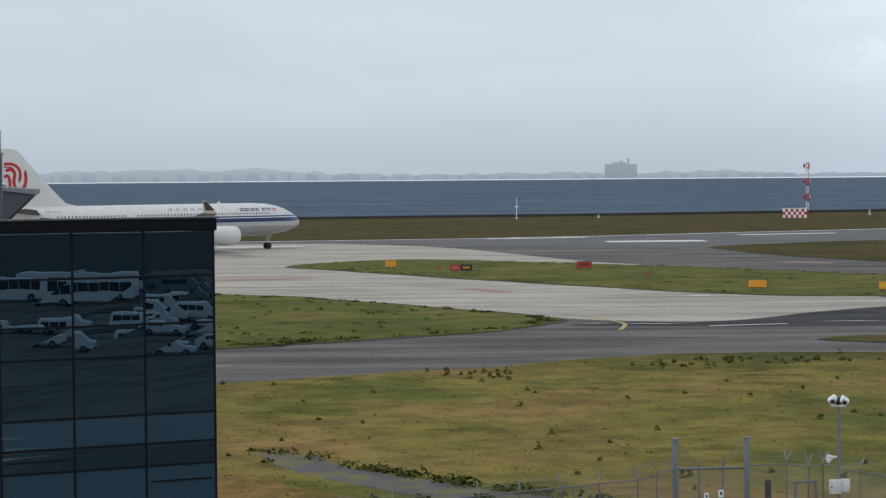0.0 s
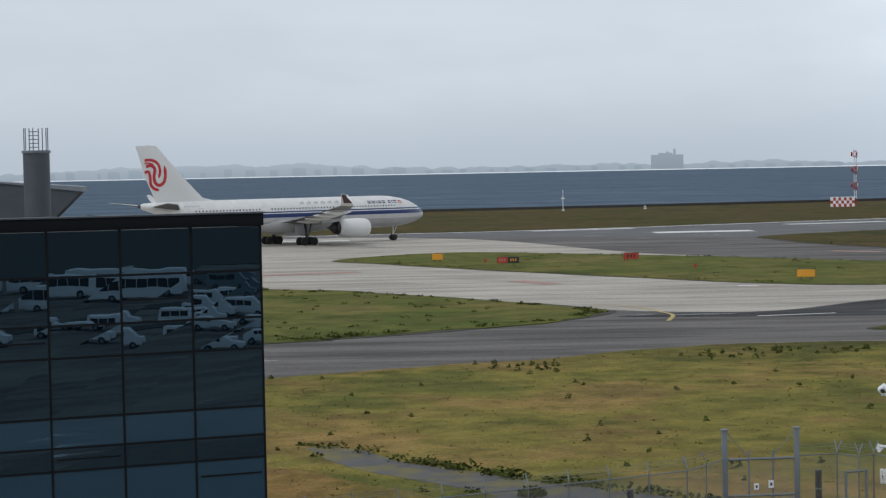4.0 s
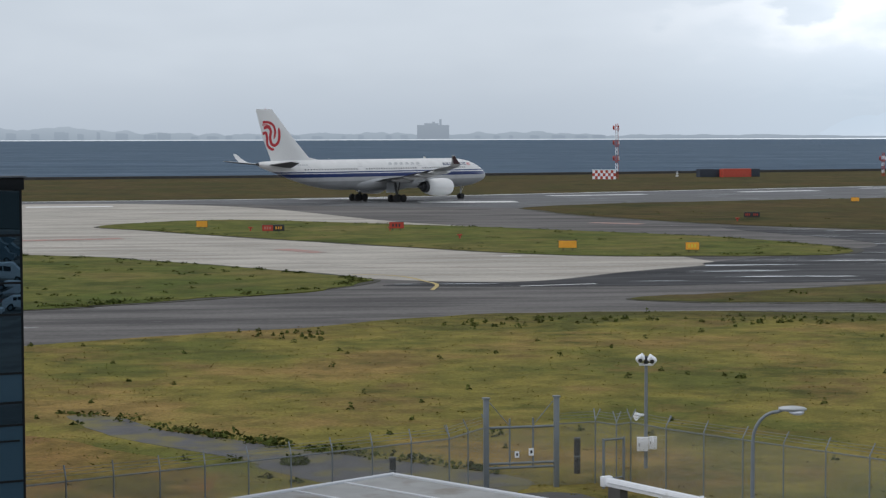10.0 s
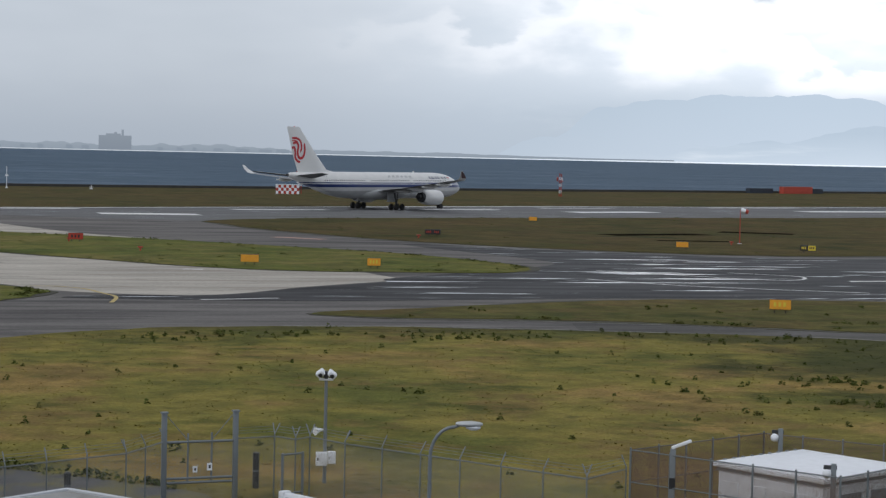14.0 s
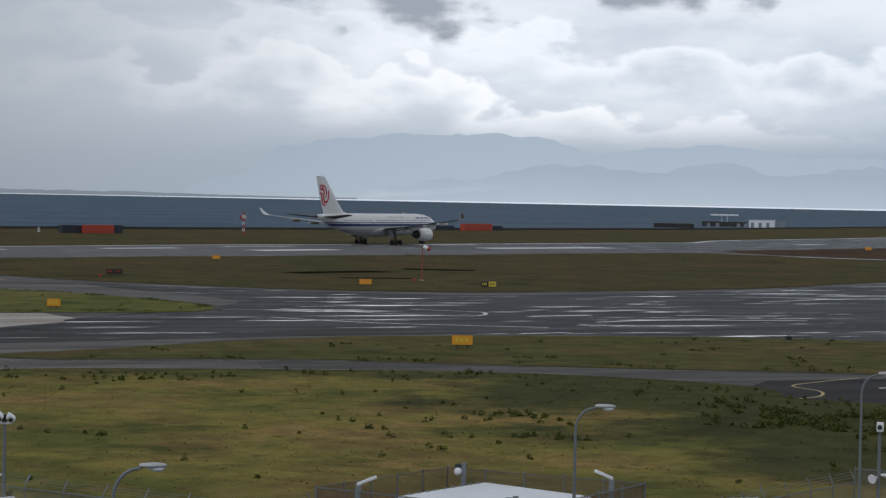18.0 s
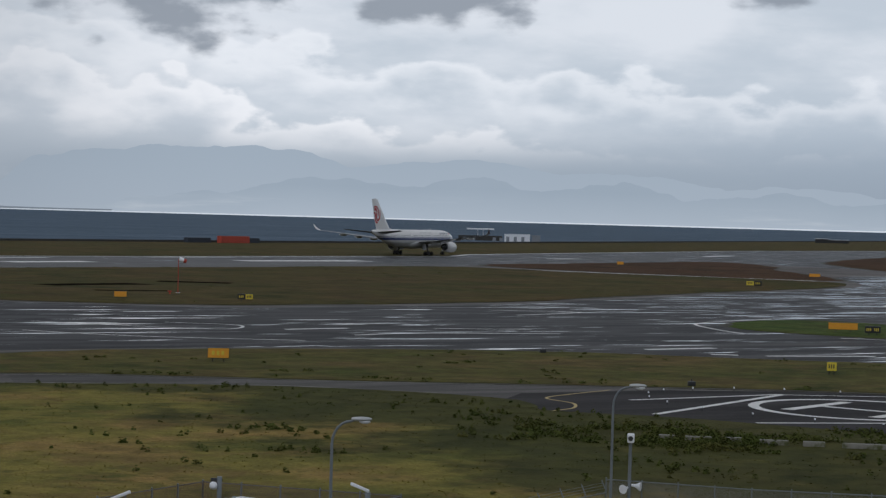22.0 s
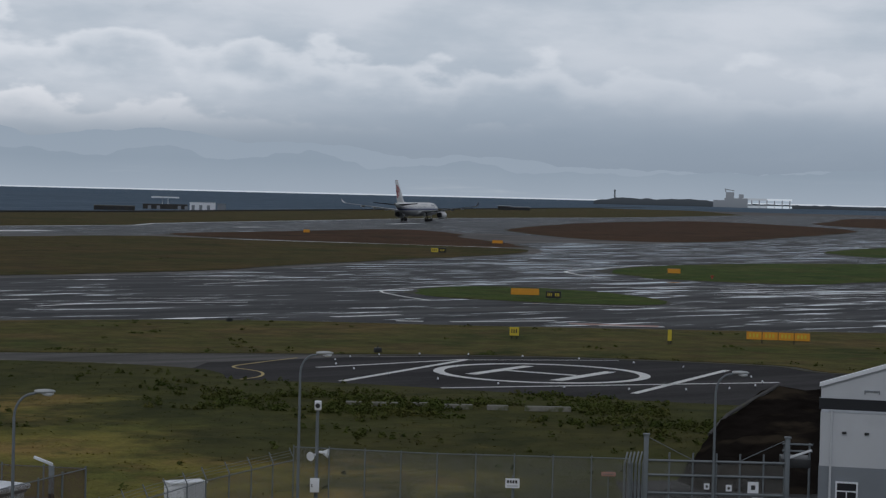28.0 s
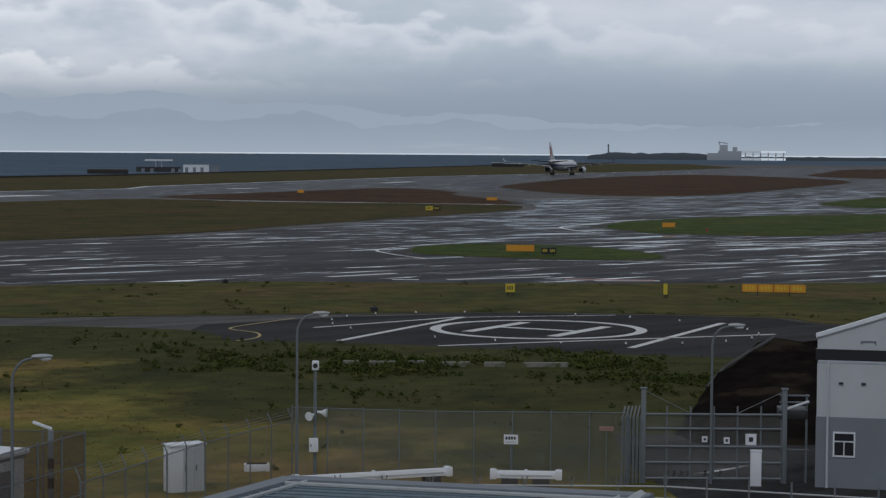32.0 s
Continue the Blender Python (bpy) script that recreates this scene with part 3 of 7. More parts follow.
def B(*boxes, bevel=0.0):
    bm = bmesh.new()
    for b in boxes:
        box(bm, *b, bevel=bevel)
    return bm


def T(*tubes, sides=10):
    bm = bmesh.new()
    for t in tubes:
        tube(bm, *t, sides=sides)
    return bm


def loft(rings, closed=True, caps=True):
    """A skin over rings of equally many points."""
    n = len(rings[0])
    verts = [p for r in rings for p in r]
    faces = []
    for i in range(len(rings) - 1):
        for j in range(n if closed else n - 1):
            k = (j + 1) % n
            faces.append((i * n + j, i * n + k, (i + 1) * n + k, (i + 1) * n + j))
    if caps and closed:
        faces.append(tuple(range(n - 1, -1, -1)))
        faces.append(tuple((len(rings) - 1) * n + j for j in range(n)))
    bm = bmesh.new()
    vs = [bm.verts.new(p) for p in verts]
    for f in faces:
        bm.faces.new([vs[i] for i in f])
    return bm


def curve_round(points, steps=6):
    """A closed smooth outline through a few corners of the plan (Catmull-Rom)."""
    n, out = len(points), []
    for i in range(n):
        p0, p1, p2, p3 = (Vector(points[(i + k) % n]) for k in (-1, 0, 1, 2))
        for s in range(steps):
            u = s / steps
            out.append(0.5 * ((2 * p1) + (p2 - p0) * u + (2 * p0 - 5 * p1 + 4 * p2 - p3) * u * u + (3 * p1 - p0 - 3 * p2 + p3) * u ** 3))
    return out


def slab(name, outline, z0, z1, mat, label, category, smooth=True, wobble=0.0, kind="structure"):
    pts = curve_round(outline) if smooth else [Vector(p) for p in outline]
    if wobble:
        dense = []
        for i, p in enumerate(pts):
            q = pts[(i + 1) % len(pts)]
            k = max(1, min(40, int((q - p).length / (wobble * 4))))
            for s in range(k):
                c = p.lerp(q, s / k)
                off = noise.noise((c.x / (wobble * 6), c.y / (wobble * 6), 3.3)) * wobble + noise.noise((c.x / wobble, c.y / wobble, 1.3)) * wobble * 0.5
                dense.append(c + Vector((off, -off)))
        pts = dense
    bm = bmesh.new()
    vs = [bm.verts.new((p.x, p.y, z1)) for p in pts]
    f = bm.faces.new(vs)
    if f.normal.z < 0:
        f.normal_flip()
    f.normal_update()
    if f.normal.z < 0:
        bmesh.ops.reverse_faces(bm, faces=[f])
    ret = bmesh.ops.extrude_face_region(bm, geom=[f])
    bmesh.ops.translate(bm, vec=(0, 0, z0 - z1), verts=[g for g in ret["geom"] if isinstance(g, bmesh.types.BMVert)])
    bmesh.ops.recalc_face_normals(bm, faces=bm.faces)
    bmesh.ops.triangulate(bm, faces=[f for f in bm.faces if len(f.verts) > 4])
    ob = new(name, finish(bm, name, mat))
    return tagged(ob, label, category, kind=kind)


# ---- the setting ----
COAST = [(-900, 480), (-300, 545), (-67, 584), (53, 610), (205, 665), (340, 727), (472, 800), (653, 935), (900, 1120), (1278, 1400), (1900, 1850), (2400, 1500),
         (2400, -15), (-900, -15)]
slab("ground", COAST, -4.0, -0.03, M["asphalt"], "grey weathered asphalt of the airfield", "asphalt", smooth=False)
# the bay, rising a hair towards its far shore so that its edge lies where the true horizon does
FAR_SEA = 6.7
sea_rows = [(r * math.sin(radians(a)), r * math.cos(radians(a)), -2.0 + FAR_SEA * max(0.0, (r - 1000) / 3750)) for r in (250, 1000, 2200, 3400, 4800) for a in range(-60, 91, 5)]
sea = mesh_of("water", sea_rows, [(i * 31 + j, i * 31 + j + 1, i * 31 + j + 32, i * 31 + j + 31) for i in range(4) for j in range(30)], M["sea"], True)
tagged(new("water", sea), "slate-blue choppy sea behind the airfield", "sea", kind="structure")
slab("concrete_apron", [(-140, 300), (-120, 362), (-43, 371), (-20, 369), (1, 344), (20, 287), (33, 262), (41, 215), (43.5, 196), (44.5, 188), (41.7, 185), (33.2, 177.4), (24, 167.5),
                        (16, 167.5), (3, 178), (-6, 190), (-24, 208), (-80, 240)], -0.03, -0.018, M["concrete"], "pale beige concrete taxiway slabs with dark joints", "taxiway")
slab("wet_taxiway", [(44, 190), (60, 206), (70, 222), (62, 262), (84, 244), (104, 233), (126, 235), (160, 245), (209, 272), (272, 305), (300, 330), (340, 380),
                     (398, 380), (520, 430), (620, 420), (460, 300), (260, 120), (190, 95), (152, 121), (135, 132), (118, 144), (103, 156), (82, 163), (65, 165), (49, 163), (30, 160.5), (11, 163), (16, 166.7), (24, 166.7), (33.2, 176.5), (41.7, 184)],
     -0.03, -0.016, M["wet_asphalt"], "dark wet asphalt taxiway with puddles", "taxiway")
slab("runway", [(-60, 372), (-20, 371), (40, 340), (47, 339), (90, 366), (140, 385), (189, 402), (249, 425), (272, 443), (336, 481), (405, 516), (440, 500), (492, 556),
                (607, 651), (740, 737), (900, 830), (1250, 1080), (1230, 1110), (879, 885), (600, 745), (344, 572), (319, 542), (194, 486), (144, 468), (88, 439), (32, 408), (-2, 395), (-44, 387)],
     -0.03, -0.010, M["runway"], "grey asphalt runway with white edge lines", "runway", smooth=False)
slab("damp_runway", [(246, 423), (272, 443), (336, 481), (405, 516), (440, 500), (492, 556), (607, 651), (740, 737), (900, 830), (1250, 1080), (1230, 1110), (879, 885), (600, 745), (344, 572),
                     (319, 542), (214, 495)], -0.012, -0.006, M["damp_runway"], "dark damp asphalt end of the runway", "runway", smooth=False)

slab("service_lane", [(44, 131), (62, 123), (70, 113), (82, 117), (96, 118), (93, 120.5), (78, 128), (66, 134), (54, 141), (47, 144)],
     -0.03, -0.014, M["lane"], "dark damp service lane through the grass", "road", smooth=False)
slab("far_taxiway", [(420, 200), (2300, 200), (2300, 1380), (1240, 1100), (900, 820), (607, 640), (405, 505), (400, 330)],
     -0.03, -0.024, M["damp_runway"], "dark damp asphalt at the far runway end", "taxiway", smooth=False)

GRASS = dict(
    near=[(-70, 90), (-40, 106), (-14, 118), (0, 126), (15, 135), (28, 136.3), (45, 132.5), (62, 126), (72, 115), (70.5, 107), (76, 100.5), (82, 90.5), (87, 82.5), (93, 78),
          (120, 70), (100, 20), (40, 40), (-30, 60)],
    strip=[(28, 147.5), (35, 151), (43, 155), (52, 160), (65, 162), (82, 160.5), (103, 153.5), (118, 141.5), (135, 129), (152, 118), (200, 80), (175, 45), (118, 86), (113, 99),
           (104, 110.5), (93, 118), (78, 125.5), (66, 131.5), (54, 138.5), (44, 142), (33, 144)],
    left=[(-24, 210), (-11, 199), (-2, 188), (8.5, 172.5), (9.5, 167.5), (5, 159), (-4, 152), (-12, 146), (-17, 143), (-70, 120), (-90, 240)],
    middle=[(-21, 275), (-14, 289), (-3, 295), (16, 280), (31, 266), (43, 252), (55, 237), (63, 215), (63, 206), (57, 200), (40, 200), (29, 205), (13, 225), (-3, 247), (-14, 264)],
    runway_side=[(47, 339), (66, 357), (90, 367), (140, 385), (189, 402), (249, 424), (268, 388), (290, 361), (300, 342), (291, 327), (272, 310), (209, 277), (160, 250.5), (126, 241),
                 (104, 239), (84, 249), (65, 270), (52, 300), (47, 322)],
    small=[(157, 195), (172, 200.5), (178, 191), (175, 175), (168, 163), (160, 162), (152, 172), (150, 186)],
    right=[(231, 239), (268, 256), (303, 259), (345, 252), (420, 262), (390, 225), (300, 205), (255, 198), (228, 195), (219, 213)],
    right_far=[(377, 313), (415, 335), (454, 353), (540, 390), (520, 340), (430, 300), (365, 283)],
)
GRASS_BROWN = dict(
    brown_tip=[(272, 442), (336, 479), (404, 514), (385, 462), (359, 430), (320, 360), (304, 351), (278, 392)],
    brown_field=[(401, 429), (440, 498), (492, 554), (607, 648), (740, 734), (815, 755), (760, 640), (694, 561), (590, 490), (495, 435), (430, 398), (399, 396)],
    brown_far=[(850, 715), (1000, 826), (1250, 1000), (1300, 880), (1000, 700), (800, 620)],
)
for key, outline in GRASS.items():
    near = key in ("near", "strip", "left")
    slab("grass_" + key, outline, -0.03, 0.05 if near else 0.06, M["near_grass" if key == "near" else "island_grass" if key in ("small", "right", "right_far") else "green_grass" if key in ("left", "middle") else "strip_grass" if key == "strip" else "far_grass"],
         "rough green and straw-coloured airfield grass", "grass", wobble=0.9 if near else 1.5)
for key, outline in {**GRASS, **GRASS_BROWN}.items():
    if key in ("near", "brown_far"):
        continue
    line = curve_round(outline)
    rows = []
    for i, p in enumerate(line + line[:1]):
        d = line[(i + 1) % len(line)] - line[(i - 1) % len(line)]
        n = Vector((-d.y, d.x)).normalized() * (0.55 + 0.55 * noise.noise((p.x * 0.09, p.y * 0.09, 5.0))) * (1.0 + p.length / 400)
        rows.append([(p.x - n.x, p.y - n.y, -0.02), (p.x + n.x, p.y + n.y, -0.02), (p.x + n.x, p.y + n.y, 0.012), (p.x - n.x, p.y - n.y, 0.012)])
    tagged(new("grass_edge", finish(loft(rows, caps=False), "grass_edge", M["edge_soil"])), "dark soil edge round the airfield grass", "soil edge", kind="structure")
for key, outline in GRASS_BROWN.items():
    slab("grass_" + key, outline, -0.03, 0.05, M["brown_grass"], "reddish-brown dry airfield grass", "grass", wobble=2.0)
slab("grass_coast", [(-900, 330), (-150, 372), (-44, 386), (-2, 394), (32, 407), (88, 438), (144, 467), (194, 485), (319, 541), (344, 571), (600, 744), (879, 884),
                     (1230, 1109), (1890, 1840), (1270, 1396), (895, 1114), (650, 930), (470, 796), (340, 723), (204, 661), (53, 606), (-67, 580), (-300, 541), (-900, 476)],
     -0.03, 0.04, M["far_grass"], "brownish grass strip along the seawall", "grass", smooth=False)


def ribbon_wall(name, line, width, z0, z1, mat, label, category):
    rows = []
    for i, p in enumerate(line):
        a, b = Vector(line[max(0, i - 1)]), Vector(line[min(len(line) - 1, i + 1)])
        n = Vector((-(b - a).y, (b - a).x)).normalized() * width / 2
        p = Vector(p)
        rows.append([(p.x - n.x, p.y - n.y, z0), (p.x + n.x, p.y + n.y, z0), (p.x + n.x, p.y + n.y, z1), (p.x - n.x, p.y - n.y, z1)])
    ob = new(name, finish(loft(rows), name, mat))
    return tagged(ob, label, category, kind="structure")


ribbon_wall("seawall", COAST[:11], 2.5, -3.0, 0.75, M["wall_stone"], "low dark stone seawall along the shore", "seawall")


# distance: hazy shore, its buildings and the mountains across the bay
def ridge(name, az0, az1, dist, profile, mat, label, step=0.08, base=-2.0):
    verts, faces = [], []
    n = int((az1 - az0) / step)
    for i in range(n + 1):
        a = az0 + (az1 - az0) * i / n
        x, y = dist * math.sin(radians(a)), dist * math.cos(radians(a))
        h = max(0.5, profile(a))
        verts += [(x, y, base), (x, y, h), (x * 1.01, y * 1.01, h), (x * 1.01, y * 1.01, base)]
    for i in range(n):
        k = i * 4
        for j in range(3):
            faces.append((k + j, k + j + 1, k + 5 + j, k + 4 + j))
    return tagged(new(name, mesh_of(name, verts, faces, mat, True)), label, "distance", kind="structure")


def fbm(a, f, seed, octaves=4):
    return sum(noise.noise((a * f * 2 ** k, seed, 0.5)) / 2 ** k for k in range(octaves))


def bump_at(a, c, w):
    return math.exp(-((a - c) / w) ** 2)


def hill_profile(a):
    fade = min(1.0, max(0.0, (19 - a) / 12))
    return 3.0 + (11 + 7 * fbm(a, 0.45, 4.1) + 5 * fbm(a, 2.5, 1.2)) * fade + 13 * bump_at(a, -7.5, 3.5)


def peaks(points, a):
    for (x0, h0), (x1, h1) in zip(points, points[1:]):
        if x0 <= a <= x1:
            u = (a - x0) / (x1 - x0)
            return h0 + (h1 - h0) * u * u * (3 - 2 * u)
    return points[0][1] if a < points[0][0] else points[-1][1]


def mountain_profile(a):
    """Height in degrees over the horizon, by azimuth, at the mountains' distance."""
    el = peaks([(15, -0.2), (20, 0.0), (24, 0.5), (27, 0.95), (29, 0.75), (31.2, 1.05), (33.4, 0.72), (35.6, 1.0), (37.5, 0.68), (40.3, 0.78), (42, 0.5), (44.7, 0.6), (48, 0.66), (51, 0.8), (62, 0.7)], a)
    return 12.2 + 4740 * math.tan(radians(el)) + 11 * fbm(a, 1.1, 7.7, 6)


def far_mountain_profile(a):
    el = peaks([(15, -0.2), (17.5, 0.5), (19, 1.45), (22.9, 1.72), (25.9, 1.74), (28, 1.30), (31.5, 1.60), (33.6, 1.22), (36.3, 1.26), (38.2, 0.95), (40.8, 0.98), (44, 0.72), (62, 0.6)], a)
    return 12.2 + 4780 * math.tan(radians(el)) + 9 * fbm(a, 1.0, 2.9, 6)


# an added upright glowing strip stands for the light on the far water
ridge("backdrop_shore_light", -16, 64, 4420, lambda a: FAR_SEA - 0.8 if a < 16 else min(FAR_SEA + 0.3, FAR_SEA - 0.8 + (a - 16) * 0.16), M["shore_glow"], "thin glowing strip painted for the pale light on the far water", base=-2.2)
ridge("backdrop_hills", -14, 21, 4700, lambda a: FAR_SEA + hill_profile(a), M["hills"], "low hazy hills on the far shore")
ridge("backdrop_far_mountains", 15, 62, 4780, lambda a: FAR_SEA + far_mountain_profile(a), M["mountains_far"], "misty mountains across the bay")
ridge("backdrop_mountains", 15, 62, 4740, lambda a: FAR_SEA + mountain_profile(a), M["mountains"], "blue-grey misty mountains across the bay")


# ---- the airliner ----
def ring(x, r, zc, n=28, squash=1.0):
    return [(x, r * math.sin(2 * math.pi * k / n), zc + squash * r * math.cos(2 * math.pi * k / n)) for k in range(n)]


STATIONS = [(28.9, 0.06, 4.1), (28.6, 0.55, 4.13), (28.0, 1.0, 4.2), (27.0, 1.5, 4.33), (25.6, 2.02, 4.47), (23.8, 2.45, 4.6), (21.5, 2.72, 4.7), (19.0, 2.82, 4.75),
            (10.0, 2.82, 4.75), (0.0, 2.82, 4.75), (-9.0, 2.82, 4.75), (-13.0, 2.7, 4.88), (-17.0, 2.35, 5.22), (-21.0, 1.8, 5.74), (-25.0, 1.14, 6.34),
            (-28.2, 0.58, 6.78), (-28.9, 0.30, 6.86)]


def body_at(x):
    for (x1, r1, z1), (x2, r2, z2) in zip(STATIONS, STATIONS[1:]):
        if x2 <= x <= x1:
            u = (x1 - x) / (x1 - x2)
            return r1 + (r2 - r1) * u, z1 + (z2 - z1) * u
    return 0.3, 6.5


def livery_material():
    """White above, light grey belly, a navy cheat line with a thin one below it."""
    mat = bpy.data.materials.new("airliner_livery")
    mat.use_nodes = True
    tree = mat.node_tree
    N = nodes_of(tree)
    L = tree.links.new
    tc = N("ShaderNodeTexCoord")
    sep = N("ShaderNodeSeparateXYZ")
    L(tc.outputs["Object"], sep.inputs[0])
    mr = N("ShaderNodeMapRange", i_1=1.0, i_2=9.0)
    L(sep.outputs[2], mr.inputs[0])
    white, grey, navy = (0.82, 0.82, 0.81), (0.42, 0.43, 0.44), (0.02, 0.042, 0.17)

    def at(z):
        return (z - 1.0) / 8.0
    cr = ramp(N("ShaderNodeValToRGB"), [(0.0, grey), (at(3.6), (0.62, 0.625, 0.63)), (at(4.36), navy), (at(5.02), white), (at(5.16), navy), (at(5.38), white)], "CONSTANT")
    L(mr.outputs[0], cr.inputs[0])
    ns = N("ShaderNodeTexNoise", i_2=0.8, i_3=5.0)
    L(tc.outputs["Object"], ns.inputs["Vector"])
    nr = ramp(N("ShaderNodeValToRGB"), [(0.3, (0.9, 0.9, 0.9)), (0.7, (1.03, 1.03, 1.03))])
    L(ns.outputs[0], nr.inputs[0])
    mx = N("ShaderNodeMix", data_type="RGBA", blend_type="MULTIPLY", i_0=1.0)
    L(cr.outputs[0], mx.inputs[6]), L(nr.outputs[0], mx.inputs[7])
    b = N("ShaderNodeBsdfPrincipled")
    L(mx.outputs[2], b.inputs["Base Color"])
    b.inputs["Roughness"].default_value = 0.3
    out = N("ShaderNodeOutputMaterial")
    L(b.outputs[0], out.inputs[0])
    return mat


def foil(chord, thick, n=12):
    """Points of a wing section, from the nose round: (distance behind the leading edge, height)."""
    pts = []
    for k in range(n):
        a = 2 * math.pi * k / n
        x = 0.5 * (1 - math.cos(a))
        h = thick * chord * (math.sqrt(max(x, 0.0)) * (1 - x) * 1.45 + 0.02 * (1 - x)) * (1 if math.sin(a) >= 0 else -0.7)
        pts.append((x * chord, h))
    return pts


def wing(stations, side, lift=0.0):
    """stations: (behind-datum leading edge, span, height, chord, thickness); x forward."""
    rings = []
    for le, y, z, c, t in stations:
        rings.append([(le - d, side * y, z + h + d * lift) for d, h in foil(c, t)])
    return loft(rings)


def build_airliner():
    ob = thing("airliner", (0, 0, 0), 0, "white twin-engine wide-body airliner with navy stripe rolling along the runway", "airplane")
    body = part("fuselage", loft([ring(*s) for s in STATIONS]), livery_material(), ob, "white fuselage with a navy stripe over a grey belly", 50)
    part("belly_fairing", loft([ring(x, r, z, 20, 0.56) for x, r, z in ((11, 0.6, 3.3), (9, 2.2, 3.3), (5, 2.95, 3.3), (-3, 3.0, 3.3), (-7, 2.3, 3.3), (-10, 0.7, 3.4))]),
         M["plane_grey"], ob, smooth_angle=50)
    # windows, doors, lettering bars
    me_v, me_f = [], []

    def decal(x0, x1, z0, z1, side, out=0.012):
        k = len(me_v)
        for x, z in ((x0, z0), (x1, z0), (x1, z1), (x0, z1)):
            r, zc = body_at(x)
            h = max(-0.98, min(0.98, (z - zc) / r))
            me_v.append((x, side * (r * math.sqrt(1 - h * h) + out), z))
        me_f.append((k, k + 1, k + 2, k + 3))

    def flush(name, mat, label):
        me = mesh_of(name, list(me_v), list(me_f), mat)
        me_v.clear(), me_f.clear()
        return tagged(part(name, me, mat, body, label), kind="stuff")
    for side in (-1, 1):
        for k in range(66):
            x = 20.6 - k * 0.63
            if abs(x - 8.4) > 0.6 and abs(x + 6.5) > 1.1 and x > -20:
                decal(x, x + 0.26, 5.7, 5.95, side)
    flush("cabin_windows", M["cabin_window"], "rows of small dark cabin windows")
    for side in (-1, 1):
        for x in (23.9, 8.3, -7.1, -19.2):
            for a, b, c, d in ((x, x + 0.06, 4.35, 6.3), (x + 1.05, x + 1.11, 4.35, 6.3), (x, x + 1.1, 6.26, 6.32)):
                decal(a, b, c, d, side)
    flush("door_seams", M["plane_grey"], "thin grey outlines of the cabin doors")
    for side in (-1, 1):
        widths = (0.7, 0.25, 0.65, 0.0, 0.7, 0.7, 0.25, 0.75, 0.7)
        x = 21.5
        for w in widths:
            decal(x - w, x, 6.25, 6.72, side) if w else None
            x -= w + 0.18 if w else 0.45
    flush("title_bars", M["plane_letter"], "dark blue bars of the airline title")
    for side in (-1, 1):
        for k in range(6):
            decal(8.4 - k * 1.45, 9.0 - k * 1.45, 6.5, 6.92, side)
            decal(8.1 - k * 1.45, 8.3 - k * 1.45, 6.42, 6.8, side)
        for k in range(6):
            decal(-21.6 + k * 0.5, -21.3 + k * 0.5, 6.55, 6.8, side)
    flush("side_bars", M["plane_grey"], "faint grey bars of the second title")
    for side in (-1, 1):
        decal(21.9, 22.8, 6.2, 6.65, side)
    flush("flag_patch", M["plane_red"], "small red patch")
    for side in (-1, 1):
        for k in range(3):
            decal(26.55 - k * 0.62, 27.05 - k * 0.62, 5.18 + k * 0.06, 5.62 + k * 0.12, side)
    flush("cockpit_windows", M["plane_dark"], "dark cockpit windows")
    # wings with winglets, flap track fairings
    for side, nm in ((1, "wing"), (-1, "wing")):
        w = part(nm, wing([(9.2, 1.5, 3.25, 11.0, 0.10), (7.2, 4.0, 3.55, 9.6, 0.09), (4.3, 9.4, 4.15, 7.3, 0.08), (-1.6, 19.5, 5.4, 4.8, 0.07), (-6.7, 28.4, 6.5, 2.6, 0.07)], side, 0.03),
                 M["wing_skin"], ob, "grey swept wing")
        part("winglet", wing([(-6.7, 28.4, 6.5, 2.6, 0.07), (-7.5, 29.2, 6.75, 2.2, 0.07), (-8.6, 29.8, 7.5, 1.5, 0.08), (-9.6, 30.1, 8.4, 0.8, 0.08)], side, 0.03), M["plane_white"], w)
        part("winglet_mark", mesh_of("winglet_mark", [(-7.9, side * 29.66, 6.95), (-9.5, side * 29.68, 6.95), (-10.3, side * 30.16, 8.3), (-9.7, side * 30.16, 8.35)], [(0, 1, 2, 3)], M["winglet_red"]), M["winglet_red"], w, "dull dark red winglet mark")
        for y, x0 in ((7.6, -0.6), (12.6, -2.3), (17.2, -3.8), (22.0, -5.2)):
            z = 3.62 + (y - 4) * 0.118
            rings = [[(a, b + side * y, c) for a, b, c in ring(xx, r, z - 0.34, 8)] for xx, r in ((x0 + 2.6, 0.06), (x0 + 1.4, 0.40), (x0 - 0.7, 0.44), (x0 - 3.0, 0.07))]
            part("flap_fairing", loft(rings), M["plane_white"], w)
        part("flap", wing([(-1.2, 3.2, 3.42, 2.6, 0.06), (-2.7, 9.4, 4.1, 2.0, 0.06), (-4.9, 20.0, 5.4, 1.4, 0.06)], side, 0.03), M["wing_skin"], w, "dark grey flap")
        # engine
        e = part("engine_nacelle", loft([[(x, side * 9.37 + r * math.sin(2 * math.pi * k / 24), 2.35 + dz + r * math.cos(2 * math.pi * k / 24)) for k in range(24)]
                                         for x, r, dz in ((9.0, 1.22, 0), (9.35, 1.32, 0), (9.5, 1.42, 0), (9.35, 1.5, 0), (8.6, 1.62, 0), (7.0, 1.66, 0), (5.0, 1.56, 0.05), (3.6, 1.28, 0.1), (3.5, 1.18, 0.1))]),
                 M["plane_white"], ob, "pale grey engine nacelle", 50)
        part("exhaust_ring", T(((3.55, side * 9.37, 2.45), (2.9, side * 9.37, 2.47), 1.16, 1.0), sides=20), M["black"], e)
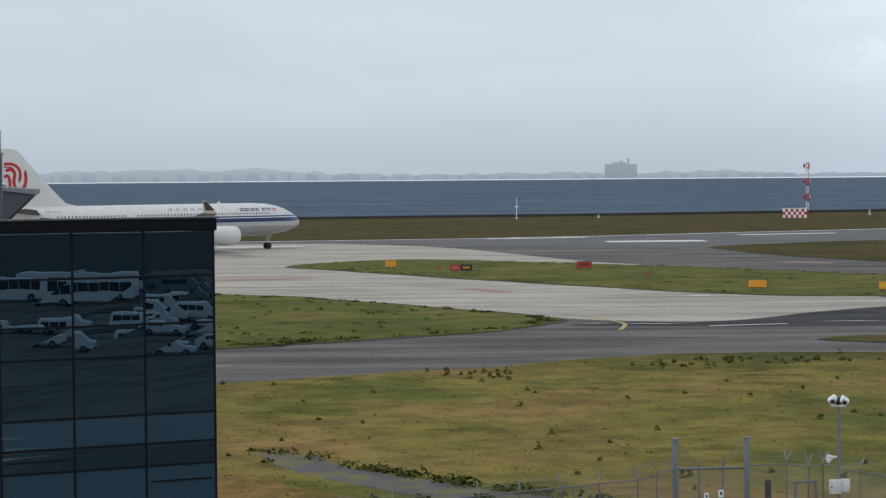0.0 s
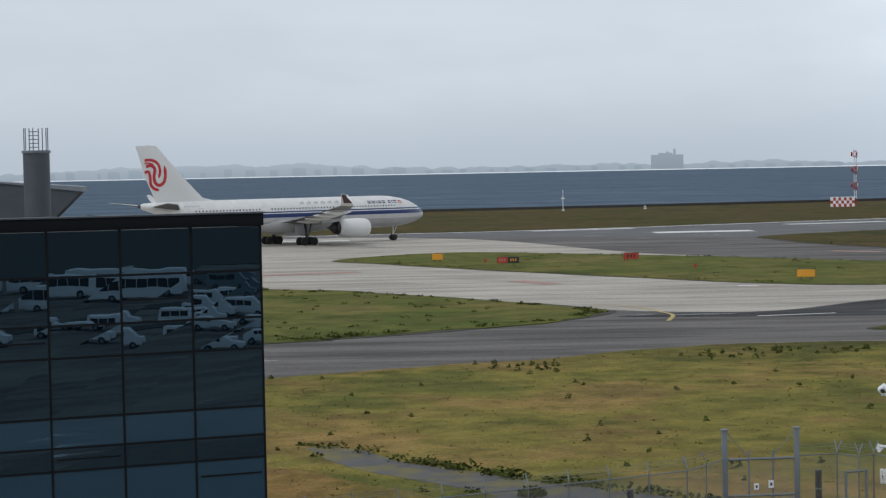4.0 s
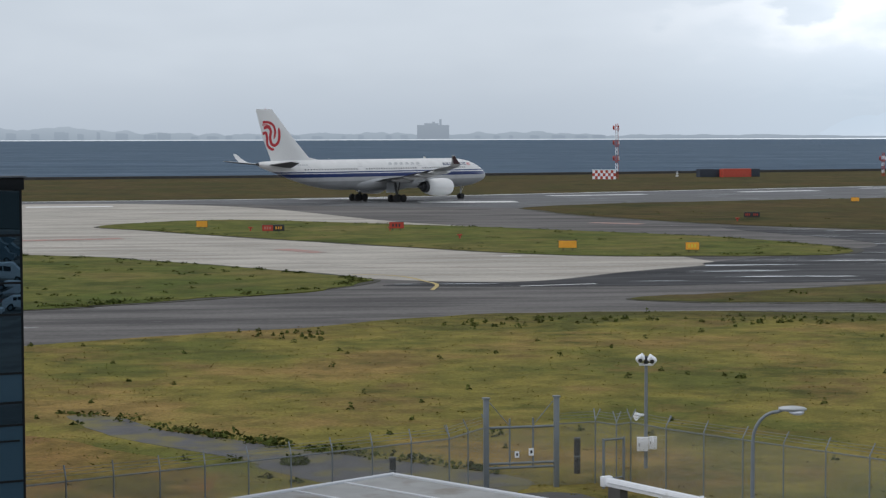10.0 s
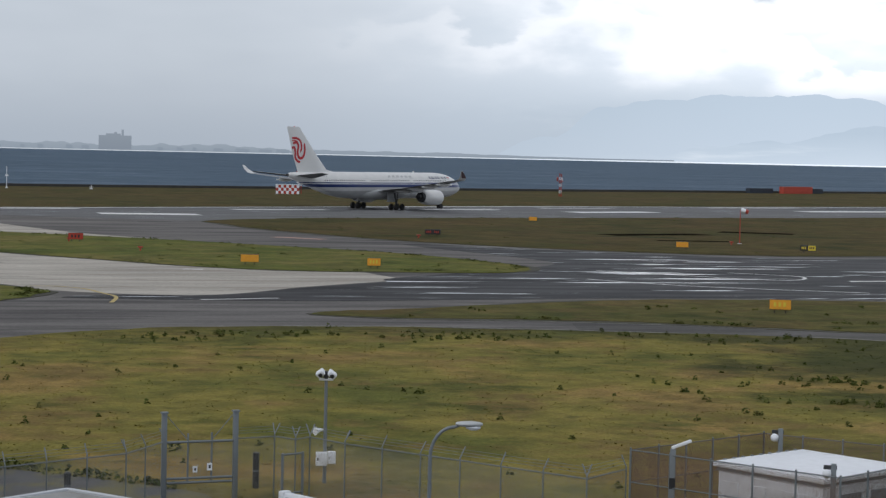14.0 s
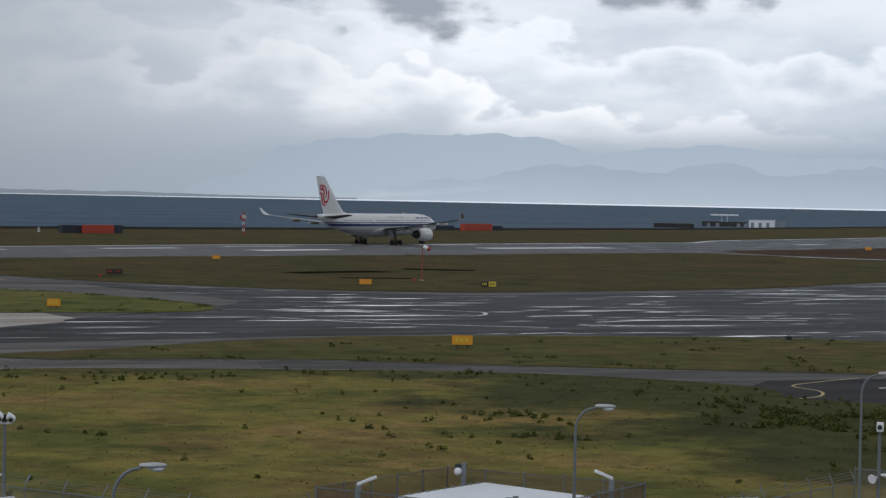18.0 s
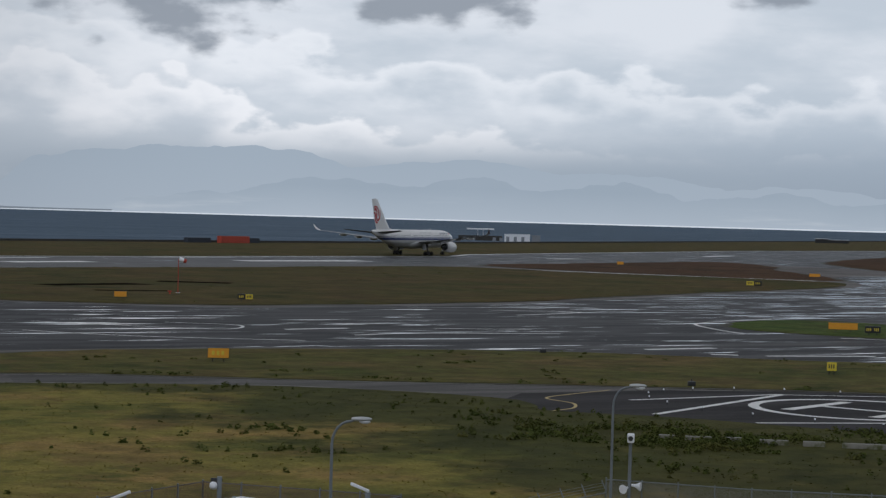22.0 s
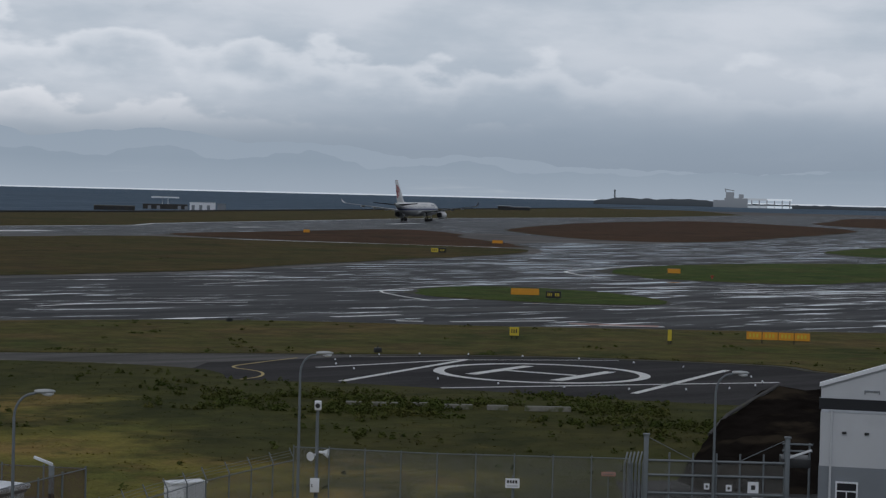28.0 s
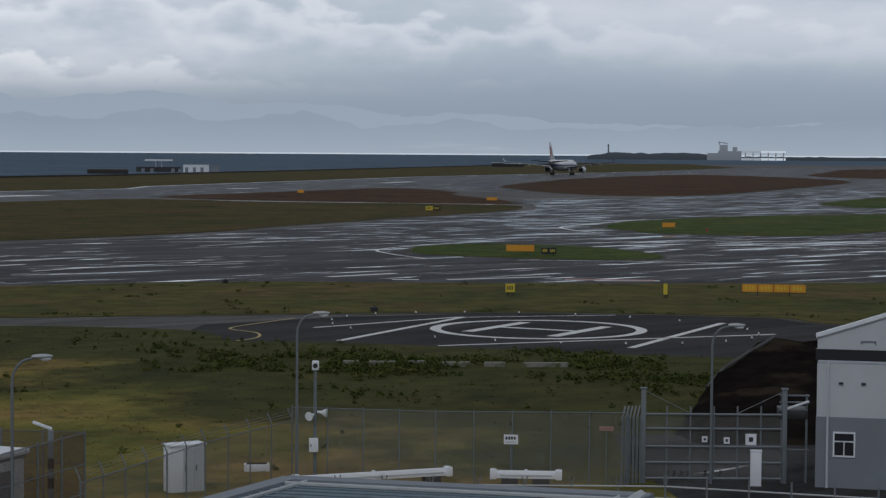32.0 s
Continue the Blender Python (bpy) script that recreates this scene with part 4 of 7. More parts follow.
        part("engine_core", T(((3.9, side * 9.37, 2.45), (2.2, side * 9.37, 2.5), 0.85, 0.55), ((2.2, side * 9.37, 2.5), (1.3, side * 9.37, 2.52), 0.38, 0.08), sides=16), M["dark_steel"], e)
        part("fan", T(((8.7, side * 9.37, 2.35), (9.02, side * 9.37, 2.35), 1.2, 1.2), ((9.02, side * 9.37, 2.35), (9.4, side * 9.37, 2.35), 0.4, 0.05), sides=20), M["dark_steel"], e)
        part("pylon", loft([[(x, side * (9.37 + dx), z) for dx, z in ((-0.2, z0), (0.2, z0), (0.2, z1), (-0.2, z1))] for x, z0, z1 in ((7.6, 3.7, 3.95), (4.4, 3.5, 4.2), (0.2, 3.3, 4.2))]),
             M["plane_grey"], e)
        # tailplane
        part("tailplane", wing([(-21.6, 0.6, 6.15, 5.4, 0.07), (-27.4, 9.6, 7.2, 2.1, 0.07)], side, 0.12), M["tail_skin"], ob, "grey tailplane")
        # added dark skin below carries the shade of the tailplane's underside
        part("tailplane_shade_skin", wing([(-21.9, 0.7, 6.10, 4.9, 0.05), (-27.5, 9.5, 7.14, 1.9, 0.05)], side, 0.12), M["dark_steel"], ob, "tailplane underside coloured dark for its shade")
        # main gear bogie
        g = part("main_gear", T(((0.2, side * 4.6, 3.6), (0, side * 5.34, 0.75), 0.24, 0.2), ((-1.1, side * 5.34, 0.72), (1.1, side * 5.34, 0.72), 0.16, 0.16), ((1.6, side * 4.4, 3.6), (0.1, side * 5.3, 1.1), 0.09, 0.09)),
                 M["dark_steel"], ob)
        for dx in (-0.99, 0.99):
            for dy in (-0.7, 0.7):
                bm = T(((dx, side * 5.34 + dy - 0.24, 0.7), (dx, side * 5.34 + dy + 0.24, 0.7), 0.7, 0.7), sides=20)
                bmesh.ops.bevel(bm, geom=[ed for ed in bm.edges if abs((ed.verts[0].co - ed.verts[1].co).y) < 0.01], offset=0.1, segments=2, affect="EDGES")
                part("wheel", bm, M["tyre"], g)
        part("gear_door", B((-1.4, side * 3.9 - 0.05, 1.3, 1.4, side * 3.9 + 0.05, 3.1)), M["plane_grey"], ob)
    # fin with its rudder and red emblem
    FIN = ((-13.6, 7.3, 12.4, 0.05), (-17.0, 8.0, 9.2, 0.075), (-20.4, 11.2, 7.3, 0.08), (-25.5, 16.5, 3.9, 0.08), (-25.8, 16.7, 3.5, 0.04))
    fin = part("fin", loft([[(le - d, h, z) for d, h in foil(c, t)] for le, z, c, t in FIN]),
               M["plane_white"], ob, "white tail fin")
    # emblem: a red bird of curling strokes, drawn on both faces

    def stroke(points, width):
        pts = []
        for i in range(len(points) - 1):
            p0, p1, p2, p3 = (Vector(points[max(0, min(len(points) - 1, i + k))]) for k in (-1, 0, 1, 2))
            for s in range(5):
                u = s / 5
                pts.append(0.5 * (2 * p1 + (p2 - p0) * u + (2 * p0 - 5 * p1 + 4 * p2 - p3) * u * u + (3 * p1 - p0 - 3 * p2 + p3) * u ** 3))
        pts.append(Vector(points[-1]))
        v, f = [], []
        for i, p in enumerate(pts):
            d = (pts[min(i + 1, len(pts) - 1)] - pts[max(i - 1, 0)]).normalized()
            n = Vector((-d.y, d.x)) * width * 0.5 * (1.0 if i < len(pts) - 2 else 0.5)
            for q in (p + n, p - n):
                v.append(q)
        for i in range(len(pts) - 1):
            f.append((2 * i, 2 * i + 1, 2 * i + 3, 2 * i + 2))
        return v, f
    for side in (-1, 1):
        verts, faces = [], []
        for line, wd in (([(0.0, 1.0), (0.32, 1.0), (0.60, 0.87), (0.69, 0.62), (0.62, 0.38)], 0.46),
                         ([(0.06, 0.78), (0.30, 0.82), (0.45, 0.68), (0.41, 0.42), (0.48, 0.20), (0.67, 0.13), (0.86, 0.24), (0.93, 0.50), (0.90, 0.80)], 0.54),
                         ([(0.0, 0.57), (0.17, 0.60), (0.24, 0.40), (0.27, 0.15), (0.45, 0.0), (0.64, -0.03)], 0.48),
                         ([(-0.02, 0.90), (0.22, 0.90), (0.42, 0.84)], 0.22)):
            line = [(u * 4.0, w * 4.7) for u, w in line]
            v, f = stroke(line, wd)
            k = len(verts)
            for q in v:
                # scale onto the fin: sits a hair proud of its skin
                ex, ez = -27.9 + q.x, 9.65 + q.y
                for (l0, z0, c0, t0), (l1, z1, c1, t1) in zip(FIN, FIN[1:]):
                    if z0 <= ez <= z1:
                        u = (ez - z0) / (z1 - z0)
                        ch = c0 + (c1 - c0) * u
                        xx = min(1.0, max(0.0, (l0 + (l1 - l0) * u - ex) / ch))
                        th = (t0 + (t1 - t0) * u) * ch * (math.sqrt(xx) * (1 - xx) * 1.45 + 0.02 * (1 - xx))
                verts.append((ex, side * (th * (1 if side > 0 else 0.7) + 0.03), ez))
            faces += [tuple(i + k for i in ff) for ff in f]
        part("emblem", mesh_of("emblem", verts, faces, M["plane_red"]), M["plane_red"], fin, "red curling bird emblem")
    # nose gear
    ng = part("nose_gear", T(((22.2, 0, 3.1), (22.2, 0, 0.55), 0.15, 0.12), ((23.3, 0, 2.9), (22.3, 0, 1.2), 0.06, 0.06)), M["plane_grey"], ob)
    for dy in (-0.36, 0.36):
        part("wheel", T(((22.2, dy - 0.16, 0.53), (22.2, dy + 0.16, 0.53), 0.53, 0.53), sides=18), M["tyre"], ng)
    part("antenna", B((12.0, -0.02, 7.5, 12.6, 0.02, 7.9)), M["plane_white"], ob)
    part("exhaust_cone", T(((-28.75, 0, 6.85), (-29.3, 0, 6.9), 0.3, 0.2), sides=16), M["dark_steel"], ob, "dark exhaust at the tail's end")
    part("tail_beacon", T(((-27.2, 0, 16.6), (-27.2, 0, 16.8), 0.08)), M["plane_red"], ob)
    # the body rides high on its gear
    for piece in ob.children:
        if not piece.name.startswith(("main_gear", "nose_gear")):
            piece.matrix_basis = pose(0, 0, 0.42)
    return ob


airliner = build_airliner()


# ---- airfield markings ----
M["old_kerb"] = material("mossy_kerb_stone", (0.24, 0.235, 0.205), 0.9, vary=0.25, stain=(0.09, 0.10, 0.04), stain_at=0.52, stain_scale=2.0)
def strip(points, width, z=0.0):
    """A painted line of even width along points of the plan."""
    verts, faces = [], []
    for i, p in enumerate(points):
        a, b = Vector(points[max(0, i - 1)]), Vector(points[min(len(points) - 1, i + 1)])
        n = Vector((-(b - a).y, (b - a).x)).normalized() * width / 2
        verts += [(p[0] + n.x, p[1] + n.y, z), (p[0] - n.x, p[1] - n.y, z)]
    for i in range(len(points) - 1):
        faces.append((2 * i, 2 * i + 1, 2 * i + 3, 2 * i + 2))
    return verts, faces


def bent(points, steps=6):
    """An open smooth line through a few points."""
    out = []
    for i in range(len(points) - 1):
        p0, p1, p2, p3 = (Vector(points[max(0, min(len(points) - 1, i + k))]) for k in (-1, 0, 1, 2))
        for k in range(steps):
            u = k / steps
            out.append(0.5 * (2 * p1 + (p2 - p0) * u + (2 * p0 - 5 * p1 + 4 * p2 - p3) * u * u + (3 * p1 - p0 - 3 * p2 + p3) * u ** 3))
    return out + [Vector(points[-1])]


def marking(name, strips, mat, label, z=0.004, kind="structure"):
    verts, faces = [], []
    for pts, w in strips:
        v, f = strip(pts, w, z)
        k = len(verts)
        verts += v
        faces += [tuple(i + k for i in ff) for ff in f]
    return tagged(new(name, mesh_of(name, verts, faces, mat)), label, "marking", kind=kind)


# helipad: a ring, a letter of three bars and corner strokes on dark asphalt
slab("helipad", [(71, 107), (70, 112), (76, 118), (88, 117.5), (98, 114), (110, 105), (116, 92), (108, 84), (98, 80), (88, 80), (82, 90), (76, 100)], -0.03, -0.012, M["pad_asphalt"],
     "dark asphalt helicopter pad", "helipad", smooth=False)
HC = (92.6, 101.6)
ring_pts = [(HC[0] + 7.1 * math.cos(a), HC[1] + 7.1 * math.sin(a)) for a in (2 * math.pi * k / 64 for k in range(65))]
U, V = Vector((0.366, -0.93)), Vector((0.93, 0.366))


def hp(u, v):
    p = Vector(HC) + U * u + V * v
    return (p.x, p.y)


marking("helipad_ring", [(ring_pts, 0.75)], M["paint_white"], "white painted ring of the helipad")
marking("helipad_letter", [([hp(-3.2, -4.4), hp(-3.2, 4.4)], 0.9), ([hp(3.2, -4.4), hp(3.2, 4.4)], 0.9), ([hp(-2.7, 0), hp(2.7, 0)], 0.7)], M["paint_white"], "white painted letter H in the ring")
marking("helipad_strokes", [([(80.7, 111.5), (94.9, 112.4)], 0.45), ([(94.8, 112.0), (105.3, 107.0)], 0.3), ([(76.4, 102.8), (94.8, 112.2)], 0.55), ([(79.5, 96.5), (103.0, 89.3)], 0.45),
                            ([(88.4, 88.4), (106.8, 97.5)], 0.55)], M["paint_white"], "white painted edge strokes of the helipad")
marking("helipad_guide", [(bent([(84, 118.5), (79, 116.3), (75.6, 114.2), (75.3, 110.5), (73.3, 107.6), (70.6, 106.4)]), 0.22)], M["paint_yellow"], "thin yellow curved guide line")
BARS = [((30.3, 369.6), (48.6, 370.5), 3.6), ((8.4, 391), (28.5, 397), 1.6), ((60, 405), (81, 412), 1.8), ((104.5, 425), (124, 434), 1.8), ((137, 419), (160, 430), 3.2), ((139, 449), (160, 458), 1.2),
        ((208, 453), (251, 468), 3.4), ((193, 476), (222, 488), 1.2), ((346, 523), (361, 530), 1.8), ((467, 600), (494, 618), 2.0), ((-40, 355.5), (-25, 357), 2.4)]
# gleam of the wet edge, laid on as a band of white colour
marking("taxiway_wet_gleam", [(bent([(255, 418), (272, 391), (291, 365), (302, 347)]), 2.4)], M["paint_white"], "white band painted for the gleam of the wet taxiway edge", z=0.006)
for a, b, w in BARS:
    marking("runway_bar", [([a, b], w * 2.2)], M["paint_white"], "white painted runway bar", z=0.006)
marking("runway_edge_line", [([(-44, 384), (-2, 392), (32, 404.5), (88, 435.5), (144, 464.5), (194, 482.5), (319, 538), (344, 568), (600, 741), (879, 880)], 1.8)], M["paint_white"], "thin white runway edge line", z=0.006)
marking("faded_patch", [([(47.3, 278.6), (53.4, 273)], 2.6), ([(-28, 240), (-16, 243.5)], 3.2), ([(2.7, 218), (6.8, 210.7)], 2.4), ([(131, 140), (137, 134)], 2.0)], M["paint_red"], "faded reddish painted patch", z=0.003)
marking("guide_line", [(bent([(8.5, 176.5), (11, 176), (13, 173.2), (14.2, 168), (14.9, 164), (14, 158)]), 0.35)], M["paint_yellow"], "yellow curved taxi guide line", z=0.003)
LINES = [([(21.5, 161.3), (28.1, 163.1)], 0.5), ([(40.5, 153.7), (45.2, 156.4)], 0.45), ([(25, 202.2), (27, 201.8)], 0.9), ([(137, 214), (151, 220.5), (140, 226)], 0.5), ([(114.4, 155.7), (123.2, 156.3)], 1.1),
         ([(121.3, 146), (132.6, 143.7)], 0.9), ([(95, 179), (104, 181), (120, 178.7)], 0.6), ([(92, 188.7), (100, 190)], 1.0), ([(117, 149), (119, 147.4)], 1.0), ([(132, 137), (137, 133.2)], 1.2),
         ([(110, 189), (121, 186)], 0.5), ([(150, 168), (160, 158), (166, 150)], 0.5), ([(143, 176), (146, 186), (152, 196), (170, 204)], 0.45), ([(212, 220), (216, 230), (226, 241), (262, 258)], 0.6),
         ([(196, 180), (214, 168)], 0.7), ([(200, 184), (220, 171)], 0.7), ([(204, 188), (225, 175)], 0.7), ([(190, 176), (207, 165)], 0.7), ([(186, 195), (214, 190)], 0.5), ([(64, 190), (72, 180), (86, 172)], 0.45),
         ([(70, 205), (84, 190), (90, 196), (84, 202)], 0.4)]
for pts, w in LINES:
    marking("taxi_line", [(bent(pts), w)], M["paint_white"], "worn white taxiway line", z=0.002)
marking("road_edge", [([(33, 142.6), (44, 141), (54, 137.6), (66, 130.6), (78, 124.6)], 0.3), ([(24, 137.2), (34, 136.6), (45, 133.6), (62, 127.2), (70, 119.5)], 0.35)], M["old_kerb"], "worn white road edge line", z=0.002)


for pts, w in (([(103.1, 297.1), (110.8, 300.6), (122.3, 303.8)], 6.0), ([(129.6, 315.5), (140.3, 308.9)], 6.0), ([(104.9, 279.6), (116.0, 277.9)], 3.2)):
    marking("ditch", [(pts, w)], M["mound"], "dark narrow ditch in the runway grass", z=0.072)


# ---- signs on the grass ----
def airfield_sign(at, size, faces, turn, label, legs=2, group="airfield signs"):
    w, h = size
    ob = thing("airfield_sign", (*at, 0.05), turn, label, "sign", group)
    x = -w / 2
    share = w / len(faces)
    part("housing", B((-w / 2, -0.18, 0.28, w / 2, 0.18, 0.28 + h), bevel=0.03), M["dark_steel"], ob)
    for i, (mat, mark) in enumerate(faces):
        part("panel", B((x + 0.03, -0.215, 0.32, x + share - 0.03, -0.185, 0.24 + h)), M[mat], ob, "coloured sign face")
        if mark:
            for k in range(3):
                part("mark_bar", B((x + share * (0.2 + 0.22 * k), -0.222, 0.28 + h * 0.3, x + share * (0.32 + 0.22 * k), -0.214, 0.28 + h * 0.72)), M[mark], ob)
        x += share
    for k in range(legs):
        lx = -w / 2 + w * (k + 0.5) / legs
        part("leg", T(((lx, 0, -0.1), (lx, 0, 0.3), 0.05)), M["dark_steel"], ob)
    return ob


SIGNS = [((-6.98, 264.8), (1.5, 0.9), [("orange", "")], 5, "plain orange airfield sign on grass"), ((2.28, 252.9), (2.8, 0.8), [("red", "paint_red"), ("black", "orange")], 0, "red and black airfield sign on grass"),
         ((18.2, 257.6), (1.9, 0.85), [("red", "black")], -4, "red airfield sign on grass"), ((33.0, 209.6), (1.95, 0.85), [("orange", "")], -10, "orange airfield sign tilted on grass"),
         ((45.3, 204.4), (1.45, 0.85), [("orange", "yellow")], -12, "square orange airfield sign on grass"), ((72.1, 285.7), (2.3, 0.75), [("black", "red"), ("black", "red")], -14, "dark red airfield sign with black marks"),
         ((107.5, 351), (1.5, 0.75), [("orange", "")], -17, "small orange airfield sign by the runway"), ((98.5, 252.7), (1.7, 0.8), [("orange", "")], -20, "low faded orange airfield sign"),
         ((114.1, 246.7), (2.1, 0.75), [("black", "yellow"), ("yellow", "black")], -25, "black and yellow airfield sign on grass"), ((66.2, 148.0), (1.75, 0.85), [("orange", "yellow")], -24, "large orange airfield sign with marks"),
         ((158.4, 177.1), (3.4, 0.85), [("orange", "")], -41, "long orange airfield sign on green island"), ((157.4, 171.0), (1.75, 0.8), [("black", "yellow"), ("black", "yellow")], -42, "black and yellow airfield sign"),
         ((230.2, 222.0), (2.1, 0.8), [("orange", "")], -46, "orange airfield sign on far grass"), ((111.6, 126.0), (0.85, 0.8), [("yellow", "black")], -41, "square yellow sign with dark mark"),
         ((120.5, 116.5), (0.4, 1.0), [("yellow", "")], -46, "slim yellow marker on grass"), ((130.3, 113.2), (5.4, 0.75), [("orange", "yellow"), ("orange", "yellow"), ("orange", "yellow"), ("orange", "yellow")], -49, "long orange airfield sign near the helipad"),
         ((253.4, 309.6), (3.0, 0.9), [("yellow", "black"), ("black", "yellow")], -39, "yellow and black airfield sign by taxiway"), ((323.7, 453.6), (1.8, 0.9), [("orange", "")], -35, "small orange sign on brown grass"),
         ((318, 366), (2.6, 0.8), [("orange", "")], -40, "orange sign at the brown grass tip")]
for at, size, faces, turn, label in SIGNS:
    airfield_sign(at, size, faces, turn, label)
for at in ((-0.6, 259.8), (17.4, 258.2), (24.3, 237.0), (68.4, 279.3), (227, 210.8), (112, 268)):
    ob = thing("marker_stub", (*at, 0.05), 0, "small red marker stub on grass", "marker", "marker stubs")
    part("stub", T(((0, 0, -0.05), (0, 0, 0.4), 0.12, 0.09)), M["red"], ob)
    part("cap", B((-0.3, -0.1, 0.34, 0.3, 0.1, 0.5), bevel=0.04), M["red"], ob)


# ---- windsock, towers, containers, sheds by the sea ----
def windsock():
    ob = thing("windsock", (114.9, 271.9, 0.05), -22, "white and red wind cone on an orange pole", "windsock")
    part("pole", T(((0, 0, -0.1), (0, 0, 4.9), 0.07, 0.05)), M["red"], ob)
    cone = part("cone", T(((0.1, 0, 4.9), (0.75, 0, 4.75), 0.38, 0.33), sides=14), M["white"], ob, "white and red cone")
    part("cone_band", T(((0.75, 0, 4.75), (1.15, 0, 4.62), 0.335, 0.28), sides=14), M["red"], cone)
    part("base", B((-0.3, -0.3, -0.1, 0.3, 0.3, 0.05)), M["grey_wall"], ob)


windsock()


def banded_tower(at, height, label, turn, drums, shelter):
    ob = thing("radio_mast", (*at, 0.05), turn, label, "mast", "red and white masts")
    bands = 7
    for k in range(bands):
        z0, z1 = height * k / bands, height * (k + 1) / bands
        bm = bmesh.new()
        for sx in (-0.32, 0.32):
            for sy in (-0.32, 0.32):
                tube(bm, (sx, sy, z0), (sx, sy, z1), 0.07, sides=6)
        for s in range(2):
            za, zb = z0 + (z1 - z0) * s / 2, z0 + (z1 - z0) * (s + 1) / 2
            for a, b in (((-0.32, -0.32), (0.32, -0.32)), ((0.32, -0.32), (0.32, 0.32)), ((0.32, 0.32), (-0.32, 0.32)), ((-0.32, 0.32), (-0.32, -0.32))):
                tube(bm, (*a, za), (*b, zb), 0.045, sides=5)
        part("mast_section", bm, M["red" if k % 2 == 0 else "white"], ob)
    for z in drums:
        part("platform", B((-0.9, -0.9, z, 0.9, 0.9, z + 0.12)), M["red"], ob)
        part("dish", T(((-1.1, -0.2, z + 0.7), (-0.6, -0.2, z + 0.7), 0.62, 0.5), sides=14), M["red"], ob)
        part("aerial", B((0.35, -0.1, z + 0.2, 0.75, 0.1, z + 1.2), bevel=0.04), M["white"], ob)
    part("ladder", T(((0.45, -0.3, 0), (0.45, -0.3, height * 0.97), 0.04), ((0.45, 0.1, 0), (0.45, 0.1, height * 0.97), 0.04), sides=5), M["red"], ob)
    if shelter:
        hut = thing("checkered_shelter", (at[0] - 3.6, at[1] - 0.2, 0.05), turn, "red and white checkered equipment shelter", "shelter")
        nx, nz = 9, 3
        w, h = 6.6, 2.55
        part("core", B((-w / 2, -1.4, -0.1, w / 2, 1.4, h - 0.02)), M["white"], hut)
        for i in range(nx):
            for j in range(nz):
                part("check_panel", B((-w / 2 + w * i / nx, -1.43, h * j / nz, -w / 2 + w * (i + 1) / nx, -1.4, h * (j + 1) / nz)), M["red" if (i + j) % 2 else "white"], hut)
        part("roof", B((-w / 2 - 0.1, -1.55, h, w / 2 + 0.1, 1.55, h + 0.12)), M["white"], hut)


banded_tower((101.6, 556.8), 15.6, "tall red and white banded radio mast", -10, (5.2, 9.6, 13.8), True)
banded_tower((185.9, 579.6), 7.0, "short red and white banded radio mast", -18, (4.6,), False)


def container(at, length, mat, turn, label, h=2.6):
    ob = thing("container", (*at, 0.05), turn, label, "container", "containers by the seawall")
    part("body", B((-length / 2 + 0.1, -1.18, 0.02, length / 2 - 0.1, 1.18, h)), M[mat], ob)
    n = int(length / 0.6)
    for k in range(n):
        x = -length / 2 + 0.2 + k * (length - 0.4) / n
        part("corrugation", B((x, -1.23, 0.2, x + 0.28, -1.17, h - 0.2)), M[mat], ob)
    for x in (-length / 2, length / 2 - 0.16):
        for y in (-1.22, 1.06):
            part("corner_post", B((x, y, -0.05, x + 0.16, y + 0.16, h + 0.05)), M[mat], ob)
    part("roof", B((-length / 2, -1.22, h, length / 2, 1.22, h + 0.06)), M[mat], ob)
    return ob


container((140.6, 577), 9.2, "red_box", 14, "red freight container on grass by the seawall", 2.4)
for dx, ln, hh in ((-9.0, 4.2, 2.3), (-5.6, 3.2, 2.2), (6.4, 3.4, 2.3)):
    container((140.6 + dx, 577 + dx * 0.25 + 3), ln, "blue_box", 14, "dark blue freight container by the seawall", hh)
container((319.5, 703), 15.5, "red_box", 22, "long red freight container by the seawall", 2.6)
for dx, ln in ((-16, 12), (11.5, 7)):
    container((319.5 + dx, 703 + dx * 0.4 + 4), ln, "blue_box", 22, "dark container by the seawall", 1.8)




def shed(at, size, turn, mat, label, roof="white", posts=False):
    w, d, h = size
    ob = thing("shed", (*at, 0.05), turn, label, "shed", "sheds by the shore")
    if posts:
        for x in (-0.1, 0.1):
            part("post", T(((x * w, 0, -0.1), (x * w, 0, h), 0.22)), M["white"], ob)
        part("canopy", B((-w / 2, -d / 2, h, w / 2, d / 2, h + 0.8), bevel=0.1), M[roof], ob)
        part("base", B((-w * 0.8, -d / 2, -0.1, w * 0.8, d / 2, h * 0.45)), M["wall_stone"], ob, "dark stores under the canopy")
        for x in (-0.62, -0.3, 0.45, 0.7):
            part("crate", B((x * w, -d / 2 - 0.4, -0.1, x * w + 1.8, -d / 2 - 0.02, h * 0.3)), M["dark_wall"], ob)
    else:
        part("wall", B((-w / 2, -d / 2, -0.1, w / 2, d / 2, h)), M[mat], ob)
        part("roof", B((-w / 2 - 0.2, -d / 2 - 0.2, h, w / 2 + 0.2, d / 2 + 0.2, h + 0.25)), M[roof], ob)
        for k in range(int(w / 4)):
            part("door", B((-w / 2 + 1 + 4 * k, -d / 2 - 0.06, 0, -w / 2 + 2.6 + 4 * k, -d / 2, h * 0.7)), M["black" if mat in ("wall_stone", "black") else "dark_wall"], ob)
    return ob


shed((502.9, 868.6), (20, 6, 2.0), -30, "wall_stone", "low dark shed with pale roof on the shore", roof="old_kerb")
shed((572.3, 934.2), (15, 5, 5.8), -32, "white", "white canopy over dark stores by the shore", posts=True)
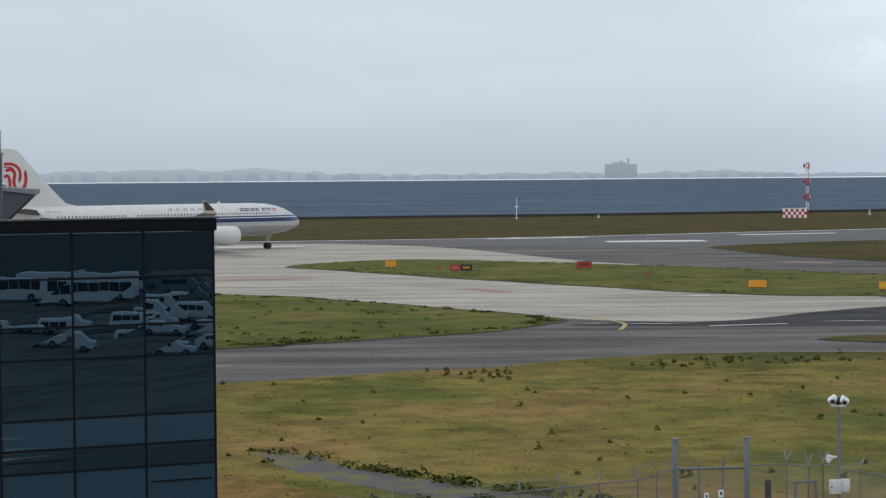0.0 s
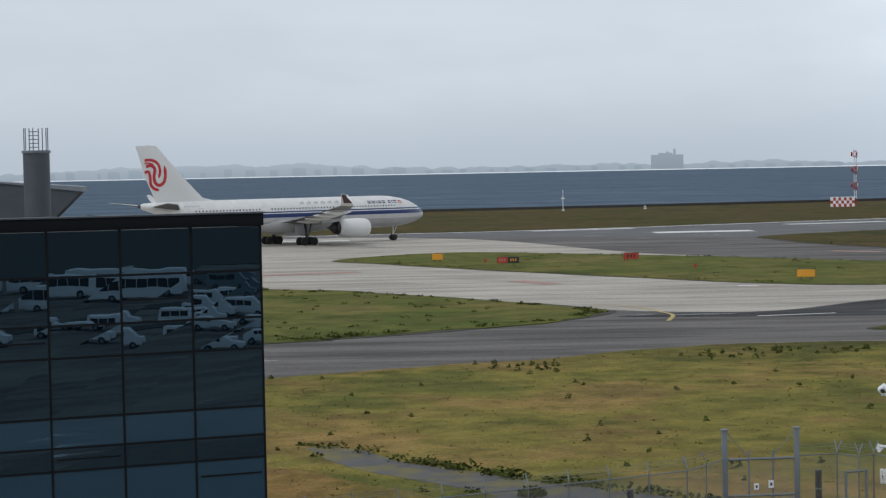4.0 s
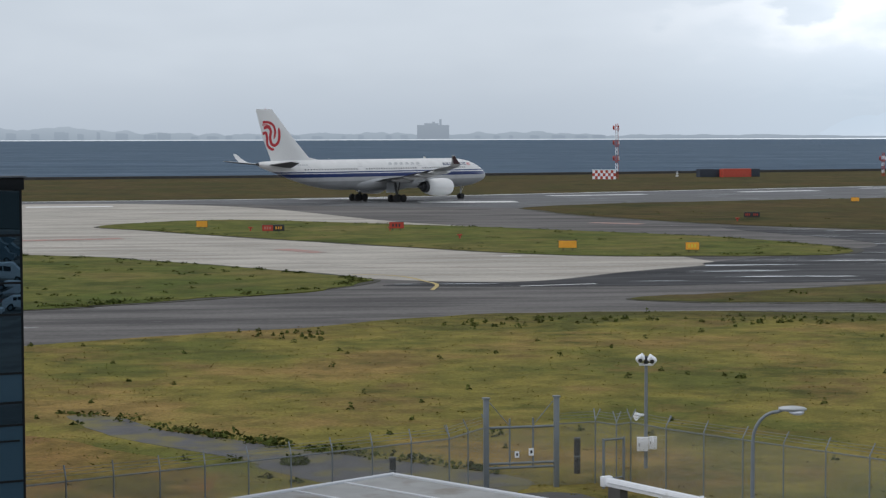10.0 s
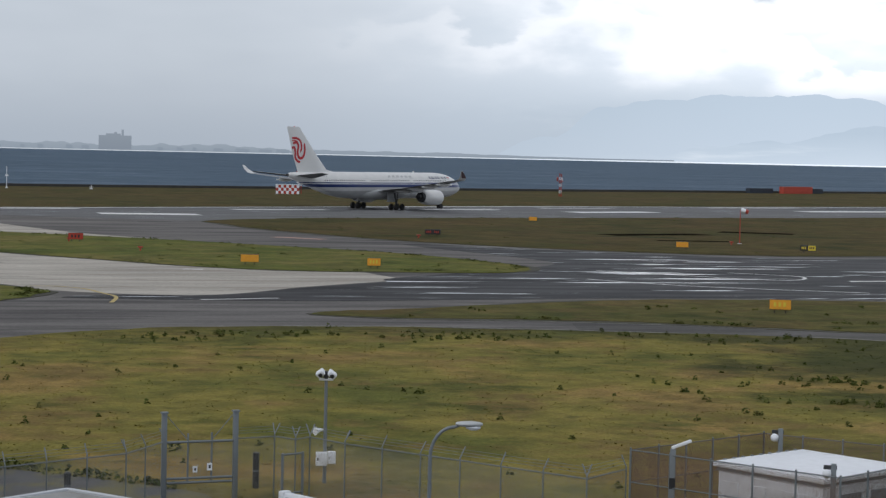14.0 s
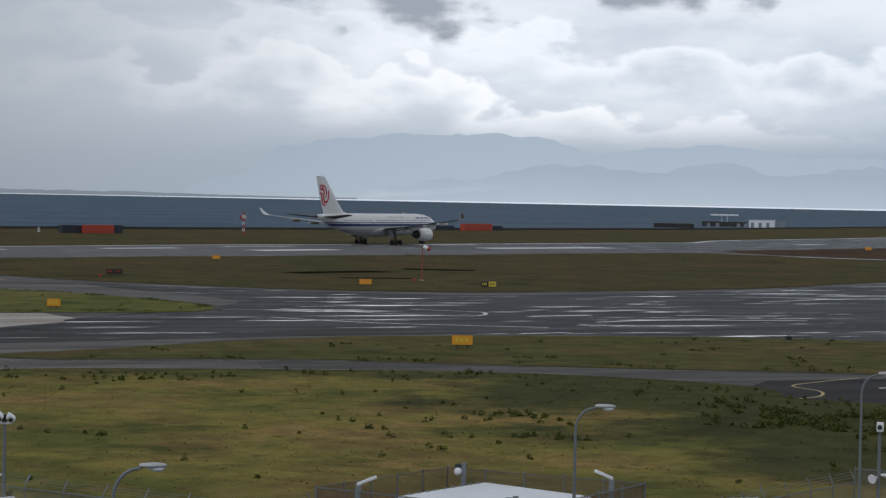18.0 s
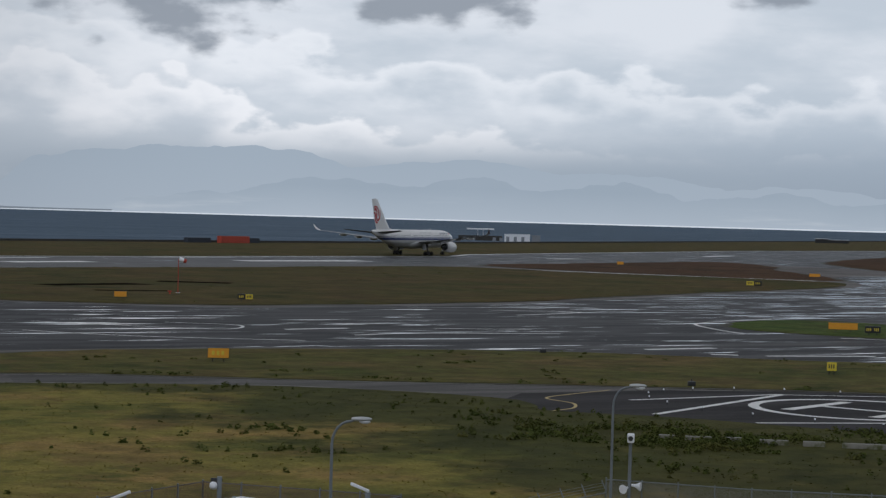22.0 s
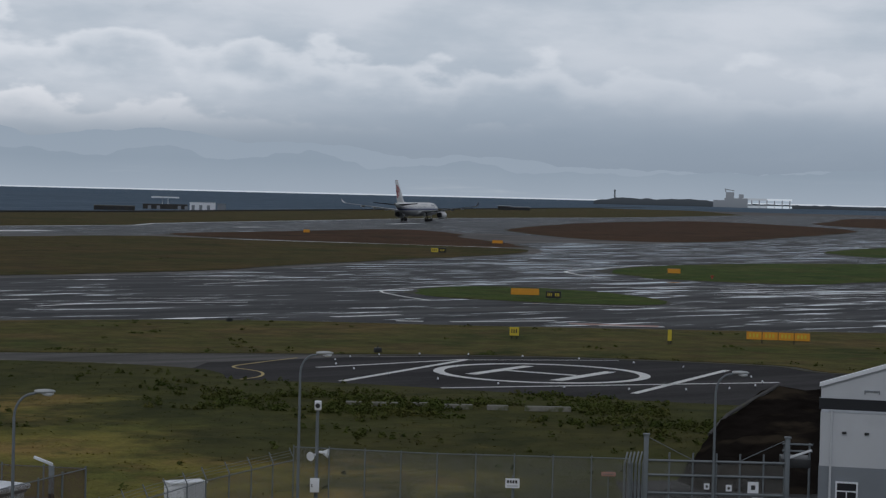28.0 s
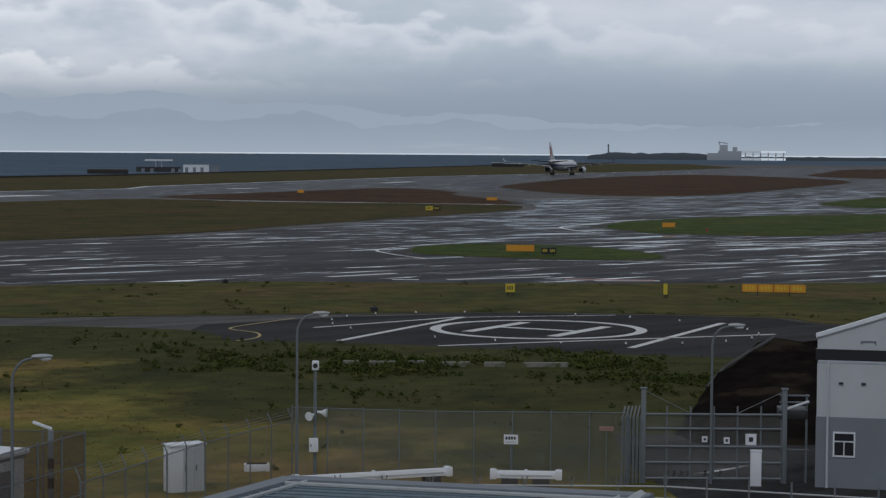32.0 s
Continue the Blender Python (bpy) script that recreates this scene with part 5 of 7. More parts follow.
shed((572, 896.2), (13.5, 6, 3.9), -33, "white", "pale grey shed on the shore")
shed((580.4, 890.8), (4.5, 5, 3.5), -33, "dark_wall", "small dark shed on the shore", roof="dark_wall")
shed((1040, 1190), (10, 5, 3.2), -41, "black", "low black shed on the seawall")
shed((1062, 1196), (16, 5, 2.4), -41, "black", "long black shed on the seawall")


def thin_pole(at, h, mat, label):
    ob = thing("marker_pole", (*at, 0.05), 0, label, "pole", "marker poles")
    part("pole", T(((0, 0, -1), (0, 0, h), 0.12, 0.08)), M[mat], ob)
    part("foot", B((-0.4, -0.4, -0.2, 0.4, 0.4, 0.25)), M[mat], ob)
    part("arm", B((-0.5, -0.08, h * 0.55, 0.5, 0.08, h * 0.62)), M[mat], ob)


thin_pole((21.2, 573.0), 6.0, "white", "thin white pole near the seawall")
thin_pole((45, 577.6), 1.1, "white", "short white stub near the seawall")
thin_pole((126, 590), 1.6, "white", "short white post near the seawall")


# ---- far headland with works, and the hazy shore buildings ----
def at_az(a, dist):
    return dist * math.sin(radians(a)), dist * math.cos(radians(a))


def block_row(name, boxes, dist, mat, label, cat):
    for a, w, z0, z1 in boxes:
        x, y = at_az(a, dist)
        ob = thing(name, (x, y, FAR_SEA + z0), -a, label, cat, "far shore buildings")
        hw = math.tan(radians(w / 2)) * dist
        part("wall", B((-hw, 0, -2, hw, 8, z1 - z0)), M[mat], ob)
        part("parapet", B((-hw * 0.96, 0.5, z1 - z0, hw * 0.5, 7, z1 - z0 + (z1 - z0) * 0.06 + 0.6)), M[mat], ob)


# the low town glows too; its haze is part of the colour
M["low_city"] = backdrop_material("haze_glow_low_town", (0.262, 0.31, 0.355), (0.31, 0.358, 0.405), 24.0)
# headland and works glow faintly, haze painted into both
M["headland"] = backdrop_material("haze_glow_headland", (0.055, 0.065, 0.075), (0.085, 0.10, 0.115), 14.0)
M["works"] = backdrop_material("haze_glow_works", (0.20, 0.225, 0.25), (0.26, 0.285, 0.31), 20.0)
# conveyor bridge: its brightness is emission painted on, stronger towards the bay
M["far_bright"] = backdrop_material("pale_glow_bridge", (0.52, 0.58, 0.62), (0.58, 0.63, 0.665), 20.0, True)


def big_hazy_block():
    x, y = at_az(5.1, 4500)
    ob = thing("hazy_building", (x, y, FAR_SEA - 2), -5.1, "large hazy grey building on the far shore", "building")
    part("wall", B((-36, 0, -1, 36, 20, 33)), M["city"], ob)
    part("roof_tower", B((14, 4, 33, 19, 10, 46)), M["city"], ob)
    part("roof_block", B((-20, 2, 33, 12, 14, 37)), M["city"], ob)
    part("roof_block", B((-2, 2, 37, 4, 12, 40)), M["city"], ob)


big_hazy_block()
random.seed(11)
rows = []
for k in range(38):
    a = -13 + k * 0.62 + random.uniform(-0.15, 0.15)
    if abs(a - 5.1) < 0.7:
        continue
    rows.append((a, random.uniform(0.08, 0.4), -1.0, random.uniform(10, 17) if a < -2 else random.uniform(5.5, 8)))
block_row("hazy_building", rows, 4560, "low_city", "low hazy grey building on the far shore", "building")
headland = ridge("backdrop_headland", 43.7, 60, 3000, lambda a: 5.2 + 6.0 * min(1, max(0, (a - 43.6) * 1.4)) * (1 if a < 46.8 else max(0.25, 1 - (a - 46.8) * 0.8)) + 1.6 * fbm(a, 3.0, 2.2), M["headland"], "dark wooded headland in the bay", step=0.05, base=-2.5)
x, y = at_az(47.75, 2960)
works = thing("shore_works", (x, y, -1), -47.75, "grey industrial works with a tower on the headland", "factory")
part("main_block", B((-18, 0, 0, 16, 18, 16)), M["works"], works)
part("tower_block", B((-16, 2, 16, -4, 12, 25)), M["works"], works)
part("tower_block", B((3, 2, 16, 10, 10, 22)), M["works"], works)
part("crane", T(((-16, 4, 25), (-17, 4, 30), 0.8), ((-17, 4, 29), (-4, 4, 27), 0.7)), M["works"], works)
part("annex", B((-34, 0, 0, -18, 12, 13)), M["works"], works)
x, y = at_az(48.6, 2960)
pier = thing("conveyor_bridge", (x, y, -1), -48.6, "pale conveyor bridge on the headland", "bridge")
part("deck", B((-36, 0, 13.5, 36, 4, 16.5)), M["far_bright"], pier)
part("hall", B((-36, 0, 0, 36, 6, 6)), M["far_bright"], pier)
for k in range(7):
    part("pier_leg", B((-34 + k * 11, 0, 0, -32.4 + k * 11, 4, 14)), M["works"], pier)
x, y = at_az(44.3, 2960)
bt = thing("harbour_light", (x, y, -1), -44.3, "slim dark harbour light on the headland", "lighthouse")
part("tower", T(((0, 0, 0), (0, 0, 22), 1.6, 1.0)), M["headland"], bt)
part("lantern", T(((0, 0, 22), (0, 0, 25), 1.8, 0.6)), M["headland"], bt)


# ---- fences, gates and masts at the airfield boundary ----
def mesh_wire_material(name, colour, cell, wire, soft=0.0):
    """Woven wire: diagonal strands at their true spacing, open between."""
    mat = bpy.data.materials.new(name)
    mat.use_nodes = True
    tree = mat.node_tree
    N = nodes_of(tree)
    L = tree.links.new
    tc = N("ShaderNodeTexCoord")
    sep = N("ShaderNodeSeparateXYZ")
    L(tc.outputs["Object"], sep.inputs[0])

    def m(op, a, b):
        n = N("ShaderNodeMath", operation=op)
        for i, v in ((0, a), (1, b)):
            if isinstance(v, (int, float)):
                n.inputs[i].default_value = v
            else:
                L(v, n.inputs[i])
        return n.outputs[0]
    u = m("FRACT", m("DIVIDE", m("ADD", sep.outputs[0], sep.outputs[2]), cell), 0)
    v = m("FRACT", m("DIVIDE", m("SUBTRACT", sep.outputs[0], sep.outputs[2]), cell), 0)
    on = m("MAXIMUM", m("LESS_THAN", u, wire), m("LESS_THAN", v, wire))
    on = m("MAXIMUM", on, soft)
    d = N("ShaderNodeBsdfDiffuse")
    d.inputs[0].default_value = (*colour, 1)
    t = N("ShaderNodeBsdfTransparent")
    mx = N("ShaderNodeMixShader")
    L(on, mx.inputs[0]), L(t.outputs[0], mx.inputs[1]), L(d.outputs[0], mx.inputs[2])
    out = N("ShaderNodeOutputMaterial")
    L(mx.outputs[0], out.inputs[0])
    return mat


M["wire"] = mesh_wire_material("chain_link_wire", (0.27, 0.27, 0.26), 0.05, 0.15)
M["net"] = mesh_wire_material("brown_netting", (0.19, 0.135, 0.105), 0.03, 0.25)


def fence_run(points, height, label, barb=True, mat="wire", spacing=1.6, lean=None, rails=(0.98,), name="fence"):
    """A chain-link run along a line of the plan: posts with bent barb arms, rails, wire panels."""
    for a, b in zip(points, points[1:]):
        a, b = Vector(a), Vector(b)
        d = b - a
        ln = d.length
        ob = thing(name, (a.x, a.y, 0.03), math.degrees(math.atan2(d.y, d.x)), label, "fence", "boundary fences")
        n = max(1, round(ln / spacing))
        for k in range(n + 1):
            x = ln * k / n
            top = height - (0.38 if barb else 0)
            bm = T(((x, 0, -0.2), (x, 0, top), 0.034 if mat == "net" else 0.024), sides=7)
            if barb:
                tube(bm, (x, 0, top), (x + random.uniform(0.02, 0.06), 0.20, height - 0.02), 0.022, sides=6)
            part("post", bm, M["steel"], ob)
        for r in rails:
            z = (height - (0.42 if barb else 0.02)) * r
            part("rail", T(((0, 0, z), (ln, 0, z), 0.019), sides=6), M["steel"], ob)
        if barb:
            part("barbed_wire", T(*[((0, 0.06 + 0.05 * i, height - 0.3 + 0.09 * i), (ln, 0.06 + 0.05 * i, height - 0.3 + 0.09 * i), 0.006) for i in range(3)], sides=4), M["steel"], ob)
        top = height - (0.42 if barb else 0.05)
        me = mesh_of("wire_panel", [(0, 0.03, 0), (ln, 0.03, 0), (ln, 0.03, top), (0, 0.03, top)], [(0, 1, 2, 3)], M[mat])
        part("wire_panel", me, M[mat], ob, "woven wire mesh")


random.seed(5)
GATE_A, GATE_B = (7.85, 67.82), (10.34, 68.15)
fence_run([(-13.5, 53.6), (-5.53, 58.38), (6.33, 65.28), (GATE_A[0], GATE_A[1])], 2.65, "grey chain-link fence with bent barbed-wire posts")
fence_run([(10.35, 68.3), (11.8, 68.7), (12.4, 67.9), (13.0, 68.4), (13.9, 66.7), (19.9, 58.6), (21.8, 60.3)], 2.65, "grey chain-link fence with bent barbed-wire posts", spacing=1.7)
fence_run([(29.5, 52.6), (37.0, 57.4), (42.6, 60.2)], 2.65, "grey chain-link fence with leaning barbed-wire posts", spacing=1.45)
fence_run([(42.6, 60.2), (46.1, 56.1), (51.5, 51.6)], 2.75, "grey chain-link fence on the grass edge", barb=False, spacing=1.5)


def swing_gate(a, b, height, label, bars, signs):
    a, b = Vector(a), Vector(b)
    d = b - a
    ln = d.length
    ob = thing("gate", (a.x, a.y, 0.03), math.degrees(math.atan2(d.y, d.x)), label, "gate", "boundary gates")
    for x in (0, ln):
        part("gate_post", B((x - 0.085, -0.085, -0.2, x + 0.085, 0.085, height), bevel=0.015), M["steel"], ob)
        part("post_cap", B((x - 0.12, -0.12, height, x + 0.12, 0.12, height + 0.05)), M["steel"], ob)
    for z in bars:
        part("gate_rail", T(((0.1, 0, z), (ln - 0.1, 0, z), 0.045), sides=8), M["steel"], ob)
    n = max(2, round(ln / 0.85))
    for k in range(1, n):
        x = ln * k / n
        part("gate_bar", T(((x, 0, bars[0]), (x, 0, bars[-1] + 0.3), 0.035), sides=7), M["steel"], ob)
    for xa, xb in ((0.1, ln * 0.35), (ln - 0.1, ln * 0.65)):
        part("brace", T(((xa, 0, height - 0.1), (xb, 0, bars[-1]), 0.014), sides=5), M["steel"], ob)
    top = bars[-1]
    part("wire_panel", mesh_of("wire_panel", [(0.1, 0.03, 0.1), (ln - 0.1, 0.03, 0.1), (ln - 0.1, 0.03, top), (0.1, 0.03, top)], [(0, 1, 2, 3)], M["wire"]), M["wire"], ob)
    for x, z, w, h in signs:
        s = part("plate", B((x, -0.075, z, x + w, -0.05, z + h)), M["white"], ob, "small white plate with dark mark")
        part("plate_mark", B((x + w * 0.3, -0.08, z + h * 0.3, x + w * 0.7, -0.074, z + h * 0.7)), M["dark_steel"], s)
    return ob


swing_gate(GATE_A, GATE_B, 3.15, "blue-grey steel gate in the boundary fence", (0.75, 0.9, 2.15), ((1.0, 1.1, 0.16, 0.22), (1.5, 1.15, 0.18, 0.26)))
g2 = swing_gate((52.3, 51.6), (56.3, 48.3), 3.5, "wide grey steel gate with warning plates", (0.2, 0.79, 1.38, 2.04, 2.57), ((2.15, 1.55, 0.2, 0.22), (2.95, 1.5, 0.22, 0.24), (3.75, 1.45, 0.4, 0.42)))
for k in range(6):
    post = thing("gate_side_post", (51.45 + k * 0.15, 51.85 - k * 0.04, 0.0), 0, "grey leaning steel post beside the gate", "post", "gate side posts")
    part("post", T(((0, 0, -0.2), (0.02, 0, 2.5), 0.045), ((0.02, 0, 2.5), (0.2, 0.05, 2.9), 0.035), sides=7), M["steel"], post)
part_gate = thing("small_gate", (11.9, 67.6, 0.03), 25, "narrow blue-grey walk-through gate frame", "gate")
for x in (0, 0.85):
    part("gate_post", T(((x, 0, -0.2), (x, 0, 1.75), 0.05)), M["steel"], part_gate)
for z in (0.35, 1.7):
    part("gate_rail", T(((0, 0, z), (0.85, 0, z), 0.035)), M["steel"], part_gate)


M["rail_paint"] = material("pale_rail_paint", (0.50, 0.52, 0.53), 0.5, vary=0.1)


def street_lamp(at, turn, height=6.05, reach=0.92):
    ob = thing("street_lamp", (*at, 0.0), turn, "grey steel street lamp with a curved arm", "street lamp", "street lamps")
    pts = [(0, 0, -0.2), (0, 0, height - 0.75)]
    for k in range(1, 7):
        a = math.pi / 2 * k / 6
        pts.append((0.55 * (1 - math.cos(a)), 0, height - 0.75 + 0.7 * math.sin(a)))
    pts.append((reach - 0.25, 0, height))
    bm = bmesh.new()
    for i, (p, q) in enumerate(zip(pts, pts[1:])):
        tube(bm, p, q, 0.062 if i == 0 else 0.038, 0.045 if i == 0 else 0.038, sides=10)
    part("pole", bm, M["steel"], ob)
    head = part("lamp_head", loft([[(reach - 0.35 + x, w * math.cos(2 * math.pi * k / 12), height + 0.02 + h * math.sin(2 * math.pi * k / 12)) for k in range(12)] for x, w, h in
                                   ((0, 0.045, 0.04), (0.12, 0.10, 0.06), (0.33, 0.13, 0.075), (0.55, 0.09, 0.05), (0.62, 0.02, 0.02))]), M["rail_paint"], ob, "pale grey lamp head")
    part("lamp_glass", loft([[(reach + x, w * math.cos(2 * math.pi * k / 10), height - 0.06 + h * math.sin(2 * math.pi * k / 10)) for k in range(10)] for x, w, h in ((-0.12, 0.02, 0.02), (0.0, 0.085, 0.065), (0.13, 0.085, 0.065), (0.22, 0.02, 0.02))]),
         M["white"], head, "pale lamp glass")
    part("base_plate", B((-0.18, -0.18, -0.05, 0.18, 0.18, 0.06)), M["steel"], ob)
    return ob


lamp = street_lamp((11.13, 43.9), -14)
copy_thing(lamp, pose(27.61, 53.27, 0, 0, 0, -28))
copy_thing(lamp, pose(42.25, 59.4, 0.2, 0, 0, -36))
copy_thing(lamp, pose(54.1, 49.9, -0.15, 0, 0, -47))


def horn(bm, at, way):
    a, w = Vector(at), Vector(way).normalized()
    tube(bm, a, a + w * 0.15, 0.045, 0.06, 10)
    tube(bm, a + w * 0.15, a + w * 0.35, 0.06, 0.17, 14)
    return bm


def watch_pole(at, turn, height, cameras, horns, boxes, label):
    ob = thing("camera_pole", (*at, 0.0), turn, label, "camera pole", "camera poles")
    part("pole", T(((0, 0, -0.2), (0, 0, height), 0.075, 0.06)), M["steel"], ob)
    if cameras > 1:
        part("crossbar", B((-0.26, -0.07, height - 0.12, 0.26, 0.07, height - 0.04), bevel=0.01), M["white"], ob)
        for s in (-1, 1):
            c = part("floodlight", B((-0.15, -0.14, -0.10, 0.15, 0.14, 0.10), bevel=0.025), M["white"], ob, "white tilted camera housing")
            c.matrix_basis = pose(s * 0.21, -0.06, height + (0.15 if s < 0 else 0.12), 25, s * 35, s * 20)
            part("lens", T(((0, -0.17, -0.02), (0, -0.15, -0.02), 0.08)), M["dark_steel"], c)
        part("motor", T(((0, 0, height - 0.05), (0, 0, height + 0.22), 0.09)), M["dark_steel"], ob)
    else:
        c = part("camera", B((-0.12, -0.2, height - 0.05, 0.14, 0.15, height + 0.28), bevel=0.04), M["white"], ob, "white camera housing")
        part("lens", T(((0, -0.22, height + 0.12), (0, -0.19, height + 0.12), 0.09)), M["dark_steel"], c)
    for z, sx, wy in horns:
        bm = bmesh.new()
        part("loudspeaker", horn(bm, (sx * 0.08, 0, z), (sx, wy, -0.1)), M["white"], ob, "white horn loudspeaker")
    for x, z, w, h in boxes:
        b = part("cabinet", B((x, -0.3, z, x + w, -0.08, z + h), bevel=0.012), M["white"], ob, "small white switch box")
        part("latch", B((x + w * 0.15, -0.31, z + h * 0.4, x + w * 0.25, -0.3, z + h * 0.6)), M["dark_steel"], b)
    return ob


watch_pole((14.17, 71.6), -11, 3.95, 2, ((2.02, -1, -0.6),), ((-0.33, 0.72, 0.42, 0.5), (0.1, 0.8, 0.3, 0.45)), "steel pole with white cameras and horn loudspeaker")
watch_pole((43.0, 59.3), -36, 4.2, 1, ((2.6, 1, -0.3), (2.5, -0.6, -1)), ((-0.22, 1.15, 0.34, 0.5),), "steel pole with camera and two horn loudspeakers")


# equipment hut and its enclosure
M["hut_wall"] = material("off_white_panel", (0.84, 0.87, 0.92), 0.5, vary=0.05, stain=(0.5, 0.5, 0.5), stain_at=0.66, stain_scale=1.2)


def equipment_hut():
    ob = thing("equipment_hut", (24.35, 59.3, 0.0), -62.5, "pale grey equipment hut with a flat white roof", "hut")
    w, d, h = 4.4, 4.6, 2.45
    part("wall", B((0.15, 0.15, -0.1, w - 0.15, d - 0.15, h - 0.12)), M["hut_wall"], ob)
    part("roof", B((0, 0, h - 0.02, w, d, h + 0.15), bevel=0.04), M["white"], ob, "thick white roof slab")
    part("eave_shadow_strip", B((0.1, 0.1, h - 0.13, w - 0.1, d - 0.1, h - 0.02)), M["dark_wall"], ob)
    for x in (0.35, 1.45, 2.7, 3.35):
        dr = part("door", B((x, 0.11, 0.15, x + 0.62, 0.15, h - 0.45)), M["hut_wall"], ob)
        part("handle", B((x + 0.46, 0.07, 1.0, x + 0.5, 0.11, 1.22)), M["dark_steel"], dr)
    for y in (1.0, 2.6):
        part("panel", B((w - 0.15, y, 0.2, w - 0.12, y + 1.1, h - 0.45)), M["dark_wall"], ob)
    part("plinth", B((0.05, 0.05, -0.1, w - 0.05, d - 0.05, 0.12)), M["path"], ob)
    for k in range(9):
        part("roof_stud", B((0.02, 0.5 + k * 0.45, h + 0.14, 0.10, 0.6 + k * 0.45, h + 0.19)), M["dark_wall"], ob)


equipment_hut()
fence_run([(21.9, 60.2), (26.3, 54.1), (32.7, 58.0), (27.9, 63.4), (21.9, 60.2)], 2.9, "tall pipe fence with brown netting round the hut", barb=False, mat="net", spacing=1.5, rails=(0.98, 0.62, 0.28), name="enclosure_fence")


def sensor_post(at, turn, kind):
    if kind == "bar":
        ob = thing("sensor_post", (*at, 0), turn, "grey post with black bands and a slanted white lamp", "sensor post", "sensor posts")
        part("post", B((-0.09, -0.09, -0.1, 0.09, 0.09, 3.05), bevel=0.01), M["steel"], ob)
        c = part("lamp_bar", B((-0.05, -0.06, -0.05, 0.62, 0.06, 0.05), bevel=0.03), M["white"], ob, "slanted white lamp bar")
        c.matrix_basis = pose(0.0, 0, 3.1, 0, -22, 0)
        for z in (0.5, 1.15, 1.8):
            part("band", B((-0.1, -0.1, z, 0.1, 0.1, z + 0.34)), M["black"], ob)
    else:
        ob = thing("sensor_post", (*at, 0), turn, "grey post carrying a white dome camera", "camera post", "sensor posts")
        part("post", B((-0.08, -0.08, -0.1, 0.08, 0.08, 3.15), bevel=0.01), M["steel"], ob)
        part("bracket", B((-0.3, -0.05, 2.98, 0.1, 0.05, 3.1)), M["dark_steel"], ob)
        bm = bmesh.new()
        bmesh.ops.create_uvsphere(bm, u_segments=14, v_segments=10, radius=0.14, matrix=Matrix.Translation((-0.2, -0.1, 2.85)))
        part("dome", bm, M["white"], ob, "white camera dome")


sensor_post((22.87, 58.97), -20, "bar")
sensor_post((31.4, 57.92), 150, "bar")
sensor_post((28.07, 62.4), -25, "dome")
sensor_post((26.45, 54.9), -25, "dome")

cab = thing("steel_cabinet", (37.35, 60.2, 0.0), -10, "white steel switch cabinet with double doors", "cabinet")
part("body", B((0, 0, -0.05, 1.34, 0.66, 1.7), bevel=0.015), M["white"], cab)
part("roof", B((-0.04, -0.05, 1.7, 1.38, 0.7, 1.75)), M["white"], cab)
for k in range(2):
    dr = part("door", B((0.5 + k * 0.41, -0.03, 0.05, 0.88 + k * 0.41, 0.0, 1.62)), M["grey_wall"], cab)
    part("handle", B((0.55 + k * 0.41, -0.06, 0.8, 0.59 + k * 0.41, -0.03, 1.0)), M["dark_steel"], dr)
tr = thing("planter_box", (42.6, 62.5, 0.0), -33, "low white concrete trough on grass", "planter")
bm = B((-0.48, -0.25, 0, 0.48, 0.25, 0.32), bevel=0.03)
part("trough", bm, M["white"], tr)
part("soil", B((-0.38, -0.17, 0.3, 0.38, 0.17, 0.335)), M["mound"], tr)


def guard_beam(a, b, z, label):
    a, b = Vector(a), Vector(b)
    d = b - a
    ob = thing("guard_beam", (a.x, a.y, 0.0), math.degrees(math.atan2(d.y, d.x)), label, "barrier", "white guard beams")
    ln = d.length
    prof = [(-0.13, z - 0.16), (0.13, z - 0.16), (0.15, z), (0.10, z + 0.10), (-0.10, z + 0.10), (-0.15, z)]
    part("beam", loft([[(x, y, h) for y, h in prof] for x in (0, ln)]), M["white"], ob)
    part("groove", B((0.3, -0.165, z - 0.06, ln - 0.3, -0.13, z - 0.02)), M["grey_wall"], ob)
    for x in (-0.06, ln - 0.18):
        part("end_cap", B((x, -0.19, z - 0.2, x + 0.24, 0.19, z + 0.15), bevel=0.03), M["white"], ob)
    for x in (0.35, ln - 1.0):
        part("pier", B((x, -0.17, -0.1, x + 0.6, 0.17, z - 0.16)), M["path"], ob)
    part("bolt", T(((ln / 2, 0, z + 0.08), (ln / 2, 0, z + 0.16), 0.06)), M["white"], ob)


guard_beam((40.6, 57.2), (46.2, 55.4), 0.62, "white steel guard beam on stone piers")
guard_beam((47.1, 54.1), (48.9, 52.4), 0.6, "short white steel guard beam on stone piers")
guard_beam((11.68, 66.0), (16.45, 57.73), 0.62, "white steel guard beam on stone piers")
guard_beam((33.0, 52.2), (35.6, 53.9), 0.62, "white steel guard beam on stone piers")
guard_beam((30.3, 50.2), (32.4, 51.7), 0.62, "white steel guard beam on stone piers")
for at, h in (((4.75, 69.6), 0.9), ((11.5, 70.8), 1.3)):
    b = thing("bollard", (*at, 0), 0, "dark brown thick boundary post on grass", "post", "dark posts")
    part("post", T(((0, 0, -0.1), (0, 0, h), 0.12)), M["black"], b)
    part("cap", T(((0, 0, h), (0, 0, h + 0.05), 0.14, 0.1)), M["black"], b)
    part("band", T(((0, 0, h * 0.5), (0, 0, h * 0.5 + 0.06), 0.128)), M["steel"], b)
wb = thing("white_box_post", (55.1, 48.6, 0), -47, "tall white box post by the gate", "post")
part("body", B((-0.2, -0.14, -0.05, 0.2, 0.14, 1.32), bevel=0.02), M["white"], wb)
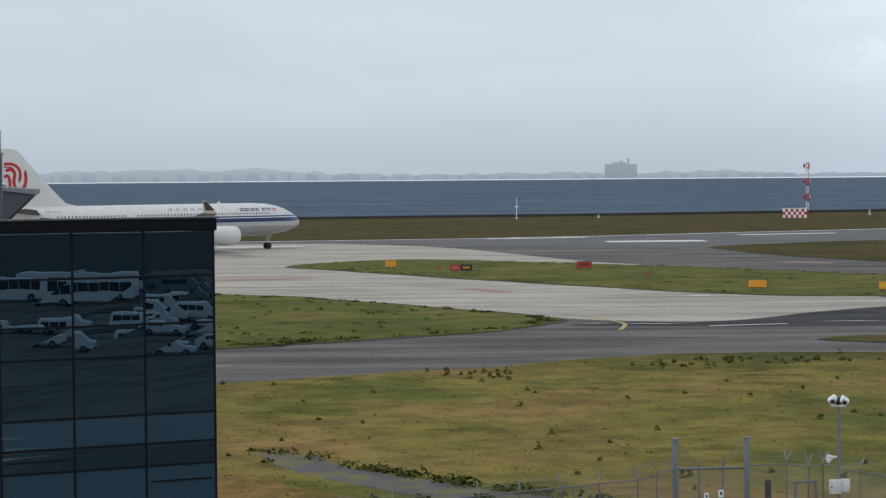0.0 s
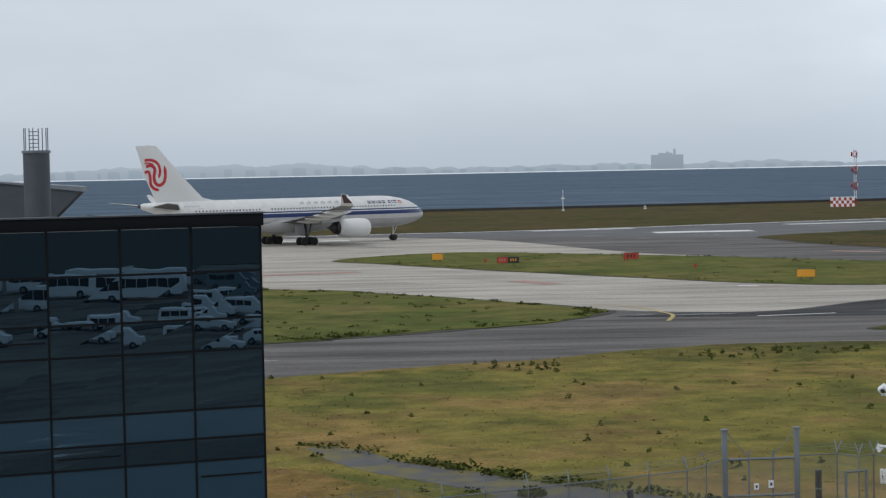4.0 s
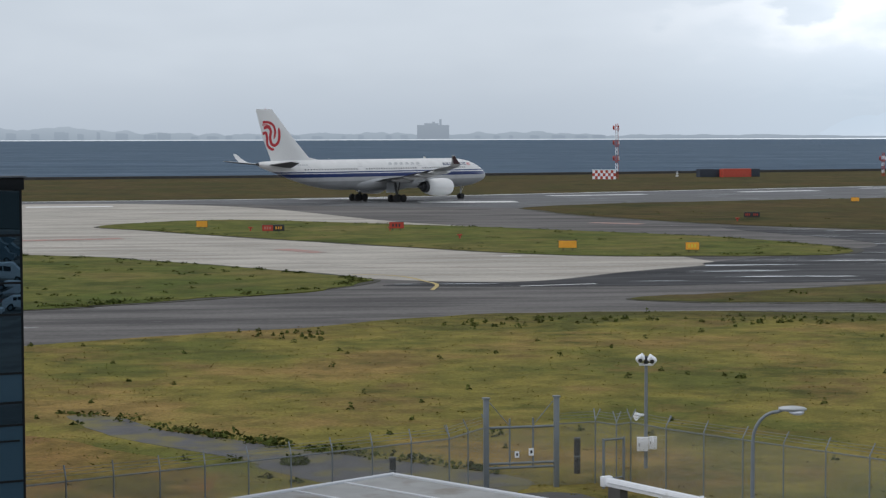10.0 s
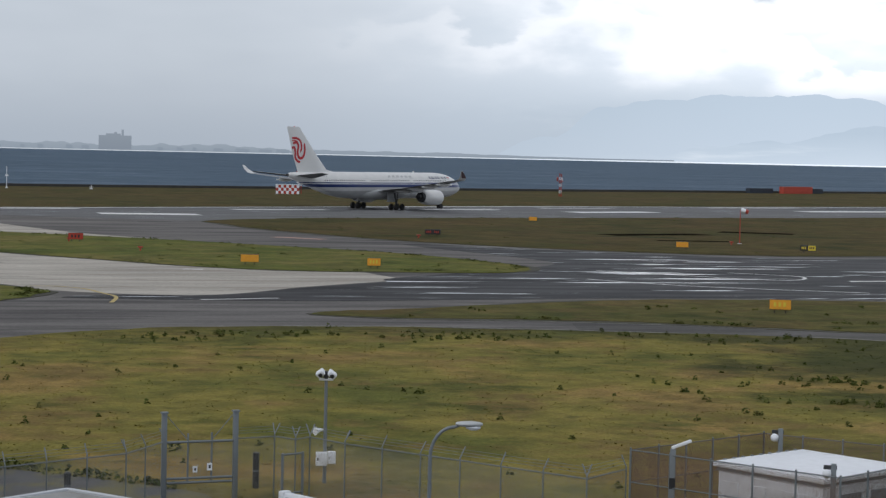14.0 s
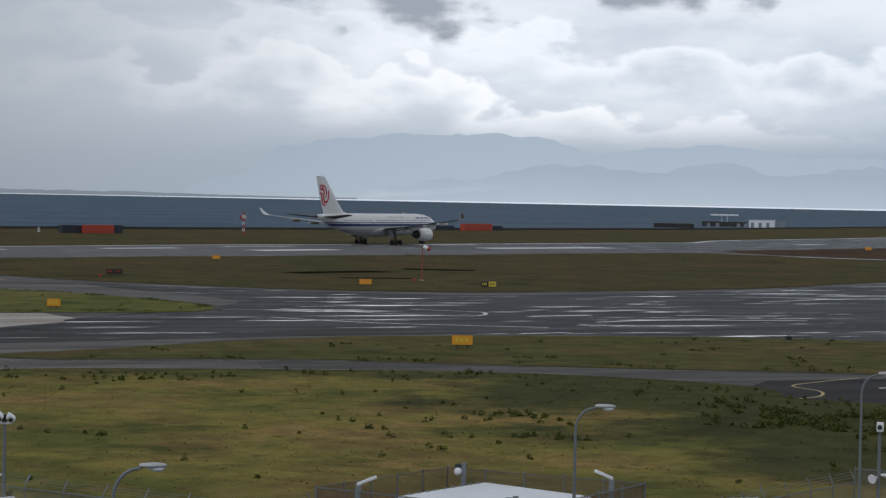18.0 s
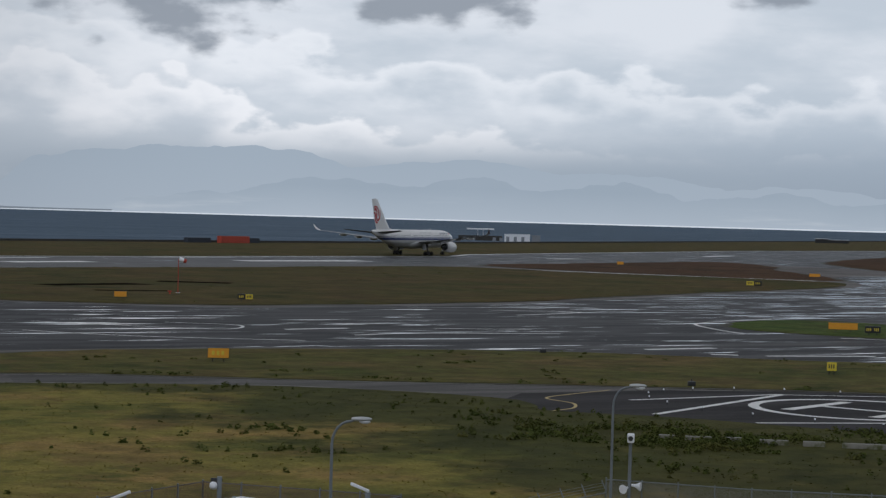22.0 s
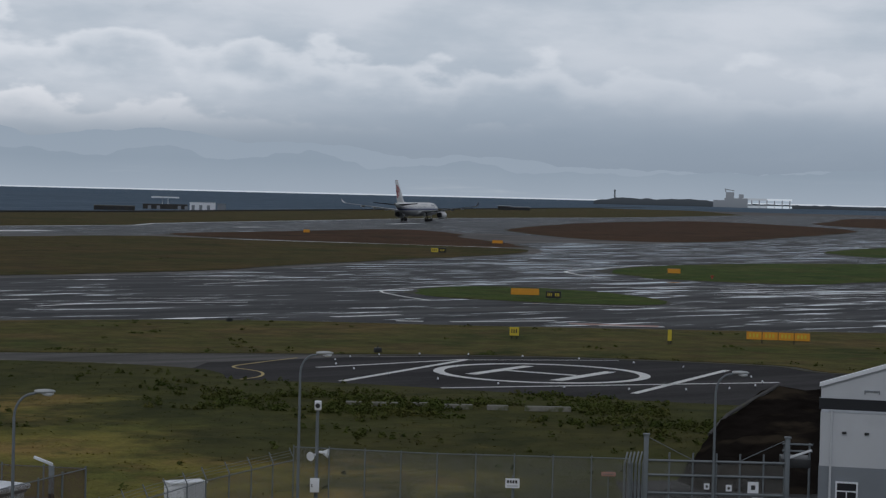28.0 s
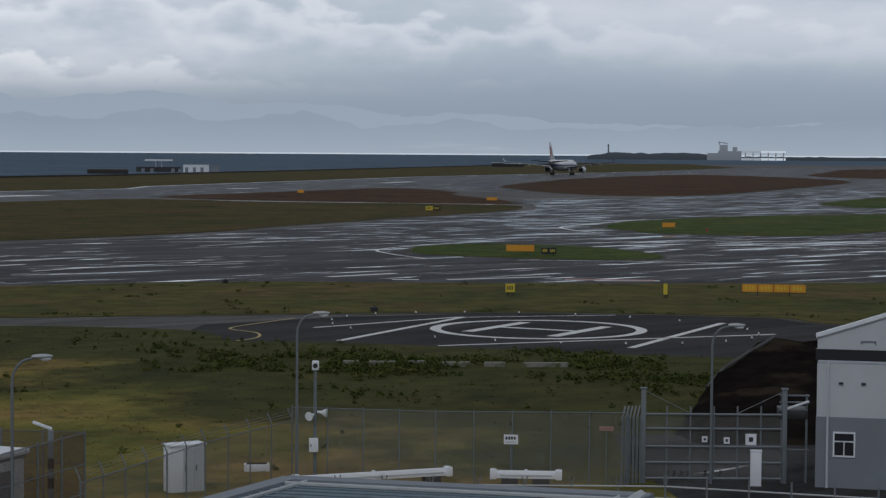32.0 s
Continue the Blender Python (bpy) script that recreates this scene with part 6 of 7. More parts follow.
part("lid", B((-0.22, -0.16, 1.32, 0.22, 0.16, 1.37), bevel=0.01), M["white"], wb)
sg = thing("notice_plate", (48.15, 54.25, 0), -42, "small white notice with unreadable black bars", "sign")
part("plate", B((-0.26, -0.09, 1.55, 0.26, -0.06, 1.9)), M["white"], sg)
for k in range(4):
    part("text_bar", B((-0.2 + k * 0.1, -0.096, 1.72, -0.13 + k * 0.1, -0.089, 1.83)), M["black"], sg)
part("text_bar", B((-0.2, -0.096, 1.6, 0.2, -0.089, 1.65)), M["grey_wall"], sg)
part("clip", T(((0, -0.06, 1.95), (0, 0.02, 1.95), 0.02), ((0, 0.0, 0.0), (0, 0.0, 2.0), 0.03)), M["steel"], sg)


op = thing("warning_board", (50.75, 51.95, 0), -42, "small orange-red board on the fence mesh", "sign")
part("board", B((-0.26, -0.10, 2.08, 0.26, -0.075, 2.24), bevel=0.006), M["paint_red"], op)
part("text_bar", B((-0.2, -0.106, 2.14, 0.2, -0.098, 2.17)), M["old_kerb"], op)
part("bracket", T(((-0.2, -0.075, 2.16), (-0.2, 0.06, 2.16), 0.012), ((0.2, -0.075, 2.16), (0.2, 0.06, 2.16), 0.012), ((0, 0.02, 0), (0, 0.02, 2.25), 0.02), sides=6), M["steel"], op)


def v_fence(a, b, n, forked):
    a, b = Vector(a), Vector(b)
    d = b - a
    ln = d.length
    ob = thing("roadside_fence", (a.x, a.y, 0.0), math.degrees(math.atan2(d.y, d.x)), "low grey pipe fence beside the yard road", "fence", "boundary fences")
    for k in range(n + 1):
        x = ln * k / n
        if forked:
            bm = T(((x, 0, -0.1), (x, 0, 1.02), 0.028), ((x, 0, 1.0), (x + 0.1, 0.05, 1.32), 0.02), ((x, 0, 1.0), (x - 0.1, -0.05, 1.32), 0.02), sides=7)
        else:
            bm = T(((x, 0, -0.1), (x, 0, 1.4), 0.035), sides=7)
        part("post", bm, M["steel"], ob)
    for z in (0.62, 1.02):
        part("rail", T(((0, 0, z), (ln, 0, z), 0.03), sides=7), M["rail_paint"], ob)


v_fence((38.6, 54.6), (48.2, 46.5), 8, True)
v_fence((48.2, 46.5), (52.0, 40.6), 5, False)


# near roofs
def flat_roof(name, apex, left, right, z, mat, rim, ribs, label, rib_mat):
    """A low building seen on its roof: walls, roof sheet, rim and standing ribs."""
    a = Vector((*apex, 0))
    u, v = Vector((*left, 0)), Vector((*right, 0))
    ob = thing(name, (0, 0, 0), 0, label, "building", "low buildings")
    c = [a, a + u, a + u + v, a + v]

    def slab4(k0, k1, z0, z1):
        bm = bmesh.new()
        cen = (c[0] + c[2]) / 2
        q = [cen + (p - cen) * k0 for p in c]
        lo = [bm.verts.new((p.x, p.y, z0)) for p in q]
        hi = [bm.verts.new((p.x, p.y, z1)) for p in [cen + (p - cen) * k1 for p in c]]
        bm.faces.new(hi), bm.faces.new(lo[::-1])
        for i in range(4):
            j = (i + 1) % 4
            bm.faces.new([lo[i], lo[j], hi[j], hi[i]])
        return bm
    part("wall", slab4(0.97, 0.97, -0.1, z - 0.2), M["grey_wall"], ob)
    if name == "low_annex":
        un, vn = u.normalized(), v.normalized()
        for p, d, nrm in ((a, u, vn), (a, v, un), (a + v, u, -vn)):
            q = [(p + nrm * w + d * e) for w, e in ((-0.12, -0.0), (0.28, 0.0))]
            rows = [[(k.x + d.x * e, k.y + d.y * e, h) for k, h in ((q[0], z - 0.25), (q[1], z - 0.25), (q[1], z + 0.10), (q[0], z + 0.13))] for e in (0, 1)]
            part("parapet", loft(rows), M["dark_wall"], ob, "dark sheet parapet")
            k = p + nrm * 0.62
            part("inner_rim", T(((k.x, k.y, z + 0.05), (k.x + d.x, k.y + d.y, z + 0.05), 0.055), sides=6), M["rail_paint"], ob, "pale inner flashing")
        c0, c1 = a + v - vn * 0.2, a + v + un * 1.6
        part("end_cap", T(((c0.x, c0.y, z + 0.05), (c1.x, c1.y, z + 0.05), 0.16), sides=6), M["rail_paint"], ob, "pale flashing at the roof's end")
    part("roof", slab4(0.985, 0.985, z - 0.2, z), mat, ob)
    un, vn = u.normalized(), v.normalized()
    for p, d in ((a, u), (a, v), (a + u, v), (a + v, u)):
        bm = T(((p.x, p.y, z + 0.02), (p.x + d.x, p.y + d.y, z + 0.02), rim), sides=6)
        part("rim", bm, rib_mat, ob)
    for k in range(1, ribs):
        p = a + u * (k / ribs)
        part("rib", T(((p.x, p.y, z + 0.01), (p.x + v.x, p.y + v.y, z + 0.01), 0.035), sides=5), rib_mat, ob)
    return ob


flat_roof("low_annex", (28.45, 40.38), (-11.0, -4.8), (5.35, -7.25), 4.0, M["roof_sheet"], 0.10, 26, "low building with a blue-grey ribbed roof", M["roof_sheet"])
M["old_sheet"] = material("weathered_roof_sheet", (0.34, 0.343, 0.335), 0.7, vary=0.18, scale=1.2, stain=(0.24, 0.22, 0.19), stain_at=0.54, stain_scale=0.9)
flat_roof("white_carport", (3.67, 53.85), (-8.23, -6.39), (3.78, -4.44), 3.0, M["old_sheet"], 0.06, 6, "low carport with stained pale sheet roof", M["grey_wall"])


# hangar at the right
def hangar():
    ob = thing("hangar", (56.6, 47.08, 0.0), -52.5, "grey two-tone steel hangar with a black band", "building")
    w, d, h, rise = 16.0, 12.0, 5.55, 2.6

    def wall_piece(name, z0, z1, mat, label=""):
        return part(name, B((0, 0, z0, w, d, z1)), M[mat], ob, label)
    wall_piece("wall", -0.1, 2.65, "dark_wall", "slate grey lower cladding")
    part("wall", B((0.02, 0.02, 2.65, w - 0.02, d, 4.6)), M["grey_wall"], ob, "pale grey upper cladding")
    part("band", B((-0.04, -0.06, 4.72, w + 0.04, 0.28, 5.12)), M["black"], ob, "black band under the gable")
    part("gable", loft([[(0.02, y, 5.12), (w - 0.02, y, 5.12), (w - 0.02, y, h), (w / 2, y, h + rise), (0.02, y, h)] for y in (0.02, 0.26)]), M["grey_wall"], ob)
    for s in (0, 1):
        x0, x1 = (-0.04, w / 2) if s == 0 else (w / 2, w + 0.04)
        za, zb = (h - 0.02, h + rise) if s == 0 else (h + rise, h - 0.02)
        part("coping", loft([[(x0, y, za), (x1, y, zb), (x1, y, zb + 0.14), (x0, y, za + 0.14)] for y in (-0.08, 0.3)]), M["white"], ob, "white coping along the gable")
    win = part("window", B((0.62, -0.05, 1.2, 1.42, 0.0, 2.12)), M["white"], ob, "white-framed window")
    for x0, x1, z0, z1 in ((0.68, 1.0, 1.27, 1.75), (1.04, 1.36, 1.27, 1.75), (0.68, 1.36, 1.8, 2.06)):
        part("pane", B((x0, -0.06, z0, x1, -0.045, z1)), M["plane_dark"], win)
    part("downpipe", T(((0.42, -0.07, 0), (0.42, -0.07, 4.7), 0.045)), M["grey_wall"], ob)
    for x in (0.8, 1.6, 2.7):
        part("vent", B((x, -0.06, 3.85, x + 0.16, 0.02, 3.93), bevel=0.01), M["dark_steel"], ob)
    part("wall_box", B((3.2, -0.12, 0.75, 3.5, 0.0, 1.05), bevel=0.02), M["dark_wall"], ob)
    part("lintel_vent", B((1.55, -0.03, 5.42, 2.1, 0.02, 5.46), (1.55, -0.03, 5.32, 1.59, 0.02, 5.42), (2.06, -0.03, 5.32, 2.1, 0.02, 5.42)), M["dark_wall"], ob)
    for k in range(26):
        x = 0.3 + k * 0.6
        part("cladding_seam", B((x, -0.012, 0, x + 0.02, 0.03, 2.6)), M["dark_wall"], ob)


hangar()
lean = thing("lean_to", (56.35, 48.75, 0), -45, "small dark canopy with a white strip beside the hangar", "canopy")
part("roof", B((0.1, -0.2, 2.42, 1.15, 1.2, 2.75), bevel=0.03), M["dark_steel"], lean)
strip_bar = part("strip", B((-0.45, -0.05, -0.04, 0.45, 0.05, 0.04), bevel=0.02), M["white"], lean, "slanted white strip lamp")
strip_bar.matrix_basis = pose(0.75, -0.25, 2.95, 0, -20, 0)
for x in (0.2, 1.1):
    part("post", T(((x, -0.15, -0.1), (x, -0.15, 3.35), 0.045)), M["steel"], lean)
for k in range(2):
    part("rail", T(((0.1, -0.2, 3.05 + k * 0.25), (1.2, -0.2, 3.05 + k * 0.25), 0.035)), M["steel"], lean)
part("rail", T(((0.1, -0.2, 1.3), (1.2, -0.2, 1.3), 0.03)), M["steel"], lean)
for k, x in enumerate((0.95, 1.2, 1.45, 1.7, 2.35, 2.65, 2.95)):
    hx, hy = 52.3 + x * 0.77 + 0.5, 51.6 - x * 0.635 + 0.6
    ob = thing("wheel_stop", (hx, hy, 0.04), -40 + 10 * (k % 3), "small black folding stop on the drive", "stop", "black stops")
    part("foot", B((-0.1, -0.07, 0, 0.1, 0.07, 0.06), bevel=0.01), M["black"], ob)
    part("arm", T(((-0.06, 0, 0.04), (0.08, 0, 0.3), 0.04), ((0.08, 0, 0.3), (-0.02, 0, 0.36), 0.04), sides=6), M["black"], ob)


# dark embankment behind the gate, with a kerb along its crest
def embankment():
    rows = []
    crest = [(72.5, 67.2, 0.6), (75.0, 68.3, 1.35), (78.5, 69.8, 1.8), (82.0, 71.2, 2.25), (86.5, 70.0, 2.0), (92, 66, 2.0)]
    foot = [(61.0, 58.6, 0.0), (61.2, 56.6, 0.0), (64.0, 54.0, 0.0), (68.5, 53.0, 0.0), (73.5, 51.0, 0.0), (80, 48, 0.0)]
    pairs = []
    for (c0, f0), (c1, f1) in zip(zip(crest, foot), zip(crest[1:], foot[1:])):
        for s in range(5):
            pairs.append((Vector(c0).lerp(Vector(c1), s / 5), Vector(f0).lerp(Vector(f1), s / 5)))
    for c, f in pairs:
        line = [Vector((f.x, f.y, -0.3))]
        for k in range(15):
            u = k / 14
            p = f.lerp(c, u)
            p.z = c.z * (u ** 0.8) + (noise.noise((p.x * 0.6, p.y * 0.6, 2)) * 0.22 + noise.noise((p.x * 2.1, p.y * 2.1, 5)) * 0.12) * (1 if k else 0)
            line.append(p)
        back = c + (c - f).normalized() * 4
        line.append(Vector((back.x, back.y, c.z - 0.6)))
        line.append(Vector((back.x, back.y, -0.3)))
        rows.append([tuple(p) for p in line])
    ob = new("embankment", finish(loft(rows), "embankment", M["mound"], 60))
    tagged(ob, "dark covered earth embankment behind the gate", "embankment", kind="structure")
    kb = thing("kerb", (0, 0, 0), 0, "pale worn kerb along the embankment crest", "kerb")
    for a, b in zip(crest, crest[1:4]):
        part("kerb_stone", T(((a[0], a[1], a[2] + 0.05), (b[0], b[1], b[2] + 0.05), 0.11), sides=6), M["path"], kb)


embankment()
slab("gate_road", [(50, 47), (62, 38), (72, 47), (67, 58), (60, 61), (55, 55)], -0.03, 0.06, M["drive"], "grey worn gravel drive behind the gate", "road", smooth=False)
slab("service_road", [(-16, 60), (0, 62), (5, 64), (8.2, 67), (11, 66.6), (12.5, 62), (14.5, 56), (22, 48), (34, 50), (52, 42), (70, 30), (60, 10), (-30, 10), (-30, 50)], -0.03, 0.054, M["path"], "grey gravelly yard before the fence", "yard", wobble=0.6)
TRACK = [(-8.2, 88.0), (-6.1, 87.3), (-3.9, 83.2), (-1.8, 81.2), (1.3, 77.6), (4.3, 75.1), (7.2, 72.4), (9.5, 69.5), (8.5, 66.5), (4.5, 67.4), (1.5, 71.2), (-0.6, 75.2), (-4.3, 79.6), (-7.3, 84.4)]
M["track"] = material("broken_asphalt_track", (0.10, 0.098, 0.10), 0.85, vary=0.3, scale=0.9, fine=20, bump=0.3, stain=(0.17, 0.15, 0.055), stain_at=0.46, stain_scale=0.5)
slab("track", TRACK, -0.03, 0.057, M["track"], "cracked grey asphalt track through the grass", "track", wobble=0.9)
slab("grass_dry_patch", [(-14, 82.5), (-9, 82), (-6, 78.5), (-3, 75), (-1.5, 70.5), (-5, 66.5), (-12, 64), (-18, 72)], -0.03, 0.055, M["orange_grass"], "dry orange-brown grass by the track", "grass", wobble=1.8)


# edge lights and stones round the helipad
for k in range(22):
    a = 2 * math.pi * k / 22
    p = hp(15.5 * math.cos(a), 10.8 * math.sin(a))
    ob = thing("edge_light", (*p, 0.0), 0, "small white edge light by the helipad", "light", "helipad edge lights")
    part("stem", T(((0, 0, -0.05), (0, 0, 0.16), 0.03)), M["dark_steel"], ob)
    part("globe", T(((0, 0, 0.16), (0, 0, 0.28), 0.065, 0.04)), M["white"], ob)
for i, (x, y, ln) in enumerate(((67.9, 90.2, 0.9), (69.2, 89.0, 1.5), (70.9, 87.9, 1.0), (72.3, 86.2, 1.6), (74.0, 84.8, 1.2), (76.2, 83.0, 2.6))):
    ob = thing("kerb_block", (x, y, 0.04), -36, "weathered pale kerb block in the weeds", "block", "kerb blocks")
    part("block", B((-ln / 2, -0.2, -0.1, ln / 2, 0.2, 0.28), bevel=0.03), M["old_kerb"], ob)
for at in ((100.7, 152.9), (92.2, 119.6)):
    ob = thing("black_marker", (*at, 0.05), 0, "small black box light on the grass edge", "light", "black edge boxes")
    part("box", B((-0.25, -0.2, -0.1, 0.25, 0.2, 0.35), bevel=0.05), M["black"], ob)
    part("stem", T(((0, 0, 0.35), (0, 0, 0.5), 0.05)), M["black"], ob)


# ---- glass building, its roof parts and the car park that it mirrors ----
def glass_building():
    ob = thing("glass_building", (-5.14, 44.7, 0.0), math.degrees(math.atan2(0.407, 0.914)) + 180, "dark glass-fronted office building with thin black mullions", "building")
    # x runs along the front away from the corner, +y into the open air before the front
    cols, pw = 12, 1.60
    joints = [11.05, 10.05, 9.0, 8.3, 7.0, 6.35, 5.85, 4.6, 3.95, 3.4, 2.2, 1.55, 1.0, 0.0]
    ln = cols * pw
    part("core", B((0.06, -17.0, -0.1, ln, -0.14, 11.0)), M["frame"], ob, "dark building core behind the glass")
    part("fascia", B((-0.06, -0.32, 11.05, ln + 0.2, 0.10, 11.32), bevel=0.02), M["frame"], ob, "dark roof fascia")
    part("side_fascia", B((-0.06, -17.2, 10.9, 0.06, -0.32, 11.06), bevel=0.01), M["frame"], ob, "dark side fascia")
    part("coping", B((-0.10, -0.36, 11.32, ln + 0.2, 0.16, 11.36), bevel=0.01), M["vent_grey"], ob, "thin metal coping")
    random.seed(3)
    for i in range(cols):
        for z1, z0 in zip(joints, joints[1:]):
            x0, x1 = i * pw + 0.02, (i + 1) * pw - 0.02
            t = [random.uniform(-0.0025, 0.0025) for _ in range(4)]
            vs = [(x0, t[0], z0 + 0.02), (x1, t[1], z0 + 0.02), (x1, t[2], z1 - 0.02), (x0, t[3], z1 - 0.02)]
            vs += [(x, y - 0.03, z) for x, y, z in vs]
            fs = [(3, 2, 1, 0), (4, 5, 6, 7), (0, 1, 5, 4), (1, 2, 6, 5), (2, 3, 7, 6), (3, 0, 4, 7)]
            # drawn blinds behind the tall lower panes, dark spandrels and open rooms between them
            pale = (z1 < 7.2 and z1 - z0 > 0.6) != (random.random() < 0.16)
            kind = M["blind_glass" if pale and z1 < 7.2 else "glass"]
            part("pane", mesh_of("pane", vs, fs, kind), kind, ob)
    for i in range(cols + 1):
        part("mullion", B((i * pw - 0.025, -0.1, 0, i * pw + 0.025, 0.012, 11.05)), M["frame"], ob)
    for z in joints[1:-1]:
        part("transom", B((0, -0.1, z - 0.025, ln, 0.010, z + 0.025)), M["frame"], ob)
    for i, z in ((1, 9.5), (3, 8.65), (2, 6.1), (0, 5.5)):
        part("opening_frame", B((i * pw + 0.1, -0.05, z - 0.02, i * pw + pw - 0.1, 0.016, z + 0.02)), M["frame"], ob)
    return ob


glass_building()
vent = thing("roof_vent", (-11.7, 51.6, 11.0), 0, "grey round roof vent with a cage on top", "vent")
part("pipe", T(((0, 0, -0.4), (0, 0, 1.85), 0.34), sides=24), M["vent_grey"], vent)
part("collar", T(((0, 0, 1.85), (0, 0, 1.92), 0.37), sides=24), M["steel"], vent)
for k in range(8):
    a = 2 * math.pi * k / 8
    part("cage_bar", T(((0.31 * math.cos(a), 0.31 * math.sin(a), 1.9), (0.31 * math.cos(a), 0.31 * math.sin(a), 2.5), 0.014), sides=5), M["steel"], vent)
for k in range(5):
    part("cage_rung", T(((-0.12, -0.31, 2.0 + 0.1 * k), (0.12, -0.31, 2.0 + 0.1 * k), 0.012), sides=5), M["steel"], vent)
canopy = thing("roof_canopy", (-14.17, 55.6, 11.0), 9, "slate grey curved roof canopy", "canopy")
part("canopy", loft([[(x, y, z) for x, z in ((-6.0, 0.0), (1.9, 0.0), (2.75, 0.82), (2.75, 0.90), (0.5, 1.08), (-2.0, 1.22), (-6.0, 1.30))] for y in (0, 3.0)]), M["vent_grey"], canopy)
part("canopy_edge", loft([[(x, y, z) for x, z in ((2.78, 0.80), (2.80, 0.94), (0.5, 1.12), (-2.0, 1.26), (-6.0, 1.34), (-6.0, 1.31), (0.5, 1.085))] for y in (-0.04, 3.04)]), M["dark_wall"], canopy)


def wheel_at(parent, x, y, r=0.32, w=0.22):
    t = part("wheel", T(((x, y - w / 2, r), (x, y + w / 2, r), r), sides=16), M["tyre"], parent)
    part("rim", T(((x, y - w / 2 - 0.01, r), (x, y + w / 2 + 0.01, r), r * 0.55), sides=12), M["steel"], t)


def vehicle(name, at, turn, size, mat, label, cat, nose, glass_z, rows=1):
    """A road vehicle: shaped body shell, window bands, wheels, lamps."""
    ln, w, h = size
    ob = thing(name, (*at, LOT), turn, label, cat, "parked vehicles")
    hl = ln / 2
    prof = [(-hl, 0.35), (hl, 0.35), (hl, 0.35 + (h - 0.35) * 0.45), (hl - nose[0], 0.35 + (h - 0.35) * nose[1]), (hl - nose[2], h), (-hl + nose[3], h), (-hl, 0.35 + (h - 0.35) * 0.5)]
    bm = loft([[(x, y, z) for x, z in prof] for y in (-w / 2, w / 2)])
    bmesh.ops.bevel(bm, geom=list(bm.edges), offset=0.07, segments=2, affect="EDGES")
    body = part("body", bm, M[mat], ob)
    z0, z1 = glass_z
    for s in (-1, 1):
        n = max(2, int(ln / 1.5))
        for k in range(n):
            x0 = -hl + nose[3] + 0.25 + k * (ln - nose[2] - nose[3] - 0.4) / n
            x1 = x0 + (ln - nose[2] - nose[3] - 0.4) / n - 0.08
            part("window", B((x0, s * w / 2 - 0.012, z0, x1, s * w / 2 + 0.012, z1)), M["plane_dark"], body)
    for x in (-hl + ln * 0.2, hl - ln * 0.2):
        for s in (-1, 1):
            wheel_at(ob, x, s * (w / 2 - 0.1), 0.33 if h < 2.4 else 0.48)
    for s in (-1, 1):
        part("headlight", B((hl - 0.03, s * w * 0.36 - 0.15, 0.7, hl + 0.02, s * w * 0.36 + 0.15, 0.88)), M["white"], ob)
        part("tail_light", B((-hl - 0.02, s * w * 0.42 - 0.08, 0.8, -hl + 0.03, s * w * 0.42 + 0.08, 1.1)), M["red"], ob)
    part("bumper", B((hl - 0.05, -w / 2 + 0.05, 0.3, hl + 0.06, w / 2 - 0.05, 0.52), bevel=0.03), M["dark_steel"], ob)
    return ob


VAN = dict(size=(4.7, 1.7, 1.98), mat="white", nose=(0.75, 0.5, 1.5, 0.15), glass_z=(1.2, 1.72))
CAR = dict(size=(4.3, 1.7, 1.45), mat="white", nose=(1.1, 0.52, 2.0, 0.8), glass_z=(0.95, 1.3))
BUS = dict(size=(10.5, 2.5, 3.2), mat="white", nose=(0.25, 0.6, 0.6, 0.1), glass_z=(1.5, 2.6))
LOT = -3.2
for at, turn in (((77.2, -73.9), 52), ((76.0, -75.6), 50), ((89.2, -74.1), 48), ((102.0, -84.2), 49), ((105.6, -83.2), 50), ((95.4, -78.2), 49), ((84.6, -78.9), 50), ((69.5, -78.2), 50), ((63.5, -81.1), 50)):
    vehicle("van", at, turn, label="white van parked in the car park", cat="van", **VAN)
for at, turn in (((82.6, -67.8), 50), ((90.0, -70.8), 47), ((86.5, -65.6), 49), ((94.3, -68.2), 50)):
    vehicle("car", at, turn, label="white car parked in the car park", cat="car", **CAR)
for at, turn in (((129.8, -128.5), 52), ((126.0, -133.9), 50), ((112.9, -126.7), 50), ((118.3, -117.4), 52), ((103.5, -133.0), 51), ((94.6, -138.2), 51)):
    vehicle("coach", at, turn, label="white coach parked in the car park", cat="bus", **BUS)
TRUCK = dict(VAN, size=(5.2, 1.9, 2.3), mat="roof_sheet")
for at in ((129.6, -116.3), (131.5, -113.6), (124.6, -107.1)):
    vehicle("truck", at, 50, label="blue-grey light truck parked in the car park", cat="truck", **TRUCK)
slab("car_park", [(-900, -15.2), (2400, -15.2), (2400, -900), (-900, -900)], -3.6, LOT, M["asphalt"], "grey asphalt of the landside car park", "car park", smooth=False)
slab("grass_landside", [(79.8, -216.7), (161.3, -179.6), (235.4, -120.4), (450.2, -201.9), (302.0, -438.9), (20.6, -364.8)], -3.3, -3.1, M["far_bank"], "dark green bank behind the car park", "grass")
slab("grass_verge", [(62.0, -83.4), (79.8, -92.2), (102.0, -101.1), (128.0, -104.1), (128.7, -100.4), (102.0, -96.7), (80.6, -88.5), (64.3, -79.6)], -3.3, -3.12, M["far_bank"], "dark green verge in the car park", "grass")


